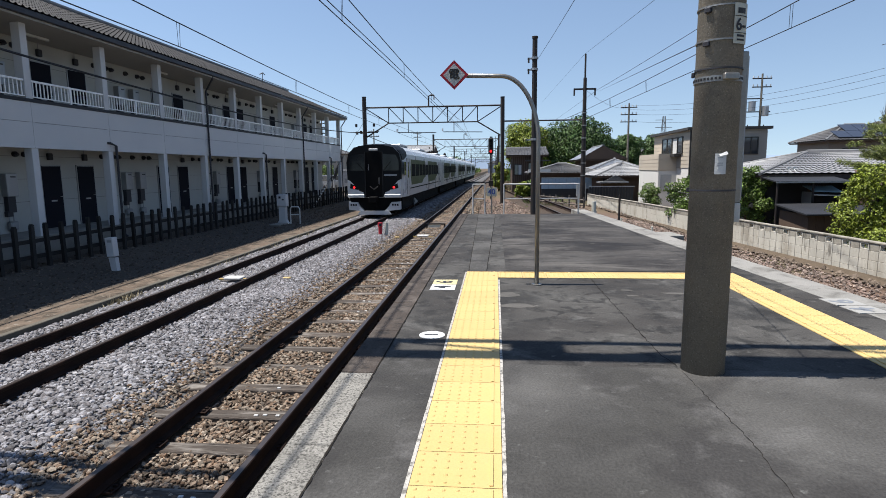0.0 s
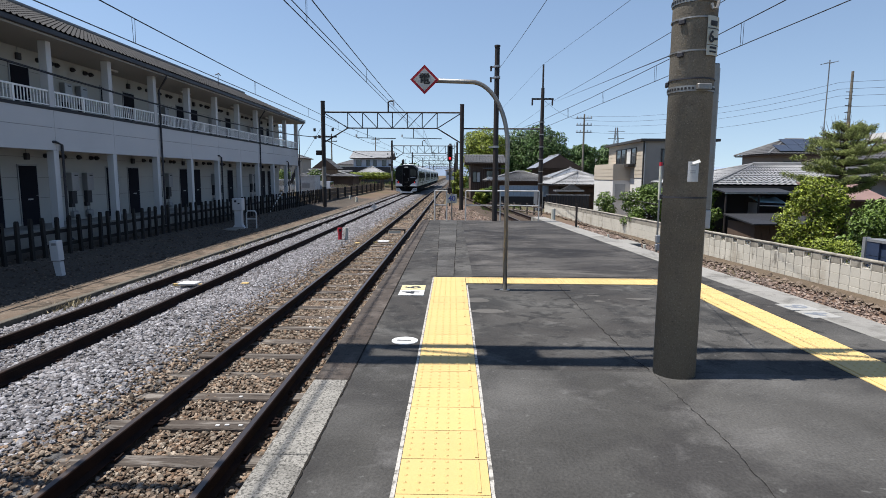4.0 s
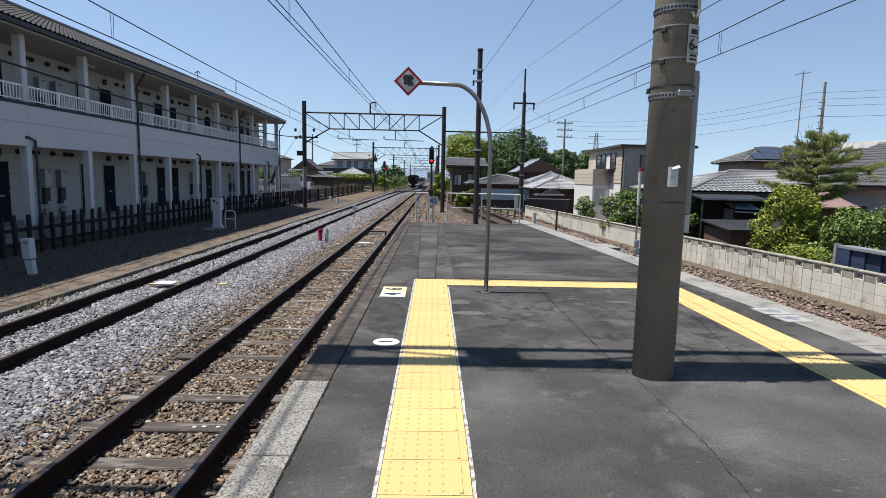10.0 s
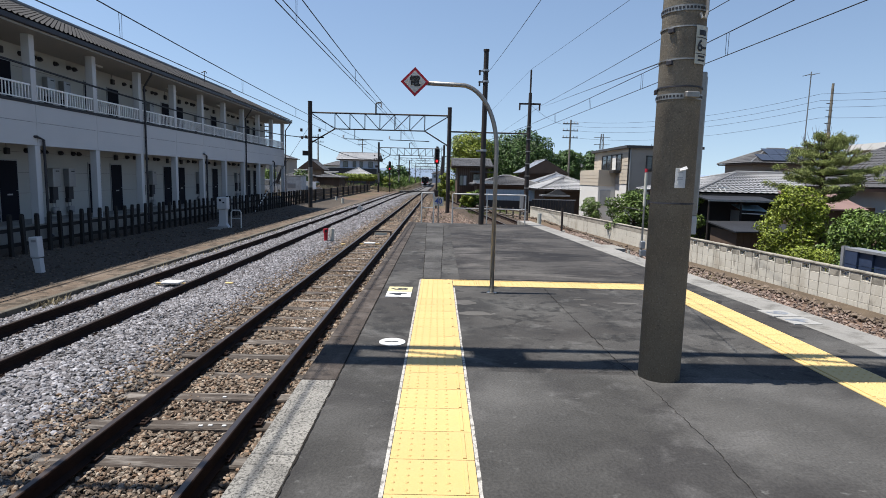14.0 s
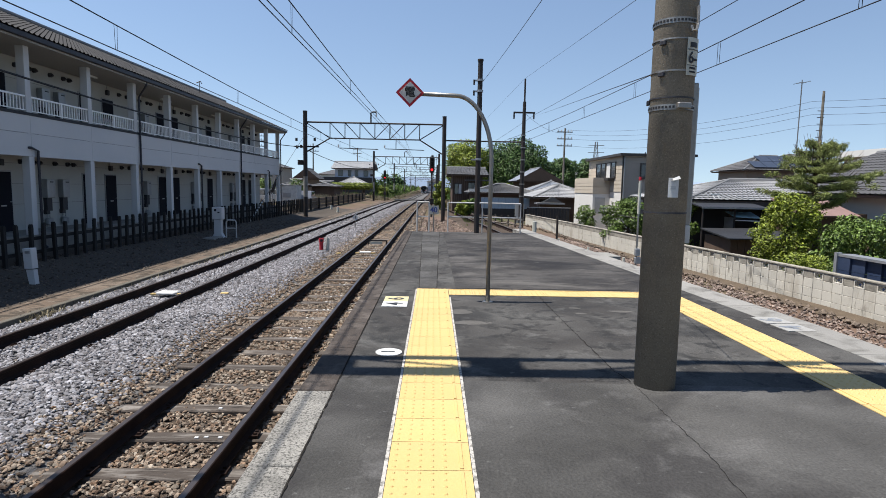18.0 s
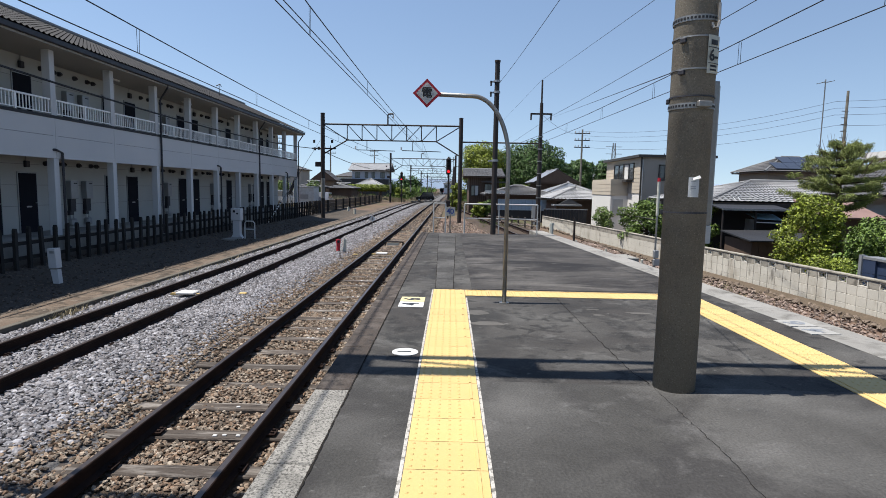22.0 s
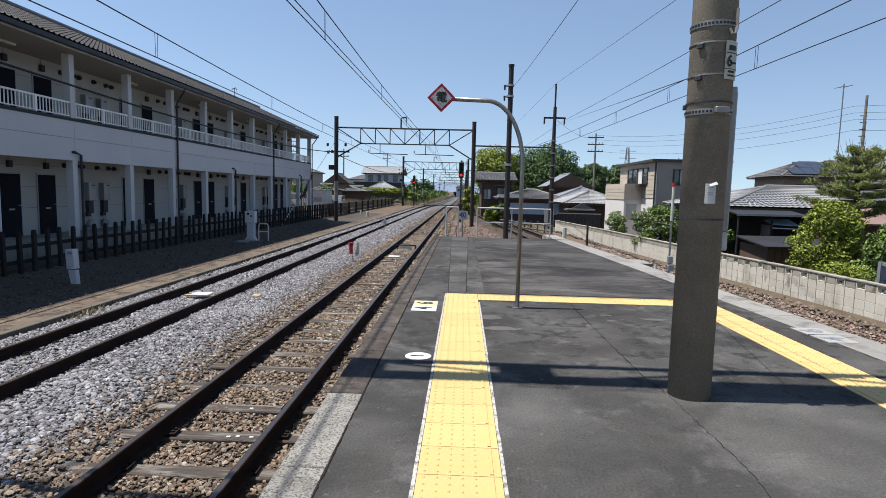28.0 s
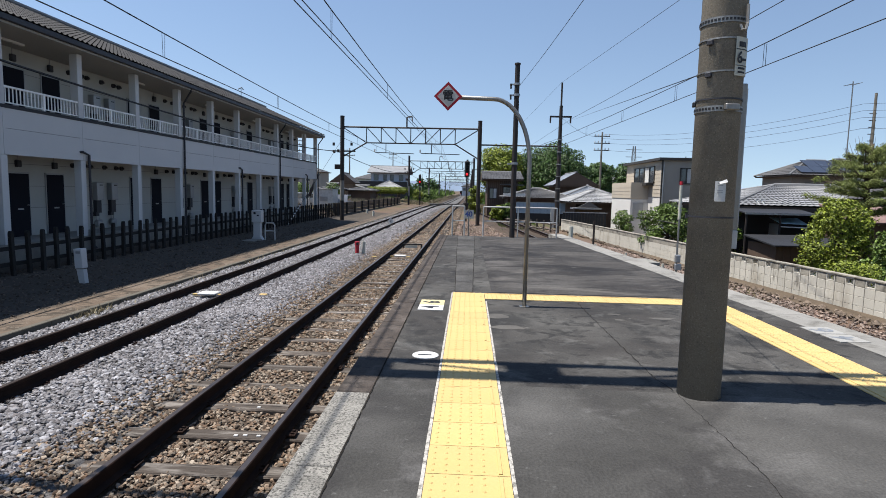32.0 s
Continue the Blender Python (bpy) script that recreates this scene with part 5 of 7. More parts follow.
# ---- end railings ----
def railing(x0, x1, posts, y, label):
    g = thing("railing", label, "railing", "platform end railings", at=(0, y, 0))
    part("top_rail", bar((x0, 0, 0.87), (x1, 0, 0.87), 0.02, 8), "rail_grey", g)
    part("middle_rail", bar((x0, 0, 0.45), (x1, 0, 0.45), 0.017, 8), "rail_grey", g)
    for x in posts:
        part("post", bar((x, 0, -0.1), (x, 0, 0.87), 0.02, 8), "rail_grey", g)


railing(-0.465, -0.115, (-0.465, -0.115), 17.25, "white tubular barrier frame at the platform's end")
railing(0.44, 2.58, (0.44, 1.45, 2.58), 17.25, "long white tubular railing across the platform's end")

# ---- markings on the platform ----
ring_pts = [(0.105 * math.cos(a), 0.105 * math.sin(a)) for a in np.linspace(0, 2 * math.pi, 29)[:-1]]
mk = thing("floor_marking", "round white floor marking with a black figure 1", "floor marking", at=(-0.315, 4.88, 0))
part("disc", Shape().slab(ring_pts, 0.0005, 0.005), "white_paint", mk)
lettering("1", 0.15, "black_paint", mk, pose(0, 0, 0.006, 0, 0, 90), "figure")
mk = thing("floor_marking", "cream and white boarding position marking on the asphalt", "floor marking", at=(-0.395, 6.91, 0))
part("upper_panel", Shape().box(-0.14, 0.005, 0.0005, 0.14, 0.29, 0.005), "cream", mk, "cream panel")
part("lower_panel", Shape().box(-0.14, -0.29, 0.0005, 0.14, -0.005, 0.005), "white_paint", mk, "white panel")
lettering("6", 0.27, "tin_dark", mk, pose(0, 0.148, 0.006, 0, 0, 90), "figure")
lettering("4", 0.27, "tin_dark", mk, pose(0, -0.148, 0.006, 0, 0, 90), "figure")
mk = thing("floor_marking", "worn white boarding position marking on the pale kerb slabs", "floor marking", at=(3.6, 5.95, 0), turn=4)
part("upper_panel", Shape().box(-0.145, 0.13, -0.01, 0.145, 0.41, 0.0065), "coping_pale", mk, "faded white panel")
part("lower_panel", Shape().box(-0.145, -0.18, -0.01, 0.145, 0.1, 0.0065), "coping_pale", mk, "faded white panel")
lettering("6", 0.3, "metal_grey", mk, pose(0, 0.275, 0.0075, 0, 0, 90), "figure")
lettering("4", 0.3, "metal_grey", mk, pose(0, -0.045, 0.0075, 0, 0, 90), "figure")
# cracks, the broken joint along the coping, and a strip with a paler tone
def crack(pts, w, seed, wander=0.012):
    """A thin dark crack that wanders along the points."""
    rng_ = random.Random(seed)
    out = []
    for (x0, y0), (x1, y1) in zip(pts, pts[1:]):
        n_ = max(2, int(math.hypot(x1 - x0, y1 - y0) / 0.035))
        out += [(x0 + (x1 - x0) * k / n_ + rng_.uniform(-wander, wander), y0 + (y1 - y0) * k / n_ + rng_.uniform(-wander, wander)) for k in range(n_)]
    out.append(pts[-1])
    sh_ = Shape()
    side = []
    for (x0, y0), (x1, y1) in zip(out, out[1:]):
        d = Vector((y0 - y1, x1 - x0)).normalized() * w * rng_.uniform(0.35, 1.3)
        side.append(((x0 + d.x, y0 + d.y), (x0 - d.x, y0 - d.y)))
    n_ = len(side)
    sh_.add([(*a_, 0.0055) for a_, _ in side] + [(*b_, 0.0055) for _, b_ in side], [(i, i + 1, n_ + i + 1, n_ + i) for i in range(n_ - 1)])
    return sh_


part("crack", crack([(1.34, 7.3), (1.34, 6.78), (1.36, 5.1), (1.37, 4.5), (1.42, 4.2)], 0.0032, 5, 0.007), "crack_dark", platform)
part("crack", crack([(1.42, 4.2), (1.42, 3.94), (1.43, 3.54), (1.44, 3.16), (1.4, 2.68), (1.38, 1.6)], 0.0017, 6, 0.007), "crack_dark", platform)
part("crack", crack([(1.42, 4.27), (1.3, 4.25), (1.1, 4.24), (0.95, 4.26)], 0.0022, 7), "crack_dark", platform)
part("coping_gap", crack([(-0.603, -2), (-0.603, 7.5), (-0.603, 17.2)], 0.005, 8, 0.0025), "crack_dark", platform)
part("joint_line", crack([(-0.15, 7.8), (-0.3, 17.2)], 0.004, 9, 0.004), "crack_dark", platform)
part("joint_line", crack([(0.08, 7.8), (0.2, 17.2)], 0.004, 10, 0.004), "crack_dark", platform)
part("paler_strip", Shape().slab([(-0.15, 7.8), (0.08, 7.8), (0.2, 17.2), (-0.3, 17.2)], -0.01, 0.0045), "asphalt_light", platform)
for x, y, rx_, ry_ in ((0.41, 5.93, 0.17, 0.09), (0.33, 6.42, 0.12, 0.12), (2.1, 6.55, 0.14, 0.05), (1.62, 6.7, 0.07, 0.04), (1.62, 6.42, 0.06, 0.035)):   # dried patches of filler
    part("filler_patch", Shape().slab([(x + rx_ * math.cos(a) * (1 + 0.2 * math.sin(3 * a + x * 9) + 0.08 * math.sin(7 * a)), y + ry_ * math.sin(a)) for a in np.linspace(0, 6.1, 22)], -0.01, 0.0015), "filler", platform)


# ---- the third track and the wall behind it ----
track_3 = track("railway_track", "rusty side track curving in beyond the platform", 5.9, -14, 60, 0.66, 0.2, True, turn=4.06, oy=5.5)
s = Shape()
for y in np.arange(-10, 62, 2.0):
    cx = 5.9 - (y - 5.5) * 0.071
    s.v += [(cx - 1.6, y, -1.29), (cx - 1.2, y, -1.172), (cx + 1.2, y, -1.172), (cx + 1.9, y, -1.30)]
n = len(s.v) // 4
s.f = [(j * 4 + i, j * 4 + i + 1, (j + 1) * 4 + i + 1, (j + 1) * 4 + i) for j in range(n - 1) for i in range(3)]
s.k = [0] * len(s.f)
tagged(new("ballast_bed", s.mesh("ballast_bed", "bed_rust")), "brown ballast bed under the side track", "gravel", "", "structure")
WALL_LINE = [(6, 10.1), (14, 9.5), (21, 8.75), (32, 7.75), (42, 6.7)]
WALL_BASE, WALL_TOP = -1.62, -0.53


def wall_x(y):
    return line_to(WALL_LINE, y)


def bank(x, y):
    return line_to(GROUND, x) + 0.02


stones(12000, 6.2, 10.0, 6, 30, lambda x, y: bank(x, y) if x < wall_x(y) - 0.1 else float("nan"), 0.034, "gravel_pink", "gravel_stones", "pinkish brown gravel beside the boundary wall", 1.4, True)
stones(5200, 6.2, 10.0, 6, 40, lambda x, y: bank(x, y) + 0.05 if wall_x(y) - 0.62 < x < wall_x(y) - 0.2 else float("nan"), 0.055, "stone", "field_stones", "brown stones at the foot of the wall", 1.5, True, 0.8)
stones(9000, -1.2, 6.0, 17.6, 46, lambda x, y: line_to(GROUND, x) + 0.01 if abs(x - 5.9 + (y - 5.5) * 0.071) > 0.5 else float("nan"), 0.036, "gravel_pink", "gravel_stones", "scattered brown gravel beyond the platform", 1.5, True)
stones(6000, -10.9, -8.1, 8, 40, lambda x, y: line_to(GROUND, x), 0.025, "stone_dark", "gravel_stones", "dark loose gravel before the picket fence")

wall = thing("block_wall", "pale concrete block boundary wall with pierced top course", "wall")
BLOCK, COURSES = 0.308, ((0.19, 0.0), (0.232, 0.19), (0.232, 0.422), (0.232, 0.654), (0.18, 0.886))
bl = Shape().box(0, 0.003, 0.003, 0.11, BLOCK - 0.003, 0.229, 0.005).mesh("wall_block", "block")
bd_ = {h: Shape().box(0, 0.003, 0.003, 0.11, BLOCK - 0.003, h - 0.003, 0.005).mesh("wall_block", "block_dark") for h in (0.19, 0.18)}
pierced = Shape()
for z0, z1 in ((0.003, 0.032), (0.158, 0.187)):
    pierced.box(0, 0.003, z0, 0.11, BLOCK - 0.003, z1)
for y0, y1 in ((0.003, 0.035), (0.273, BLOCK - 0.003)):
    pierced.box(0, y0, 0.03, 0.11, y1, 0.16)
for lo, hi in ((0.03, 0.095), (0.095, 0.16)):   # two rows of crossed ribs
    for y0, y1 in ((0.035, 0.114), (0.114, 0.194), (0.194, 0.273)):
        up = (y0 > 0.1) != (y0 > 0.15)
        a0, a1 = (y0, y1) if (lo < 0.05) != up else (y1, y0)
        pierced.tube([(0.055, a0, lo), (0.055, a1, hi)], 0.017, 4)
pierced = pierced.mesh("pierced_block", "block")
core, far = Shape(), Shape()
for (ya, xa), (yb, xb) in zip(WALL_LINE, WALL_LINE[1:]):
    length = math.hypot(xb - xa, yb - ya)
    ang = math.degrees(math.atan2(xa - xb, yb - ya))
    m0 = pose(xa, ya, 0, 0, 0, ang)
    core.box(0.012, 0, WALL_BASE - 0.4, 0.098, length, WALL_TOP - 0.3, m=m0)
    nb = int(length / BLOCK)
    w_ = length / nb
    for k in range(nb):
        for r, (ch, down) in enumerate(COURSES):
            z = WALL_TOP - 0.05 - down - ch
            m = m0 @ pose(0, k * w_, z)
            top = r == 0
            dark = r == 4 or (top and k % 2)
            if ya < 20:
                part("pierced_block" if top and not k % 2 else "wall_block", pierced if top and not k % 2 else (bd_[ch] if dark else bl), None, wall, at=m)
            else:
                far.mat(1 if dark or top else 0).box(0, 0.003, 0.003, 0.11, w_ - 0.003, ch - 0.003, m=m)
    nseg = max(1, int(length / 2.4))
    for k in range(nseg):
        part("coping_stone", Shape().box(-0.02, k * length / nseg + 0.003, WALL_TOP - 0.052, 0.13, (k + 1) * length / nseg, WALL_TOP, 0.012), "block_dark", wall, at=m0)
    part("footing", Shape().prism([(-0.5, WALL_BASE - 0.3), (0.14, WALL_BASE - 0.3), (0.14, WALL_BASE + 0.27), (-0.04, WALL_BASE + 0.26), (-0.2, WALL_BASE + 0.2), (-0.42, WALL_BASE + 0.15)], 0, length), "earth_bank", wall, "earth bank at the foot of the wall", at=m0)
part("mortar_core", core, "mortar", wall)
part("far_blocks", far, ["block", "block_dark"], wall, kind="stuff")
db = thing("drain_box", "open concrete drain box beside the side track", "drain", at=(4.5, 14.9, -1.3), turn=4)
part("lid", Shape().box(-0.3, -0.35, 0.9, 0.2, 0.5, 0.98, 0.01), "concrete", db)
# solid dark block in the opening, painted as the shade inside
part("side", Shape().box(-0.28, -0.25, 0, 0.18, 0.45, 0.9), "tin_dark", db)
part("rim", Shape().box(-0.3, -0.35, 0, -0.24, -0.25, 0.9).box(0.14, -0.35, 0, 0.2, -0.25, 0.9), "concrete", db)
# signal post by the right platform edge
rpz = thing("signal_post", "slim grey post with a red-tipped white lamp", "signal post", at=(4.62, 13.2, -1.3))
part("post", bar((0, 0, 0), (0, 0, 2.1), 0.022, 8), "galv", rpz)
part("lamp", bar((0, 0, 2.1), (0, 0, 2.85), 0.032, 10), "plate", rpz)
part("tip", bar((0, 0, 2.85), (0, 0, 2.93), 0.036, 10), "red_paint", rpz)
part("junction_box", Shape().box(-0.03, -0.05, 0.98, 0.1, 0.05, 1.12, 0.01).box(-0.03, -0.05, 1.15, 0.07, 0.05, 1.32, 0.01), "metal_grey", rpz)
part("cable", Shape().tube([(0.05, 0, 0.8), (0.12, 0, 0.4), (0.04, 0, 0.1)], 0.02, 6), "pipe_dark", rpz)
part("side_arm", Shape().tube([(-0.3, 0.5, 2.05), (0, 0, 2.0)], 0.01, 6), "steel_dark", rpz)
solid("iron_post", bar((0, 0, 0), (0, 0, 1.5), 0.05, 8), "steel_dark", "thin rusty iron post before the wall", "post", at=(5.9, 27.5, -1.45))
solid("marker_post", bar((0, 0, 0), (0, 0, 0.4), 0.07, 8), "plate", "small white marker post at the platform's end", "marker post", at=(3.35, 19.2, -0.15))
for yk in (20.5, 24, 28, 32.5):
    solid("marker_post", bar((0, 0, 0), (0, 0, 0.3), 0.05, 8), "plate", "small white kilometre stake beside the side track", "marker post", at=(wall_x(yk) - 2.0, yk, -1.35))


# ---- overhead wires ----
def wire(name, pts, r, label, sag=0.0, n=10):
    out = []
    for a, b in zip(pts, pts[1:]):
        a, b = Vector(a), Vector(b)
        for k in range(n):
            f_ = k / n
            p_ = a.lerp(b, f_)
            p_.z -= sag * 4 * f_ * (1 - f_)
            out.append(p_)
    out.append(Vector(pts[-1]))
    return solid(name, Shape().tube(out, r, 5), "wire", label, "overhead wire", "overhead wires")


SPANS = [-40, 4.4, 43.6, 92, 138, 186, 236, 290]
for cx, low_, top_, sag_ in ((TRACK_2, 3.62, 4.16, 0.8), (TRACK_1, 3.97, 4.66, 1.3)):
    wl = thing("contact_line", "contact wire hung from a sagging carrier wire over a track", "overhead wire", "overhead wires")
    zig = [(0.25 if cx == TRACK_1 else -0.25) * (-1) ** k for k in range(len(SPANS))]
    part("contact_wire", Shape().tube([(cx + q_, y, low_) for q_, y in zip(zig, SPANS)], 0.0095, 5), "wire", wl)
    pts = []
    for (ya, yb), q_ in zip(zip(SPANS, SPANS[1:]), zig):
        for k in range(12):
            f_ = k / 12
            pts.append((cx + q_ * (1 - 2 * f_), ya + (yb - ya) * f_, top_ - sag_ * f_ * (1 - f_)))
    for p_ in pts[::2]:
        if 2 < p_[1] < 150:
            part("dropper", Shape().tube([(p_[0], p_[1] - 0.05, p_[2]), (p_[0], p_[1] - 0.03, low_)], 0.004, 4).tube([(p_[0], p_[1] + 0.05, p_[2]), (p_[0], p_[1] + 0.03, low_)], 0.004, 4), "wire", wl)
    part("carrier_wire", Shape().tube(pts, 0.011, 5), "wire", wl)
    if cx == TRACK_1:
        part("second_wire", Shape().tube([(x + 0.09, y, low_ + 0.03) for x, y, z in pts], 0.009, 5), "wire", wl)
r3 = lambda y: 6.55 - y * 0.04
wl = thing("contact_line", "contact wire and carrier wire over the side track", "overhead wire", "overhead wires")
part("contact_wire", Shape().tube([(r3(y), y, 4.03) for y in (-30, 4.4, 43.6, 60)], 0.0095, 5), "wire", wl)
part("carrier_wire", Shape().tube([(r3(y), y, z) for y, z in ((-30, 4.6), (-15, 4.45), (4.4, 4.62), (14, 4.48), (24, 4.44), (34, 4.5), (43.6, 4.66), (60, 4.6))], 0.011, 5), "wire", wl)
for y, z in ((9, 4.55), (12.9, 4.49), (17.5, 4.46), (22.5, 4.445), (28, 4.46), (34, 4.5)):
    part("dropper", Shape().tube([(r3(y) - 0.02, y, 4.03), (r3(y) - 0.02, y, z)], 0.005, 4).tube([(r3(y) + 0.03, y, 4.03), (r3(y) + 0.03, y, z)], 0.005, 4), "wire", wl)
wire("trunk_cable", [(-9.95, -30, 4.27), (-9.95, 4.4, 4.25), (-9.95, 43.6, 4.08), (-9.9, 92, 4.1), (-9.9, 138, 4.1)], 0.027, "thick twisted trunk cable slung along the posts", 0.57, 14)
wire("span_wire", [(1.43, 4.4, 3.64), (1.36, 17.05, 4.33)], 0.0045, "thin span wire from the pole to the mast", 0.05)
wire("feeder_wire", [(6.9, -20, 5.0), (7.2, 20, 6.03), (7.5, 43.6, 6.85), (7.0, 92, 7.0)], 0.011, "feeder wire to the mast's crossarm", 0.03)
wire("span_wire", [(5.67, -8, 4.78), (6.14, 20, 7.26), (6.54, 43.6, 9.35), (7.39, 92, 11.4)], 0.008, "thin span wire from the mast's top high over the side track", 0.0)
wire("stay_wire", [(1.45, 4.12, 2.08), (7.5, 43.6, 6.7)], 0.0035, "thin stay wire from the pole's strap to the mast", 0.0)


# ---- trees and shrubs ----
def leaves(lobes, count, size, material, name, parent, seed, hollow=0.72, slim=0.55):
    """Many small folded leaves in and round a cloud of lobes given as (x, y, z, rx, ry, rz)."""
    rng = np.random.default_rng(seed)
    lobes = np.array(lobes, float)
    vol = (lobes[:, 3] * lobes[:, 4] * lobes[:, 5]) ** 0.67
    pick = rng.choice(len(lobes), count, p=vol / vol.sum())
    d = rng.normal(size=(count, 3))
    d /= np.linalg.norm(d, axis=1)[:, None]
    rad = hollow + (1.12 - hollow) * rng.random(count) ** 0.8
    bumps = 1 + 0.16 * np.sin(d[:, 0] * 7 + pick) * np.sin(d[:, 1] * 6 + 2 * pick) + 0.1 * np.sin(d[:, 2] * 11)
    c = lobes[pick, :3] + d * lobes[pick, 3:] * (rad * bumps)[:, None]
    nrm = d + rng.normal(size=(count, 3)) * 0.55 + np.array([0, 0, 0.35])
    nrm /= np.linalg.norm(nrm, axis=1)[:, None]
    t1 = np.cross(nrm, rng.normal(size=(count, 3)))
    t1 /= np.linalg.norm(t1, axis=1)[:, None]
    t2 = np.cross(nrm, t1)
    s_ = (size * (0.6 + 0.8 * rng.random(count)))[:, None]
    v = np.stack([c - t1 * s_, c + t2 * s_ * slim + nrm * s_ * 0.15, c + t1 * s_, c - t2 * s_ * slim + nrm * s_ * 0.15], 1).reshape(-1, 3)
    f = (np.array([(0, 1, 2), (0, 2, 3)])[None] + (np.arange(count) * 4)[:, None, None]).reshape(-1, 3)
    return part(name, raw_mesh(name, v, f, material), None, parent)


def tree(name, label, at, height, spread, n_lobes, count, size, material, seed, low=0.3, category="tree", trunk_r=0.12, flat=1.0, lump=1.0):
    g = thing(name, label, category, at=at)
    rng = random.Random(seed)
    lobes = []
    limbs = Shape()
    top = Vector((0, 0, height * 0.7))
    limbs_list = []
    for k in range(n_lobes):
        a = k * 2.399 + rng.uniform(-0.4, 0.4)
        f_ = (k + 0.5) / n_lobes
        z = height * (low + (0.88 - low) * f_)
        rr = spread * (math.sin(math.pi * (0.25 + 0.62 * f_)) ** 0.8) * (rng.uniform(0.35, 0.75) if lump == 1.0 else rng.uniform(0.35, 1.0))
        c = (rr * math.cos(a), rr * math.sin(a), z)
        sz = spread * lump * rng.uniform(0.36, 0.56)
        lobes.append((*c, sz, sz, sz * 0.75 * flat))
        limbs_list.append(c)
    tr = part("trunk", Shape().tube([(0, 0, -0.1), (0.05 * spread, 0, height * 0.3), (0, 0.03 * spread, height * 0.75)], trunk_r, 8, trunk_r * 0.35), "bark", g, smooth=True)
    for c in limbs_list[::2]:
        part("limb", Shape().tube([(0, 0, height * 0.25 + c[2] * 0.2), (c[0] * 0.5, c[1] * 0.5, c[2] * 0.8), c], trunk_r * 0.4, 6, trunk_r * 0.12), "bark", tr)
    leaves(lobes, count, size, material, "crown", g, seed)
    return g


tree("shrub", "rounded yellow-green garden shrub behind the wall", (11.3, 18.3, -1.5), 3.05, 1.0, 44, 15000, 0.041, "leaf_bright", 3, low=0.12, trunk_r=0.07, lump=0.6)
tree("shrub", "low clipped yellow-green shrub behind the wall", (10.0, 15.6, -1.5), 1.25, 0.6, 7, 6760, 0.029, "leaf_bright", 4, low=0.3, trunk_r=0.05)
tree("shrub", "broad dark green leafy shrub behind the wall", (12.7, 16.9, -1.5), 2.25, 1.4, 48, 19000, 0.049, "leaf_mid", 5, low=0.1, trunk_r=0.08, lump=0.6)
tree("shrub", "dense green leafy shrub beside a tiled house", (15.3, 17.6, -1.5), 2.5, 1.3, 36, 12500, 0.049, "leaf_mid", 6, low=0.1, trunk_r=0.08, lump=0.52)
tree("shrub", "dark green hedge shrub hanging over the wall", (9.3, 27.6, -1.4), 2.5, 1.3, 30, 10920, 0.049, "leaf_mid", 7, low=0.15, trunk_r=0.08, lump=0.55)
tree("shrub", "green leafy shrub hanging over the wall", (10.6, 25.4, -1.4), 2.9, 1.2, 30, 10920, 0.049, "leaf_mid", 8, low=0.15, trunk_r=0.08, lump=0.55)
tree("shrub", "small pale green shrub beside the wall", (8.9, 33.5, -1.4), 1.9, 0.7, 7, 3900, 0.046, "leaf_mid", 9, low=0.2, trunk_r=0.05)
# layered conifer with tufts and bare twigs on top
cn = thing("conifer", "layered garden conifer with feathery yellow-green tufts", "tree", at=(12.75, 19.4, -1.5))
part("trunk", Shape().tube([(0, 0, 0), (0.08, 0, 1.6), (-0.05, 0.05, 3.4), (0, 0, 4.6)], 0.16, 8, 0.04), "bark", cn, smooth=True)
rng_ = random.Random(11)
lobes_ = []
for tier, (z, rad, k_) in enumerate(((2.5, 1.0, 5), (2.8, 1.5, 7), (3.1, 1.6, 8), (3.4, 1.5, 8), (3.7, 1.35, 8), (3.95, 1.05, 7), (4.2, 0.85, 6), (4.45, 0.5, 4))):
    for k in range(k_):
        a = k * 2 * math.pi / k_ + tier * 0.7 + rng_.uniform(-0.2, 0.2)
        reach = rad * rng_.uniform(0.62, 1.05)
        lift = rng_.uniform(-0.1, 0.12)
        c = (reach * math.cos(a), reach * math.sin(a), z + lift)
        for f_ in (0.4, 0.6, 0.78, 0.95, 1.1):   # sprays along the branch, lifting at its tip
            if rng_.random() < 0.3:
                continue
            w_ = 0.17 - 0.09 * f_ + rng_.uniform(0, 0.05)
            lobes_.append((c[0] * f_, c[1] * f_, z - 0.12 + (lift + 0.14) * f_ * f_, w_ * 1.7, w_ * 1.7, 0.11))
        part("limb", Shape().tube([(0, 0, z - 0.2), (c[0] * 0.6, c[1] * 0.6, z - 0.1), c], 0.03, 5, 0.01), "bark", cn)
leaves(lobes_, 34000, 0.05, "leaf_pine", "crown", cn, 12, hollow=0.1, slim=0.2)
tw_ = Shape()
for k in range(80):
    a, r_ = rng_.uniform(0, 6.28), rng_.uniform(0.2, 1.35)
    z = 4.75 - r_ * 0.75 + rng_.uniform(-0.2, 0.2)
    x, y = r_ * math.cos(a), r_ * math.sin(a)
    tw_.tube([(x * 0.8, y * 0.8, z - 0.3), (x * 1.1 + rng_.uniform(-0.1, 0.1), y * 1.1 + rng_.uniform(-0.1, 0.1), z + rng_.uniform(0.0, 0.3))], 0.008, 4, 0.003)
part("twig_spray", tw_, "bark", cn, kind="stuff")
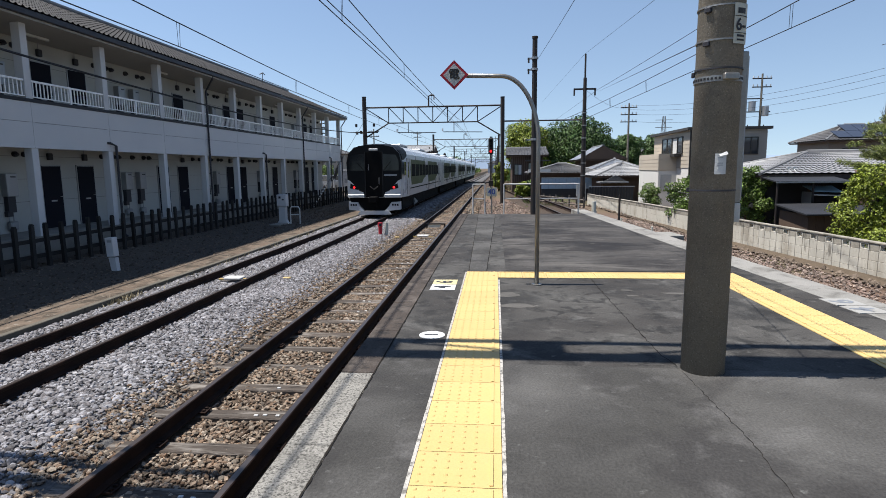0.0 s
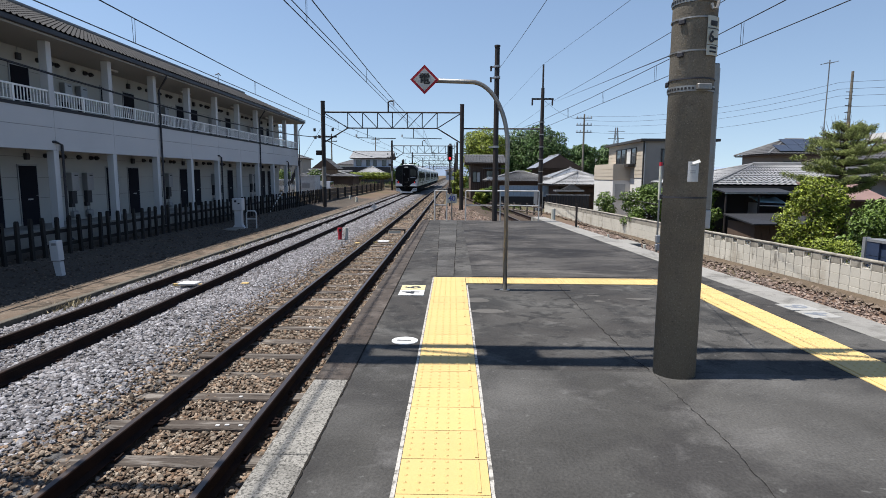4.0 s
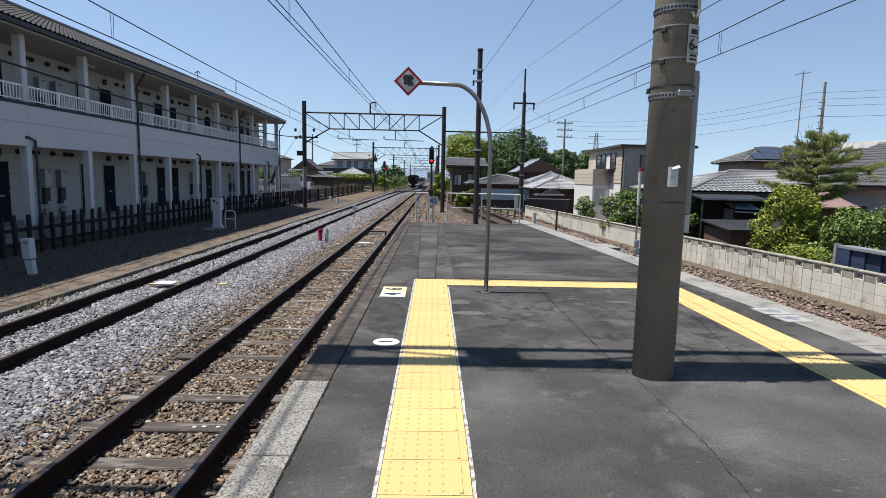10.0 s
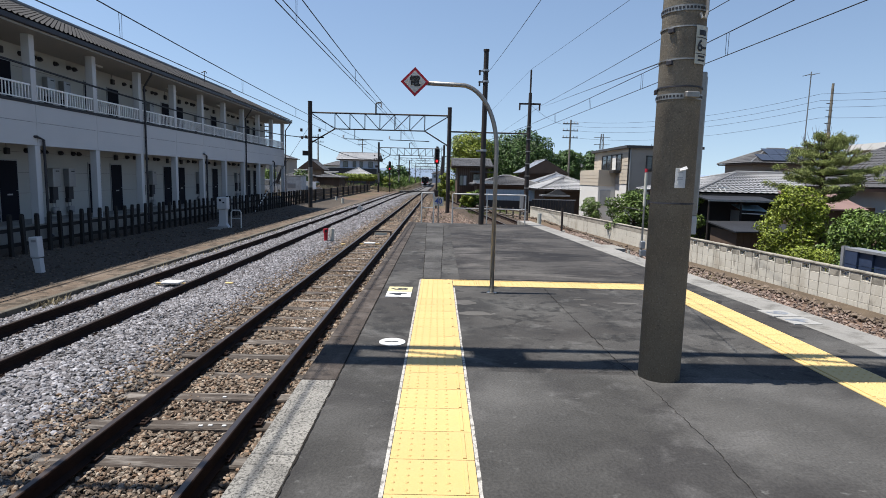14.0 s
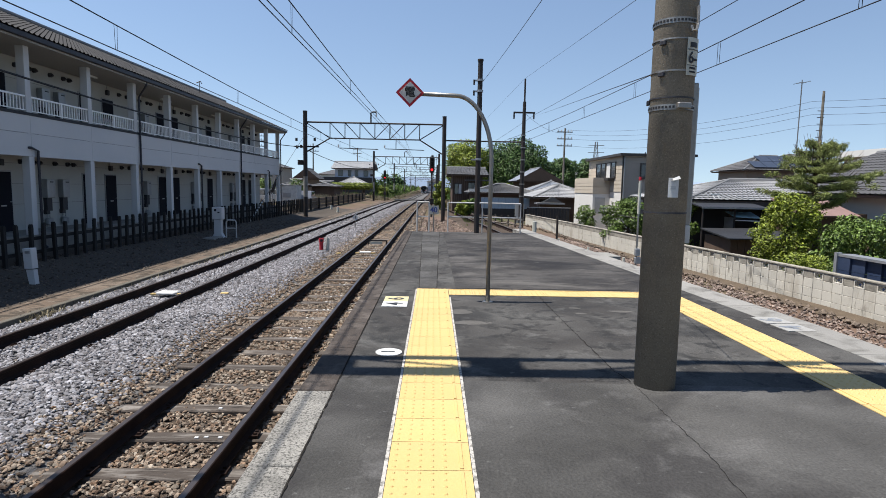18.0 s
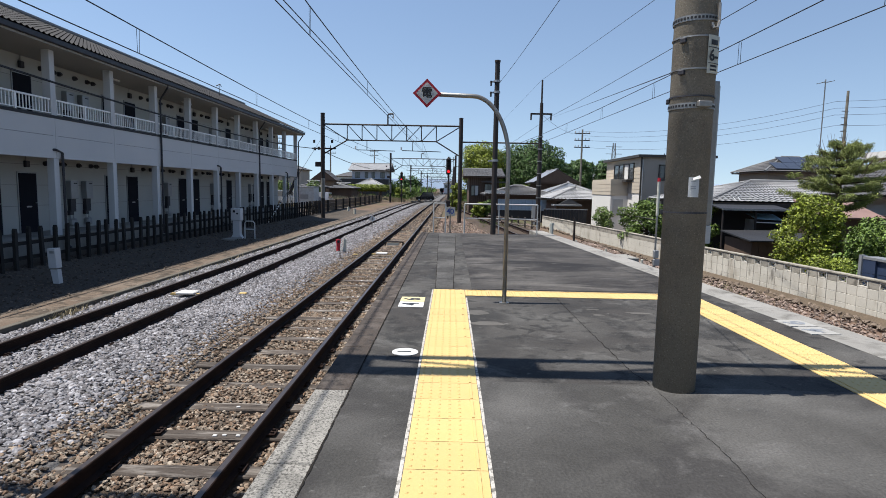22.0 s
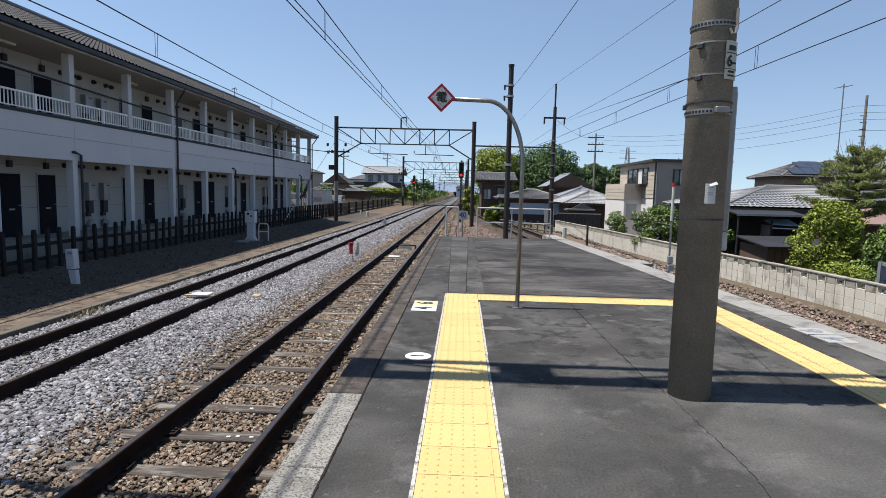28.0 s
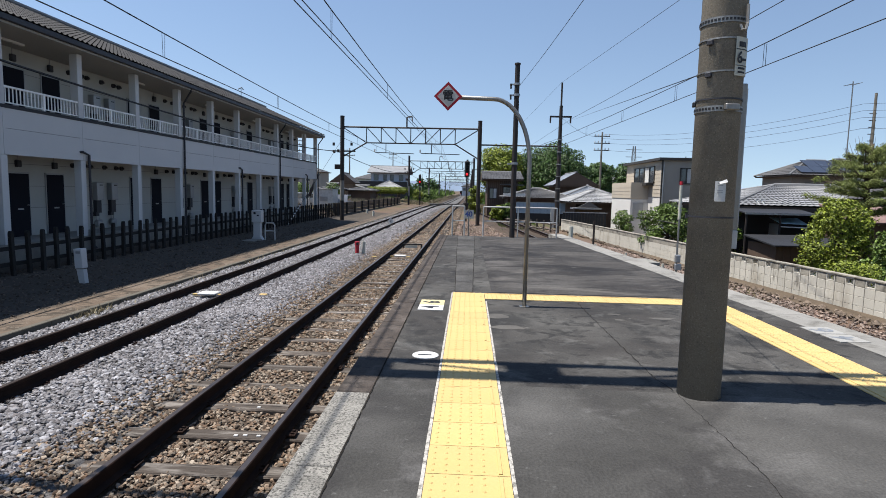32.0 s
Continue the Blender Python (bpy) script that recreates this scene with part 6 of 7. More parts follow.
# woods far behind the houses
tree("broadleaf_tree", "bright green rounded broadleaf tree behind old houses", (4.6, 83, -1.5), 9.4, 3.3, 16, 18200, 0.151, "leaf_bright", 21, low=0.35, trunk_r=0.3)
for k, (x, y, h, sp_) in enumerate(((9.6, 86, 9.0, 4.0), (12.6, 84, 10.0, 4.2), (16.2, 90, 7.8, 3.0), (7.0, 92, 8.6, 3.6), (21.5, 96, 8.4, 2.4))):
    tree("broadleaf_tree", "dark green broadleaf tree in a grove behind houses", (x, y, -1.5), h, sp_, 16, 18200, 0.157, "leaf_dark", 30 + k, low=0.25, trunk_r=0.3)
tree("broadleaf_tree", "distant dark evergreen behind flat roofs", (26.5, 100, -1.5), 8.6, 2.6, 12, 9100, 0.162, "leaf_dark", 41, low=0.25, trunk_r=0.25)
tree("broadleaf_tree", "distant dark evergreen behind flat roofs", (30.5, 104, -1.5), 7.6, 2.8, 12, 9100, 0.162, "leaf_mid", 42, low=0.25, trunk_r=0.25)
tree("shrub", "yellow-green garden shrub before an old house", (2.5, 51.4, -1.4), 1.6, 0.6, 9, 4680, 0.07, "leaf_bright", 43, low=0.1)
tree("shrub", "green garden shrub before an old house", (3.3, 51.8, -1.4), 1.9, 0.6, 9, 4680, 0.07, "leaf_mid", 44, low=0.1)
tree("shrub", "yellow-green bush between tiled roofs", (7.4, 62, -1.4), 3.4, 1.3, 9, 4680, 0.081, "leaf_bright", 45, low=0.3)
tree("shrub", "bright bush behind the red signal", (0.6, 66, -1.3), 3.6, 0.9, 9, 5200, 0.081, "leaf_bright", 46, low=0.1)
hd = thing("hedge", "long clipped bright green hedge beyond the tracks", "hedge", at=(-14.6, 92, -0.8))
leaves([(x, 0, 2.0, 0.7, 0.9, 0.5) for x in np.arange(-5.0, 4.6, 0.7)], 16000, 0.09, "leaf_bright", "foliage", hd, 50)
for x in np.arange(-5.0, 4.6, 1.2):
    part("stem", Shape().tube([(x, 0, -0.3), (x, 0, 1.6)], 0.07, 5), "bark", hd)
for k, (x, y) in enumerate(((-16.5, 58), (-14.6, 62), (-19.5, 66))):
    tree("shrub", "green shrub beside parked cars", (x, y, -0.6), 2.4, 1.2, 8, 3900, 0.07, "leaf_mid", 60 + k, low=0.1)
for k in range(14):
    x = -42 + k * 8 + random.uniform(-3, 3)
    if -16 < x < 8:
        continue
    tree("broadleaf_tree", "far dark tree on the horizon", (x, 330 + random.uniform(-50, 80), -1.5), random.uniform(7, 11), random.uniform(4, 6), 8, 900, 0.6, "leaf_dark", 80 + k, low=0.15, trunk_r=0.4)
# dry grass on the bank beyond the fence
rg = np.random.default_rng(7)
ng = 20000
gx_ = rg.uniform(-18.5, -11.2, ng)
gy_ = rg.uniform(50, 95, ng)
gh = rg.uniform(0.3, 0.95, ng) * (0.6 + 0.4 * np.sin(gx_ * 2 + gy_))
ln = rg.normal(size=(ng, 2)) * 0.14
gz = np.array([line_to(GROUND, x) - 0.03 for x in gx_])
v = np.stack([np.stack([gx_ - 0.045, gy_, gz], -1), np.stack([gx_ + 0.045, gy_ + 0.02, gz], -1), np.stack([gx_ + ln[:, 0], gy_ + ln[:, 1], gz + gh], -1)], 1).reshape(-1, 3)
f = np.arange(ng * 3).reshape(-1, 3)
tagged(new("dry_grass", raw_mesh("dry_grass", v, f, "grass")), "dry yellow grass and weeds on the bank", "grass", "", "stuff")
# tall weeds and low scrub round the level crossing and along the far line
def scrub(count, x0, x1, y0, y1, tall, wide, material, name, label):
    x = rg.uniform(x0, x1, count)
    y = rg.uniform(y0, y1, count)
    clump = 0.5 + 0.5 * np.sin(x * 1.7 + y * 0.6) * np.sin(y * 0.37 + x * 0.5)
    x, y, clump = (q_[clump > 0.3] for q_ in (x, y, clump))
    up = tall * rg.uniform(0.4, 1.1, len(x)) * clump
    lean = rg.normal(size=(len(x), 2)) * tall * 0.25
    z = np.array([line_to(GROUND, q_) - 0.03 for q_ in x])
    v = np.stack([np.stack([x - wide, y, z], -1), np.stack([x + wide, y + 0.03, z], -1), np.stack([x + lean[:, 0], y + lean[:, 1], z + up], -1)], 1).reshape(-1, 3)
    tagged(new(name, raw_mesh(name, v, np.arange(len(x) * 3).reshape(-1, 3), material)), label, "grass", "", "stuff")


scrub(9000, -70, -10, 190, 420, 3.4, 0.4, "leaf_mid", "scrub", "far green scrub along the line")
scrub(7000, 3.5, 60, 190, 420, 3.4, 0.4, "leaf_dark", "scrub", "far dark green scrub along the line")
scrub(4000, 2.2, 5.6, 38, 52, 0.4, 0.02, "leaf_mid", "weeds", "green weeds along the rail fence")
scrub(5000, -8.6, -7.1, 116, 300, 0.7, 0.08, "grass", "dry_grass", "dry grass on the slope beside the far line")
scrub(9000, -16, -8.0, 96, 109, 0.6, 0.06, "grass", "dry_grass", "dry grass before the level crossing")
scrub(16000, -22, -8.2, 115.5, 190, 1.1, 0.1, "leaf_mid", "scrub", "green scrub beyond the level crossing")
scrub(9000, -24, -8.2, 115.5, 190, 0.9, 0.08, "grass", "dry_grass", "dry grass beyond the level crossing")
scrub(9000, -0.3, 9, 115.5, 190, 1.1, 0.1, "leaf_mid", "scrub", "green scrub beside the far line")
scrub(5000, 0.5, 4, 62, 108, 0.6, 0.06, "grass", "dry_grass", "dry grass beside the far line")
for k, (x, y, h_, s_) in enumerate(((-10.6, 118, 2.2, 1.2), (-9.2, 124, 1.7, 1.0), (-12.8, 121, 2.8, 1.5), (-10.0, 140, 2.4, 1.4), (-15.5, 128, 3.2, 1.7))):
    tree("shrub", "yellow-green bush beyond the level crossing", (x, y, line_to(GROUND, x)), h_, s_, 8, 2600, 0.12, "leaf_bright" if k % 2 == 0 else "leaf_mid", 140 + k, low=0.1)
ng = 900
gx_, gy_ = rg.normal(-7.15, 0.12, ng), np.concatenate([rg.normal(11.0, 0.25, 160), rg.uniform(12, 60, 740)])
gh = rg.uniform(0.03, 0.14, ng)
ln = rg.normal(size=(ng, 2)) * 0.07
gz = np.full(ng, -1.2)
v = np.stack([np.stack([gx_ - 0.012, gy_, gz], -1), np.stack([gx_ + 0.012, gy_ + 0.01, gz], -1), np.stack([gx_ + ln[:, 0], gy_ + ln[:, 1], gz + gh], -1)], 1).reshape(-1, 3)
tagged(new("weeds", raw_mesh("weeds", v, np.arange(ng * 3).reshape(-1, 3), "grass")), "tufts of yellow-green weeds along the kerb", "weeds", "", "stuff")


# ---- houses ----
def window(parent, x0, x1, z0, z1, y, sign=-1, axis="y", curtain=True, label="window with a dark frame"):
    """A window on the face y (axis 'y', facing sign) or on the face x (axis 'x'); x0..x1 runs along the face."""
    def bx4(s, a0, a1, d0, d1, c0, c1):
        lo, hi = min(y + sign * d0, y + sign * d1), max(y + sign * d0, y + sign * d1)
        return s.box(a0, lo, c0, a1, hi, c1) if axis == "y" else s.box(lo, a0, c0, hi, a1, c1)
    f = Shape()
    for a0, a1, c0, c1 in ((x0, x1, z0, z0 + 0.06), (x0, x1, z1 - 0.06, z1), (x0, x0 + 0.06, z0, z1), (x1 - 0.06, x1, z0, z1), ((x0 + x1) / 2 - 0.03, (x0 + x1) / 2 + 0.03, z0, z1)):
        bx4(f, a0, a1, -0.02, 0.06, c0, c1)
    w = part("window", f, "frame_dark", parent, label)
    mid = (x0 + x1) / 2
    part("pane", bx4(Shape(), x0 + 0.05, mid - 0.02, 0.004, 0.02, z0 + 0.05, z1 - 0.05), "glass", w)
    part("pane", bx4(Shape(), mid + 0.02, x1 - 0.05, 0.004, 0.02, z0 + 0.05, z1 - 0.05), "curtain" if curtain else "glass", w)
    return w


def tiled_slope(a, b, c, d, pitch=0.27, rows=10, wave=0.02, lift=0.03):
    """A roof slope with waved, stepped courses. a, b: the eave's ends; d, c: the ridge's ends above a and b."""
    a, b, c, d = (Vector(p) for p in (a, b, c, d))
    s = Shape()
    n = max(3, int((b - a).length / pitch * 3))
    up = (b - a).cross(d - a).normalized()
    if up.z < 0:
        up.negate()
    for r in range(rows):
        o = len(s.v)
        for f_, l_ in ((r / rows, lift), ((r + 1) / rows + 0.005, 0.0)):
            p, q = a.lerp(d, f_), b.lerp(c, f_)
            s.v += [tuple(p.lerp(q, j / n) + up * (l_ + wave * math.cos(j * 2 * math.pi / 3))) for j in range(n + 1)]
        s.f += [(o + j, o + j + 1, o + n + 1 + j + 1, o + n + 1 + j) for j in range(n)]
        if r:
            s.f += [(o - n - 1 + j, o - n + j, o + j + 1, o + j) for j in range(n)]
    s.k = [0] * len(s.f)
    return s


def hip_roof(parent, x0, y0, x1, y1, ze, zr, over, mat_, hip=True, along="x", rows=9, pitch=0.3):
    """A hipped or gabled tiled roof over a plan, its ridge along x or y."""
    x0, y0, x1, y1 = x0 - over, y0 - over, x1 + over, y1 + over
    A, B_, C, D = (x0, y0, ze), (x1, y0, ze), (x1, y1, ze), (x0, y1, ze)
    if along == "x":
        ym, hh = (y0 + y1) / 2, ((y1 - y0) / 2 if hip else 0)
        R0, R1 = (x0 + hh, ym, zr), (x1 - hh, ym, zr)
        faces = [(A, B_, R1, R0), (C, D, R0, R1)]
        ends = [(D, A, R0, R0), (B_, C, R1, R1)]
    else:
        xm, hh = (x0 + x1) / 2, ((x1 - x0) / 2 if hip else 0)
        R0, R1 = (xm, y0 + hh, zr), (xm, y1 - hh, zr)
        faces = [(D, A, R0, R1), (B_, C, R1, R0)]
        ends = [(A, B_, R0, R0), (C, D, R1, R1)]
    for q in faces + (ends if hip else []):
        part("roof", tiled_slope(*q, pitch=pitch, rows=rows), mat_, parent)
    if not hip:
        for p_, q_, r_, _ in ends:
            part("gable", Shape().add([p_, q_, r_], [(0, 1, 2)]), "wood_dark", parent)
    part("ridge", Shape().tube([R0, R1], 0.12, 8), "ridge", parent)
    if hip:
        for p_, r_ in ((A, R0), (D, R0 if along == "x" else R1), (B_, R1 if along == "x" else R0), (C, R1)):
            part("hip_ridge", Shape().tube([p_, r_], 0.08, 6), "ridge", parent)
    part("eave_board", Shape().box(x0 + 0.06, y0 + 0.06, ze - 0.14, x1 - 0.06, y1 - 0.06, ze - 0.04), "wood_dark", parent)


def siding(parent, x0, y0, x1, y1, z0, z1, mat_, pitch=0.24):
    part("wall", Shape().box(x0, y0, z0, x1, y1, z1), mat_, parent)
    z = z0 + pitch
    while z < z1:
        part("siding_board", Shape().box(x0 - 0.014, y0 - 0.014, z - pitch + 0.028, x1 + 0.014, y1 + 0.014, z), mat_, parent)
        z += pitch


# two-storey house with horizontal siding
ha = thing("house", "beige two-storey house with horizontal siding and flat roof", "house")
siding(ha, 12.0, 37.06, 16.4, 45.0, 1.2, 3.5, "siding_beige")
siding(ha, 12.06, 37.0, 16.44, 37.06, -0.2, 3.5, "siding_grey", 0.2)
part("wall", Shape().box(12.02, 37.02, -1.6, 16.38, 44.98, 1.2), "plaster", ha)
part("roof", Shape().box(11.75, 36.75, 3.5, 16.65, 45.3, 3.66), "frame_dark", ha)
part("corner_trim", Shape().box(11.97, 36.96, -0.2, 12.06, 37.05, 3.5), "frame_dark", ha)
siding(ha, 10.85, 39.5, 12.0, 44.6, 1.05, 2.15, "siding_beige")
part("wall", Shape().box(10.87, 39.52, -1.6, 12.0, 44.58, 1.05), "plaster", ha, "white plastered ground floor")
window(ha, 38.3, 40.4, 2.1, 3.2, 11.98, -1, "x")
window(ha, 40.5, 42.8, 2.1, 3.2, 11.98, -1, "x", curtain=False)
part("window_box", Shape().box(11.55, 38.6, 1.95, 12.0, 42.8, 2.12), "frame_dark", ha)
part("wall_panel", Shape().box(11.97, 38.7, 1.2, 12.0, 42.7, 1.9), "siding_grey", ha)
window(ha, 13.1, 13.9, 2.05, 3.05, 36.98, -1)
window(ha, 15.1, 15.95, 2.0, 3.05, 36.98, -1, curtain=False)
part("shutter", Shape().box(11.0, 39.46, -0.3, 11.7, 39.52, 0.8), "metal_grey", ha)
part("downpipe", bar((12.08, 36.93, 3.4), (12.08, 36.93, -1.5), 0.04), "metal_grey", ha)
for k in range(4):
    part("roof_rail", bar((14.5 + k, 40, 3.56), (14.5 + k, 40, 3.95), 0.03), "steel_dark", ha)

# low house with a silver hipped roof and sheds before it
hb = thing("house", "low old house with a silver-grey hipped tile roof", "house")
part("wall", Shape().box(11.2, 25.0, -1.6, 20.0, 31.0, 1.0), "tin_dark", hb)
hip_roof(hb, 11.2, 25.0, 20.0, 31.0, 1.0, 1.9, 0.5, "tile_roof_light", rows=12, pitch=0.26)
part("fascia", Shape().box(10.75, 24.45, 0.72, 17.4, 24.52, 0.92), "frame_dark", hb)
part("post", bar((12.6, 24.5, -1.5), (12.6, 24.5, 0.8), 0.05), "wood_dark", hb)
part("roof_bracket", Shape().tube([(11.9, 24.9, 1.25), (12.0, 24.7, 1.05)], 0.02, 5).tube([(12.1, 24.9, 1.25), (12.2, 24.7, 1.05)], 0.02, 5).box(11.85, 24.8, 1.2, 12.25, 24.85, 1.24), "insulator", hb)
part("lean_to_roof", Shape().box(0, 0, 0, 2.7, 1.3, 0.05, m=pose(10.8, 23.3, 0.68, 7, 0, 0)), "tin_dark", hb)
part("lean_to_edge", Shape().box(10.8, 23.27, 0.66, 13.5, 23.3, 0.72), "metal_grey", hb)
for x in (10.9, 12.2):
    part("lean_to_post", bar((x, 23.4, -1.5), (x, 23.4, 0.68), 0.04), "steel_dark", hb)
shed = thing("shed", "dark timber shed with a tin roof behind the wall", "shed", at=(11.95, 21.8, -1.5))
part("wall", Shape().box(-1.1, -0.8, 0, 1.3, 1.2, 1.15), "wood_dark", shed)
for k in range(9):
    part("board", Shape().box(-1.1 + k * 0.265, -0.825, 0, -1.1 + k * 0.265 + 0.25, -0.8, 1.15), "wood_dark", shed)
part("roof", Shape().add([(-1.3, -1.1, 1.18), (1.5, -1.1, 1.2), (1.5, 1.2, 1.42), (-1.3, 1.2, 1.4), (-1.3, -1.1, 1.13), (1.5, -1.1, 1.15), (1.5, 1.2, 1.37), (-1.3, 1.2, 1.35)], [(0, 1, 2, 3), (4, 5, 6, 7), (0, 1, 5, 4), (1, 2, 6, 5), (2, 3, 7, 6), (3, 0, 4, 7)]), "tin_dark", shed)
cv = thing("awning", "pale blue sheet awning against the old house", "awning", at=(12.75, 23.8, 0.25))
part("sheet", Shape().add([(-0.5, -0.3, 0.1), (0.6, -0.3, 0.05), (0.6, 0.5, 0.27), (-0.5, 0.5, 0.28), (-0.5, -0.3, 0.08), (0.6, -0.3, 0.03), (0.6, 0.5, 0.25), (-0.5, 0.5, 0.26)], [(0, 1, 2, 3), (7, 6, 5, 4), (0, 4, 5, 1), (1, 5, 6, 2), (2, 6, 7, 3), (3, 7, 4, 0)]), "tin_cyan", cv)
part("front_bar", bar((-0.5, -0.32, -0.05), (0.6, -0.32, -0.08), 0.02), "rail_white", cv)
for x in (-0.48, 0.58):
    part("leg", bar((x, -0.28, -1.75), (x, -0.28, 0.05), 0.025), "metal_grey", cv)
part("side_wall", Shape().box(-0.5, -0.25, -1.75, -0.47, 0.5, 0.05), "metal_grey", cv)

# house with solar panels, further back
hc = thing("house", "two-storey house with solar panels on a dark roof", "house", at=(3.6, 0, 0.55))
part("wall", Shape().box(21.5, 46.5, -2.2, 27.5, 51, 2.6), "plaster_tan", hc)
part("wall", Shape().box(25.5, 45.6, -2.2, 31.0, 47.5, 2.4), "plaster", hc)
hip_roof(hc, 21.5, 46.5, 27.5, 51, 2.6, 3.85, 0.5, "tile_roof", along="x", hip=True)
for j, (x0, n_) in enumerate(((22.0, 5), (23.1, 3))):
    for i in range(n_):
        part("solar_panel", Shape().box(x0 + i * 1.02, 0, 0, x0 + i * 1.02 + 0.98, 1.25, 0.05, m=pose(0, 46.2 + j * 1.18, 2.78 + j * 0.535, 24.4, 0, 0)), "solar", hc)
window(hc, 22.5, 23.6, 0.9, 2.0, 46.5)
window(hc, 26.8, 28.2, 1.2, 2.1, 45.6)
hd_ = thing("house", "white-roofed two-storey building behind garden trees", "house")
part("wall", Shape().box(27.0, 33.0, -1.6, 40, 38, 3.7), "siding_beige", hd_)
part("roof", Shape().box(26.6, 32.6, 3.7, 40.4, 38.4, 4.1), "plaster", hd_)
window(hd_, 28.2, 29.8, 1.8, 3.1, 33.0)
he = thing("house", "dark grey tiled house beside garden shrubs", "house")
part("wall", Shape().box(17.0, 19.5, -1.6, 27, 28, 1.4), "plaster", he)
hip_roof(he, 17.0, 19.5, 27, 28, 1.35, 3.4, 0.8, "tile_roof", along="y", hip=False, rows=14, pitch=0.26)
hf = thing("shed", "shed with a faded red sheet roof", "shed", at=(15.2, 22.4, -1.5))
part("wall", Shape().box(-1.2, -0.6, 0, 1.2, 1.4, 2.1), "wood_dark", hf)
part("roof", Shape().box(-1.5, -1.0, 0, 0.7, 1.2, 0.06, m=pose(0, 0, 2.25, 16, 0, 0)), "tin_red", hf)
pn = thing("garden_screen", "dark navy panelled garden screen behind the wall", "screen", at=(9.9, 13.7, -1.5))
for i in range(6):
    for j in range(3):
        part("panel", Shape().box(0 + i * 0.05, i * -0.42, 0.35 + j * 0.33, 0.06 + i * 0.05, i * -0.42 + 0.41, 0.35 + j * 0.33 + 0.32), "navy", pn)
part("end_post", Shape().box(-0.04, 0.4, 0, 0.09, 0.5, 1.42), "metal_grey", pn)
part("top_rail", Shape().box(-0.01, -2.1, 1.33, 0.36, 0.42, 1.39), "metal_grey", pn)
part("base", Shape().box(0.0, -2.1, 0, 0.3, 0.42, 0.36), "concrete", pn)

# old timber house and its neighbours beyond the platform
hg_ = thing("house", "old brown timber house with grey tiled gable roof", "house")
part("wall", Shape().box(1.9, 60, -1.5, 5.0, 67, 2.65), "wood_dark", hg_)
for k in range(16):   # upright battens on the boards
    part("batten", Shape().box(1.92 + k * 0.2, 59.97, -1.4, 1.96 + k * 0.2, 60.0, 2.6), "timber_pale", hg_)
hip_roof(hg_, 1.9, 60, 5.0, 67, 2.62, 3.45, 0.6, "tile_roof", along="x", hip=False, rows=8)
part("lower_roof", Shape().box(3.2, 59.2, 2.0, 5.6, 60.0, 2.1), "tile_roof", hg_)
window(hg_, 3.5, 4.8, 0.9, 1.85, 59.96)
window(hg_, 2.1, 2.9, 0.6, 1.7, 59.96)
hh_ = thing("house", "low house with dark tiled roof behind a blue sheet fence", "house")
part("wall", Shape().box(3.6, 54, -1.5, 9.5, 59, 0.9), "wood_dark", hh_)
hip_roof(hh_, 3.6, 54, 9.5, 59, 0.85, 1.7, 0.5, "tile_roof", rows=8)
part("light_gable", Shape().box(3.2, 53.8, 0.9, 5.2, 54.0, 1.2), "plaster", hh_)
hi_ = thing("house", "house with blue-grey tiled roofs in two tiers", "house")
part("wall", Shape().box(9.6, 64, -1.5, 13.6, 70, 2.2), "wood_dark", hi_)
hip_roof(hi_, 9.6, 64, 13.6, 70, 2.15, 3.6, 0.6, "tile_roof_blue", hip=False, along="y", rows=9)
part("wall", Shape().box(10.2, 58, -1.5, 14.0, 62, 1.2), "wood_dark", hi_)
hip_roof(hi_, 10.2, 58, 14.0, 62, 1.15, 2.15, 0.6, "tile_roof_blue", along="x", rows=9)
hj_ = thing("house", "low house with pale tiled roof and a small porch", "house")
part("wall", Shape().box(8.6, 47, -1.5, 12.5, 53, 0.7), "wood_dark", hj_)
hip_roof(hj_, 8.6, 47, 12.5, 53, 0.65, 1.65, 0.6, "tile_roof_light", along="y", rows=9)
part("porch_gable", Shape().prism([(8.7, 0.25), (10.3, 0.25), (9.5, 0.7)], 46.2, 47.0), "tile_roof", hj_)
part("porch_roof", Shape().box(8.2, 45.8, 0.1, 10.4, 47.2, 0.22, m=pose(0, 0, 0.0, 0, 0, 0)), "tile_roof_light", hj_)
part("porch_post", bar((8.4, 46.0, -1.5), (8.4, 46.0, 0.1), 0.06), "wood_dark", hj_)
sf = thing("sheet_fence", "pale blue corrugated sheet fence before old houses", "fence")
for k in range(14):
    x = 4.1 + k * 0.3
    part("sheet", Shape().box(x, 50.0, -0.45, x + 0.29, 50.03, 0.45).box(x + 0.1, 49.97, -0.45, x + 0.19, 50.0, 0.45), "tin_blue", sf)
part("top_bar", Shape().box(4.1, 49.96, 0.45, 8.35, 50.04, 0.5), "metal_grey", sf)
part("dark_base", Shape().box(4.1, 50.0, -1.6, 8.3, 50.03, -0.45), "tin_dark", sf)
lg = thing("screen_fence", "dark slatted gate and screen beside the wall's end", "fence")
part("white_panel", Shape().box(6.2, 44.0, -1.5, 6.9, 44.05, 0.15), "plaster", lg)
for k in range(16):
    part("slat", Shape().box(6.95 + k * 0.2, 43.0, -1.45, 7.13 + k * 0.2, 43.04, -0.1), "tin_dark", lg)
part("top_bar", Shape().box(6.95, 42.97, -0.1, 10.2, 43.05, -0.04), "metal_grey", lg)
wf = thing("fence", "low grey wooden rail fence beside the side track", "fence")
for k in range(9):
    part("post", Shape().box(3.0 + k * 0.35, 41 - k * 0.9 + 4, -1.5, 3.1 + k * 0.35, 41.1 - k * 0.9 + 4, -0.55), "sleeper", wf)
for z in (-1.1, -0.75):
    part("rail", bar((3.0, 45.0, z), (5.9, 37.8, z), 0.05), "sleeper", wf)

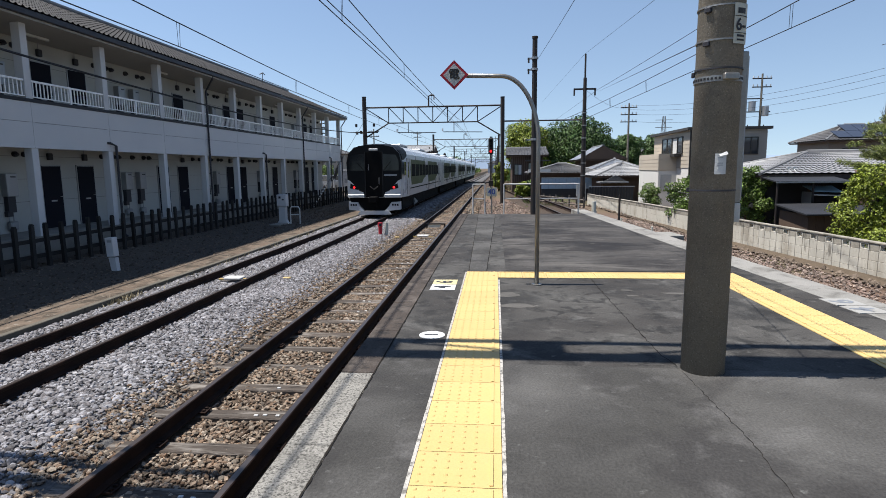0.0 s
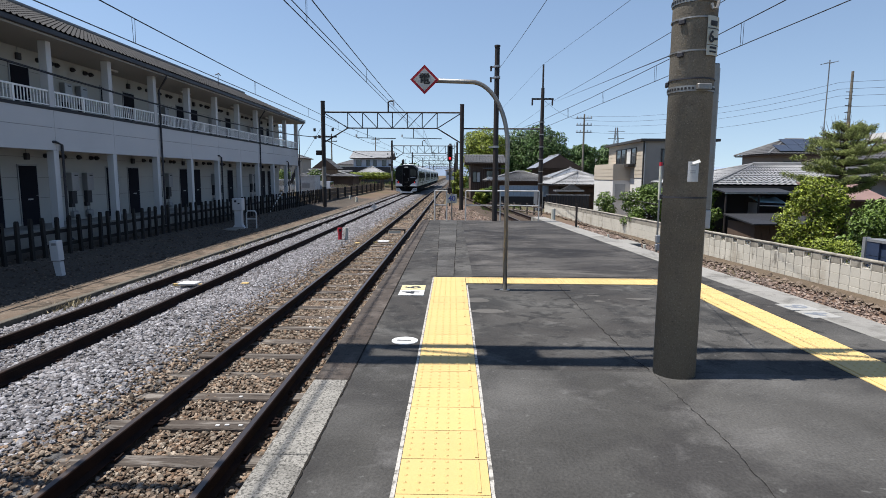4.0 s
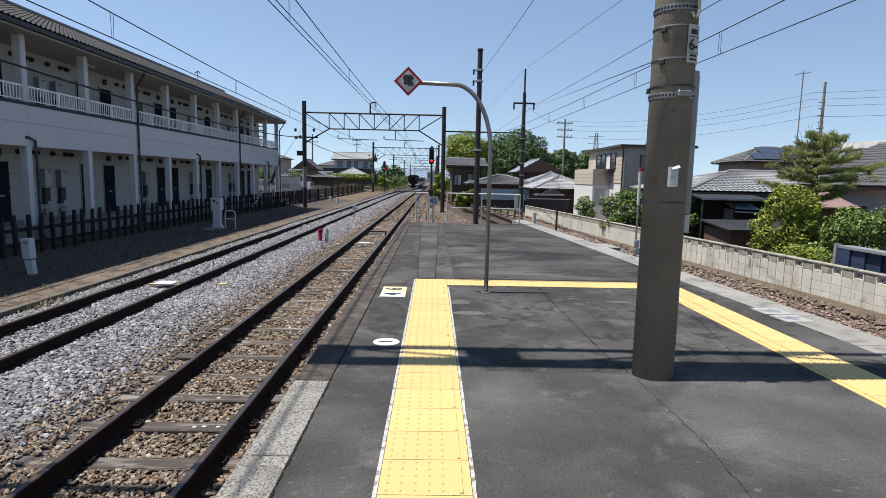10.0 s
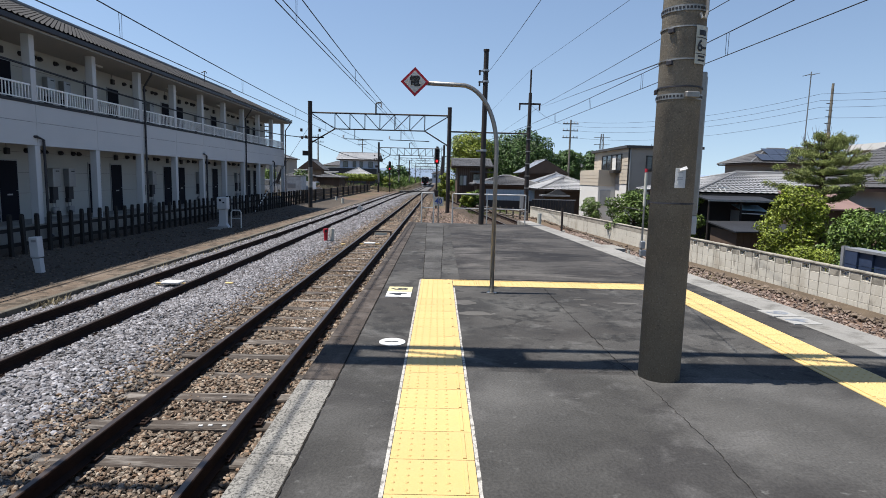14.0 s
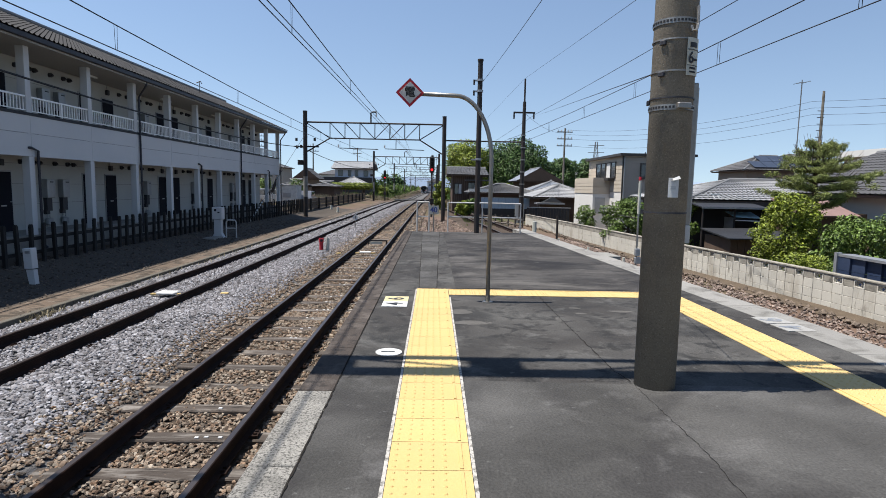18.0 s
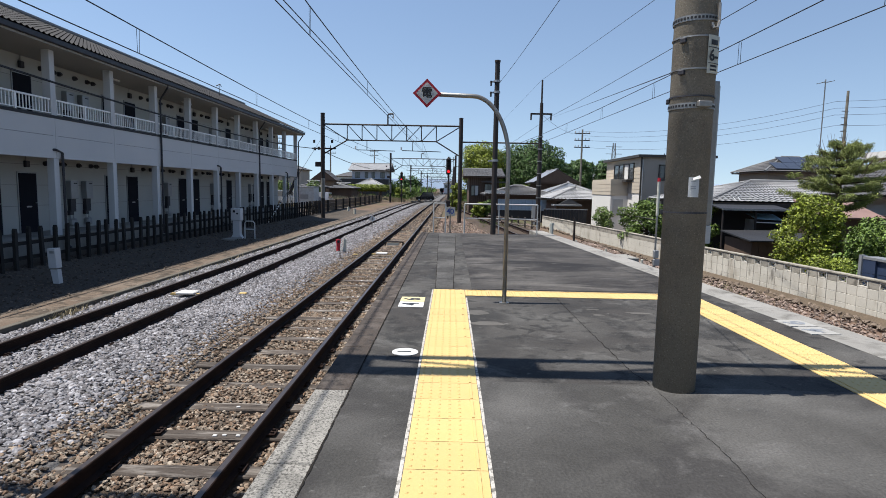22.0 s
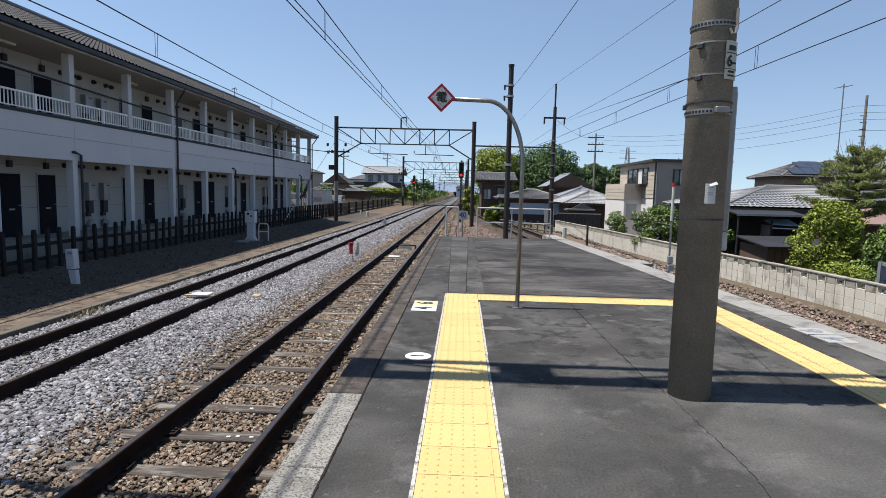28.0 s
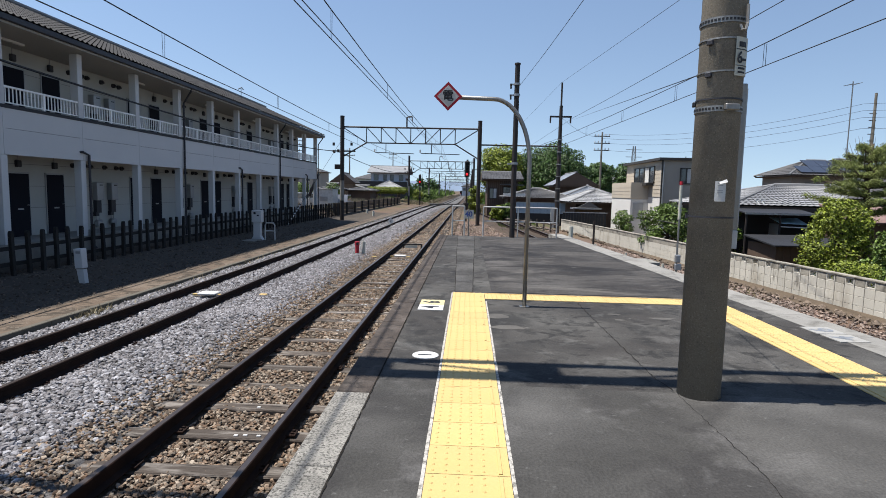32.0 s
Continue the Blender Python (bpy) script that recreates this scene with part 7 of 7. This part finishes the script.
# beyond the tracks, behind the picket fence
hk = thing("house", "white two-storey house with a low grey roof", "house")
part("wall", Shape().box(-20.2, 118, -0.8, -13.0, 126, 4.7), "siding_pale", hk)
part("lower_wall", Shape().box(-22.2, 116.5, -0.8, -12.6, 118, 2.9), "tin_dark", hk)
hip_roof(hk, -20.2, 118, -13.0, 126, 4.7, 6.2, 0.7, "tile_roof_light", hip=False, rows=8, pitch=0.5)
for x0, x1 in ((-19.6, -18.6), (-17.6, -16.9), (-16.2, -15.5), (-14.4, -13.5)):
    window(hk, x0, x1, 3.1, 4.3, 118, curtain=False)
gz_ = thing("pavilion", "small garden pavilion with a pale pyramid roof", "pavilion", at=(-13.9, 100, -1.25))
hip_roof(gz_, -1.9, -1.9, 1.9, 1.9, 2.9, 4.05, 0.4, "tile_roof_light", along="x", rows=5)
for x in (-1.7, 1.7):
    for y in (-1.7, 1.7):
        part("post", bar((x, y, 0), (x, y, 2.85), 0.1), "wood_dark", gz_)
hl = thing("house", "small brown house with a dark gable roof", "house")
part("wall", Shape().box(-20.1, 84, -0.8, -17.0, 88, 2.2), "fence_wood", hl)
hip_roof(hl, -20.1, 84, -17.0, 88, 2.15, 3.6, 0.35, "tile_roof", along="y", hip=False, rows=7, pitch=0.4)
hm = thing("house", "low house with a dark blue tiled roof", "house")
part("wall", Shape().box(-19.2, 74, -0.8, -16.9, 78, 1.2), "wood_dark", hm)
hip_roof(hm, -19.2, 74, -16.9, 78, 1.2, 1.95, 0.4, "tile_roof", along="x", rows=7, pitch=0.4)
hn = thing("house", "low grey sheds with dark roofs beside the bank", "house")
part("wall", Shape().box(-16.4, 78, -0.8, -13.4, 83, 1.1), "wood_dark", hn)
hip_roof(hn, -16.4, 78, -13.4, 83, 1.1, 1.8, 0.4, "tile_roof", along="x", rows=6, pitch=0.4)
ct = thing("storage_container", "white storage hut beside parked cars", "storage hut", at=(-12.85, 51.5, -0.75))
part("body", Shape().box(-0.9, -0.9, 0, 0.9, 1.0, 1.95, 0.04), "white_paint", ct)
part("panel", Shape().box(-0.3, -0.93, 0.9, 0.4, -0.9, 1.3), "metal_grey", ct)
part("roof", Shape().box(-0.95, -0.96, 1.95, 0.95, 1.06, 2.0), "white_paint", ct)
sfn = thing("sleeper_fence", "weathered brown fence of old sleepers along the bank", "fence")
for k in range(12):
    y = 46.5 + k * 3.6
    part("post", Shape().box(-10.7, y, -1.4, -10.56, y + 0.2, 0.12), "fence_old", sfn)
    for z in (-1.0, -0.67, -0.34, -0.04):
        part("board", Shape().box(-10.8, y, z - 0.14, -10.7, y + 3.58, z + 0.13), "fence_wood", sfn)
st = thing("crossing_sign", "dark slanted board on a grey post beside parked cars", "sign", at=(-13.6, 49.0, -0.8))
part("post", bar((0, 0, 0), (0, 0, 2.4), 0.06), "metal_grey", st)
part("board", Shape().box(-0.12, -0.06, 0.2, 0.12, 0.0, 2.2, m=pose(-0.1, 0, 1.2, 0, 22, 0)), "black_paint", st)
gy = thing("guy_wire", "striped guard on a guy wire of the portal post", "guy wire", at=(-10.73, 33.69, -1.05))
GUY = Vector((1.13, 9.91, 6.04))
part("wire", Shape().tube([GUY * -0.02, GUY], 0.012, 5), "wire", gy)
gd = part("guard", Shape().tube([GUY * 0.0, GUY * 0.22], 0.05, 8), "white_paint", gy, "pale plastic guard tube with dark stripes")
for k in range(9):
    part("stripe", Shape().tube([GUY * (0.012 + k * 0.024), GUY * (0.023 + k * 0.024)], 0.054, 8), "black_paint", gd)
part("anchor", Shape().box(-0.12, -0.12, -0.1, 0.12, 0.12, 0.04, 0.01), "concrete", gy)


def car(label, at, turn, paint, length=3.6, height=1.5):
    c = thing("car", label, "car", at=at, turn=turn)
    L = length / 2
    prof = [(-L, 0.3), (L, 0.3), (L, 0.75), (L - 0.15, 0.85), (-L + 0.05, 0.95), (-L, 0.8)]
    s = Shape().prism(prof, -0.72, 0.72)
    part("body", s, paint, c)
    cab = [(-L + 0.12, 0.93), (L - 0.75, 0.86), (L - 1.35, height), (-L + 0.35, height)]
    part("cabin", Shape().prism(cab, -0.62, 0.62), paint, c)
    win = [(-L + 0.3, 0.98), (L - 0.98, 0.92), (L - 1.42, height - 0.1), (-L + 0.48, height - 0.1)]
    for y in (-0.63, 0.62):
        part("side_window", Shape().prism(win, y, y + 0.012), "glass", c)
    part("windscreen", Shape().add([(L - 0.8, -0.55, 0.95), (L - 0.8, 0.55, 0.95), (L - 1.3, 0.5, height - 0.06), (L - 1.3, -0.5, height - 0.06)], [(0, 1, 2, 3)]), "glass", c)
    for x in (-L + 0.6, L - 0.6):
        for y in (-0.72, 0.6):
            w = part("wheel", Shape().tube([(0, 0, 0), (0, 0.12, 0)], 0.29, 14), "rubber", c, at=(x, y, 0.29))
            part("rim", Shape().tube([(0, -0.005, 0), (0, 0.125, 0)], 0.17, 10), "metal_grey", w)
    for y in (-0.5, 0.35):
        part("headlight", Shape().box(L - 0.02, y, 0.62, L + 0.015, y + 0.2, 0.76), "insulator", c)
    return c


car("parked white car beside the storage hut", (-15.4, 51.5, -0.62), 80, "car_white")
car("parked white car at the end of the apartment block", (-14.4, 56.0, -0.62), 20, "car_white", 4.2, 1.45)
car("parked silver car behind the storage hut", (-11.9, 54.5, -0.75), 95, "car_silver", 4.2, 1.45)
crossing = Shape().slab([(-60, 110.5), (-60, 114.5), (-10, 114.5), (-10, 110.5)], -1.2, -1.02).slab([(-7.5, 110.5), (-7.5, 114.5), (2, 114.5), (2, 110.5)], -1.45, -1.262).slab([(6, 110.5), (6, 114.5), (60, 114.5), (60, 110.5)], -1.2, -1.02)
for xa, za, xb, zb in ((-10, -1.02, -7.5, -1.262), (2, -1.262, 6, -1.02)):   # ramps down to the rails
    crossing.add([(x, y, z) for x, z0 in ((xa, za), (xb, zb)) for y in (110.5, 114.5) for z in (z0, z0 - 0.2)], [(0, 2, 6, 4), (1, 5, 7, 3), (0, 4, 5, 1), (2, 3, 7, 6)])
solid("road", crossing, "asphalt", "grey asphalt road over the level crossing", "road", kind="structure")
black_car = car("black box-shaped car crossing the line", (30, 112.2, -1.02), 180, "car_black", 3.5, 1.75)

# ---- utility poles, masts and far structures ----
def utility_pole(x, y, h, label, arms=2, z0=-1.5):
    g = thing("utility_pole", label, "utility pole", "utility poles", at=(x, y, z0))
    part("shaft", Shape().tube([(0, 0, 0), (0, 0, h)], 0.15, 8, 0.09), "pole_concrete", g)
    for k in range(arms):
        a = part("crossarm", Shape().box(-0.9, -0.05, h - 0.5 - k * 0.8, 0.9, 0.05, h - 0.4 - k * 0.8), "steel_dark", g)
        for x_ in (-0.8, -0.4, 0.4, 0.8):
            part("insulator", bar((x_, 0, h - 0.4 - k * 0.8), (x_, 0, h - 0.2 - k * 0.8), 0.05), "insulator", a)
    return g


utility_pole(15.15, 68, 9.9, "concrete utility pole behind tiled roofs", 3)
up_ = utility_pole(29.85, 45, 10.7, "concrete utility pole behind garden trees", 0)
for k in range(7):
    part("step_peg", bar((-0.35, 0, 6.2 + k * 0.5), (0.15, 0, 6.2 + k * 0.5), 0.03), "steel_dark", up_)
tpole = utility_pole(25.85, 60, 11.6, "concrete utility pole with transformers behind a flat-roofed house", 2)
for dx, z in ((-0.8, 8.1), (0.45, 7.6)):
    part("transformer", Shape().tube([(dx, 0, z), (dx, 0, z + 0.9)], 0.32, 12), "metal_grey", tpole)
part("bracket", Shape().box(-1.4, -0.06, 9.2, 0.2, 0.06, 9.3).box(-1.4, -0.06, 7.95, 0.9, 0.06, 8.05).box(-1.4, -0.05, 8.0, -1.33, 0.05, 9.3), "steel_dark", tpole)
utility_pole(-23.5, 78, 9.0, "far utility pole beyond the tracks", 2)
utility_pole(-27.0, 90, 10.5, "far utility pole beyond the tracks", 2)
utility_pole(-20.0, 96, 9.5, "far utility pole beyond the tracks", 2)
utility_pole(-17.0, 128, 11.0, "far utility pole beyond the tracks", 2)
an = thing("tv_antenna", "tall thin roof antenna mast", "antenna", at=(16.76, 27, 1.3))
part("pole", bar((0, 0, 0), (0, 0, 5.2), 0.025), "galv", an)
part("boom", Shape().tube([(-0.4, 0, 5.0), (0.4, 0, 5.15)], 0.015, 4).tube([(-0.2, -0.3, 5.05), (-0.2, 0.3, 5.05)], 0.012, 4).tube([(0.2, -0.3, 5.1), (0.2, 0.3, 5.1)], 0.012, 4), "galv", an)
for (za, zb, y_) in ((8.4, 9.0, 45), (7.9, 8.5, 45), (7.4, 8.0, 45), (6.6, 7.2, 45)):
    wire("power_line", [(15.15, 68, za - 0.2), (29.0, y_, za), (48, 28, zb + 1.5)], 0.011, "thin power line between utility poles", 0.9)
wire("power_line", [(6.6, 43.6, 6.9), (15.15, 68, 7.9)], 0.01, "thin power line to a utility pole", 0.5)
py = thing("pylon", "far lattice power pylon", "pylon", at=(92, 330, -1.5))
for sx in (-1, 1):
    for sy in (-1, 1):
        part("leg", bar((sx * 2.4, sy * 2.4, 0), (sx * 0.5, sy * 0.5, 30), 0.2, 4), "galv", py)
for z in (20, 24, 28):
    part("arm", bar((-4.5, 0, z), (4.5, 0, z), 0.2, 4), "galv", py)
for k in range(7):
    z0, z1 = k * 4, k * 4 + 4
    w0, w1 = 2.4 - 1.9 * z0 / 30, 2.4 - 1.9 * z1 / 30
    part("brace", bar((-w0, -w0, z0), (w1, -w1, z1), 0.12, 4), "galv", py)
    part("brace", bar((w0, -w0, z0), (-w1, -w1, z1), 0.12, 4), "galv", py)
for k, (x, y, w_, h, m_) in enumerate(((-34, 210, 16, 6.5, "plaster"), (0.5, 330, 9, 5.5, "siding_pale"), (30, 320, 20, 8, "plaster"), (14, 240, 10, 6, "siding_beige"), (34, 150, 12, 6.5, "siding_grey"), (44, 120, 10, 6, "plaster"), (-46, 150, 14, 7, "siding_grey"), (60, 90, 14, 6.5, "plaster"), (46, 70, 10, 6, "siding_beige"))):
    g = thing("house", "far pale building with a dark low roof", "house", at=(x, y, -1.5))
    part("wall", Shape().box(-w_ / 2, 0, 0, w_ / 2, 9, h), m_, g)
    hip_roof(g, -w_ / 2, 0, w_ / 2, 9, h, h + 1.8, 0.6, "tile_roof", rows=4, pitch=1.0)
    for j in range(int(w_ / 3)):
        window(g, -w_ / 2 + 0.8 + j * 3, -w_ / 2 + 2.2 + j * 3, h - 2.4, h - 1.0, 0, curtain=False)
# hills on the horizon, distance haze put into a pale glowing colour
random.seed(9)
n = 90
hv = []
for k in range(n + 1):
    a = radians(-60 + 120 * k / n)
    h = 42 + 36 * noise.noise((k * 0.13, 1.0, 0.0)) + 18 * noise.noise((k * 0.5, 4.0, 0.0))
    hv += [(2700 * math.sin(a), 2700 * math.cos(a), -5), (2700 * math.sin(a), 2700 * math.cos(a), h)]
solid("backdrop", Shape().add(hv, [(2 * k, 2 * k + 2, 2 * k + 3, 2 * k + 1) for k in range(n)]), "backdrop", "hills on the horizon with painted pale blue haze", "hills", kind="structure")


# ---- express train ----
train = thing("train", "white express train with green window patches and black cab", "train", at=(TRACK_2, 28.6, RAIL_Z))


def section(w, z0, z1, zs, n=5):
    """Half-open cross-section: straight sides up to zs, a rounded roof up to z1."""
    pts = [(w, z0), (w, zs)]
    for k in range(1, n + 1):
        a = math.pi / 2 * k / n
        pts.append((w * (1 - 0.42 * (1 - math.cos(a)) - 0.58 * (k / n) ** 3), zs + (z1 - zs) * math.sin(a)))
    return pts + [(-x, z) for x, z in reversed(pts[:-1])]


def loft(sections):
    s = Shape()
    n = len(sections[0][1])
    for y, pts in sections:
        s.v += [(x, y, z) for x, z in pts]
    for j in range(len(sections) - 1):
        s.f += [(j * n + i, j * n + (i + 1) % n, (j + 1) * n + (i + 1) % n, (j + 1) * n + i) for i in range(n)]
    s.f += [tuple(reversed(range(n))), tuple(range((len(sections) - 1) * n, len(sections) * n))]
    s.k = [0] * len(s.f)
    return s


LEN = 20.2
for c in range(5):
    y0 = c * LEN
    end = c == 0
    if end:
        secs = [(0.05, section(1.2, 0.95, 3.36, 2.5)), (0.4, section(1.34, 0.95, 3.5, 2.7)), (1.3, section(1.45, 0.95, 3.64, 2.85)), (LEN - 0.3, section(1.45, 0.95, 3.64, 2.85))]
    else:
        secs = [(y0, section(1.45, 0.95, 3.64, 2.85)), (y0 + LEN - 0.3, section(1.45, 0.95, 3.64, 2.85))]
    cb = part("car_body", loft(secs), "train_white", train, "white aluminium car body")
    part("underframe", Shape().box(-1.25, y0 + 0.9, 0.3, 1.25, y0 + LEN - 1.2, 0.95), "train_under", cb)
    part("gangway", Shape().box(-1.0, y0 + LEN - 0.32, 0.9, 1.0, y0 + LEN + 0.02, 3.3), "train_under", cb)
    for by_ in (3.2, 17.0):
        bg = part("bogie", Shape().box(-1.2, y0 + by_ - 1.6, 0.3, 1.2, y0 + by_ + 1.6, 0.75), "train_under", cb)
        for wy in (-1.05, 1.05):
            part("wheelset", Shape().tube([(-0.62, y0 + by_ + wy, 0.43), (0.62, y0 + by_ + wy, 0.43)], 0.43, 16), "rail", bg)
    for sx in (-1, 1):
        def side(a0, a1, z0, z1, d=0.008):
            lo, hi = sorted((sx * 1.44, sx * (1.45 + d)))
            return Shape().box(lo, y0 + a0, z0, hi, y0 + a1, z1)
        for a0, a1 in ((2.5, 9.6), (10.4, 17.0)):   # green patches with slanted ends round the windows
            poly = [(a0 + 0.4, 1.5), (a1 - 2.2, 1.5), (a1 - 1.4, 1.75), (a1 - 0.4, 1.85), (a1, 2.2), (a1 - 0.6, 2.86), (a0 + 0.2, 2.86), (a0, 2.3)]
            x0_, x1_ = sx * 1.445, sx * 1.456
            vs = [(x0_, y0 + a, z) for a, z in poly] + [(x1_, y0 + a, z) for a, z in poly]
            m = len(poly)
            part("green_patch", Shape().add(vs, [(i, (i + 1) % m, m + (i + 1) % m, m + i) for i in range(m)] + [tuple(range(m)), tuple(range(m, 2 * m))]), "train_green", cb)
        for k in range(9):
            part("window", side(3.0 + k * 1.62, 3.0 + k * 1.62 + 1.35, 1.95, 2.62, 0.012), "train_under", cb, "dark tinted window")
        for a0 in (1.3, 17.6):
            d_ = part("door", side(a0, a0 + 0.85, 1.05, 2.9, 0.006), "train_white", cb)
            part("door_gap", side(a0 - 0.03, a0, 1.05, 2.9, 0.009), "train_under", d_)
            part("door_gap", side(a0 + 0.85, a0 + 0.88, 1.05, 2.9, 0.009), "train_under", d_)
            part("door_window", side(a0 + 0.28, a0 + 0.58, 1.9, 2.7, 0.01), "glass", d_)
        part("stripe", side(2.4, LEN - 0.4, 1.3, 1.36, 0.005), "train_under", cb)
    if end:
        part("cab_side_window", Shape().box(1.43, 0.45, 2.05, 1.455, 1.0, 2.7), "glass", cb)
    for q_ in (5.0, 13.5):
        part("roof_unit", Shape().box(-0.75, y0 + q_ - 1.2, 3.55, 0.75, y0 + q_ + 1.2, 3.74, 0.05), "metal_grey", cb)
# the cab's end
def face(poly, y0=-0.03, y1=0.005):
    return Shape().prism(poly, y0, y1)


fc = part("cab_front", face([(-0.95, 1.05), (0.95, 1.05), (1.0, 1.45), (1.34, 1.85), (1.37, 2.7), (1.27, 3.12), (0.98, 3.42), (0.5, 3.53), (0, 3.56), (-0.5, 3.53), (-0.98, 3.42), (-1.27, 3.12), (-1.37, 2.7), (-1.34, 1.85), (-1.0, 1.45)], -0.05, 0.42), "train_black", train, "black glazed cab front")
for sx in (-1, 1):
    part("windscreen", face([(sx * 0.46, 2.28), (sx * 1.25, 2.28), (sx * 1.25, 2.75), (sx * 1.12, 3.05), (sx * 0.46, 3.1)], -0.065, -0.05), "glass_black", fc)
    part("wiper", Shape().tube([(sx * 0.5, -0.075, 2.3), (sx * 0.85, -0.075, 2.72)], 0.015, 5), "train_under", fc)
    ck_ = part("cheek", face([(sx * 1.33, 0.95), (sx * 0.55, 0.95), (sx * 0.55, 1.22), (sx * 0.75, 1.28), (sx * 1.2, 1.78), (sx * 1.34, 1.85)], -0.075, 0.2), "train_white", train, "white lower cheek")
    lp = part("lamp_housing", face([(sx * 1.22, 1.42), (sx * 0.82, 1.34), (sx * 0.9, 1.52), (sx * 1.18, 1.66)], -0.085, -0.074), "train_black", ck_)
    part("tail_light", Shape().tube([(sx * 1.0, -0.083, 1.46), (sx * 1.0, -0.1, 1.46)], 0.055, 12), "red_light", lp)
    part("bumper", Shape().box(min(sx * 1.34, sx * 0.5), -0.12, 0.95, max(sx * 1.34, sx * 0.5), 0.2, 1.12, 0.03), "train_white", train)
    sk = part("skirt", face([(sx * 1.3, 0.35), (sx * 0.5, 0.28), (sx * 0.75, 0.55), (sx * 0.85, 0.72), (sx * 1.3, 0.75)], -0.1, 0.25), "train_white", train, "white lower skirt")
    for k in range(3):
        part("vent", Shape().box(sx * 1.05 - 0.16 + k * 0.12, -0.11, 0.55, sx * 1.05 - 0.08 + k * 0.12, -0.1, 0.64), "train_under", sk)
# no real recess: a proud matte black panel carries its deep shade
gw = part("gangway_door", Shape().box(-0.42, -0.07, 0.98, 0.42, -0.05, 3.2, 0.01), "train_under", fc, "flat black panel painted as the shaded gangway recess")
part("handle_bar", Shape().tube([(0.26, -0.1, 1.6), (0.26, -0.1, 1.95)], 0.015, 6).tube([(-0.26, -0.1, 2.3), (-0.26, -0.1, 2.6)], 0.015, 6), "metal_grey", gw)
part("jumper_cable", Shape().tube([(-0.2, -0.09, 1.5), (0.0, -0.12, 1.35), (0.2, -0.09, 1.5)], 0.03, 6), "rubber", gw)
part("door_seal", Shape().box(-0.46, -0.085, 1.0, -0.42, -0.05, 3.2).box(0.42, -0.085, 1.0, 0.46, -0.05, 3.2), "rubber", fc)
part("destination_panel", Shape().box(0.52, -0.07, 2.02, 1.15, -0.062, 2.1), "metal_grey", fc)
part("roof_lamp", Shape().box(-0.22, -0.09, 3.26, 0.22, 0.0, 3.36, 0.02), "insulator", fc)
part("coupler", Shape().box(-0.2, -0.55, 0.72, 0.2, 0.2, 1.02, 0.04).box(-0.12, -0.4, 0.5, 0.12, 0.1, 0.72), "train_under", train)
part("plough", face([(-0.85, 0.12), (0.85, 0.12), (0.7, 0.3), (-0.7, 0.3)], -0.2, 0.0), "train_white", train)
part("plough_dark", face([(-1.25, 0.3), (1.25, 0.3), (1.25, 0.95), (-1.25, 0.95)], 0.05, 0.4), "train_under", train)
part("cab_roof", loft([(0.3, section(1.36, 2.78, 3.53, 2.85)), (0.6, section(1.41, 2.82, 3.6, 2.88)), (1.25, section(1.456, 3.0, 3.65, 3.02))]), "train_black", train, "black roof over the cab")


def motions():
    walk(train, [(t, pose(TRACK_2 + line_to(BEND, y + 10), y, RAIL_Z + line_to(FALL, y + 10))) for t, y in ((0, 28.6), (3, 61.5), (6, 95), (9, 133), (12, 181), (15, 235), (18, 290), (21, 335), (24, 365), (32, 420))])
    # the car drives over the level crossing from the houses to the far side
    walk(black_car, [(t, pose(x, 112.2, z, 0, 0, 180)) for t, x, z in ((0, 42, -1.02), (7, 40.5, -1.02), (18.6, 6, -1.02), (19.9, 2, -1.262), (21, -1.7, -1.262), (23, -8.0, -1.2), (25, -14.4, -1.02), (32, -37, -1.02))])


motions()
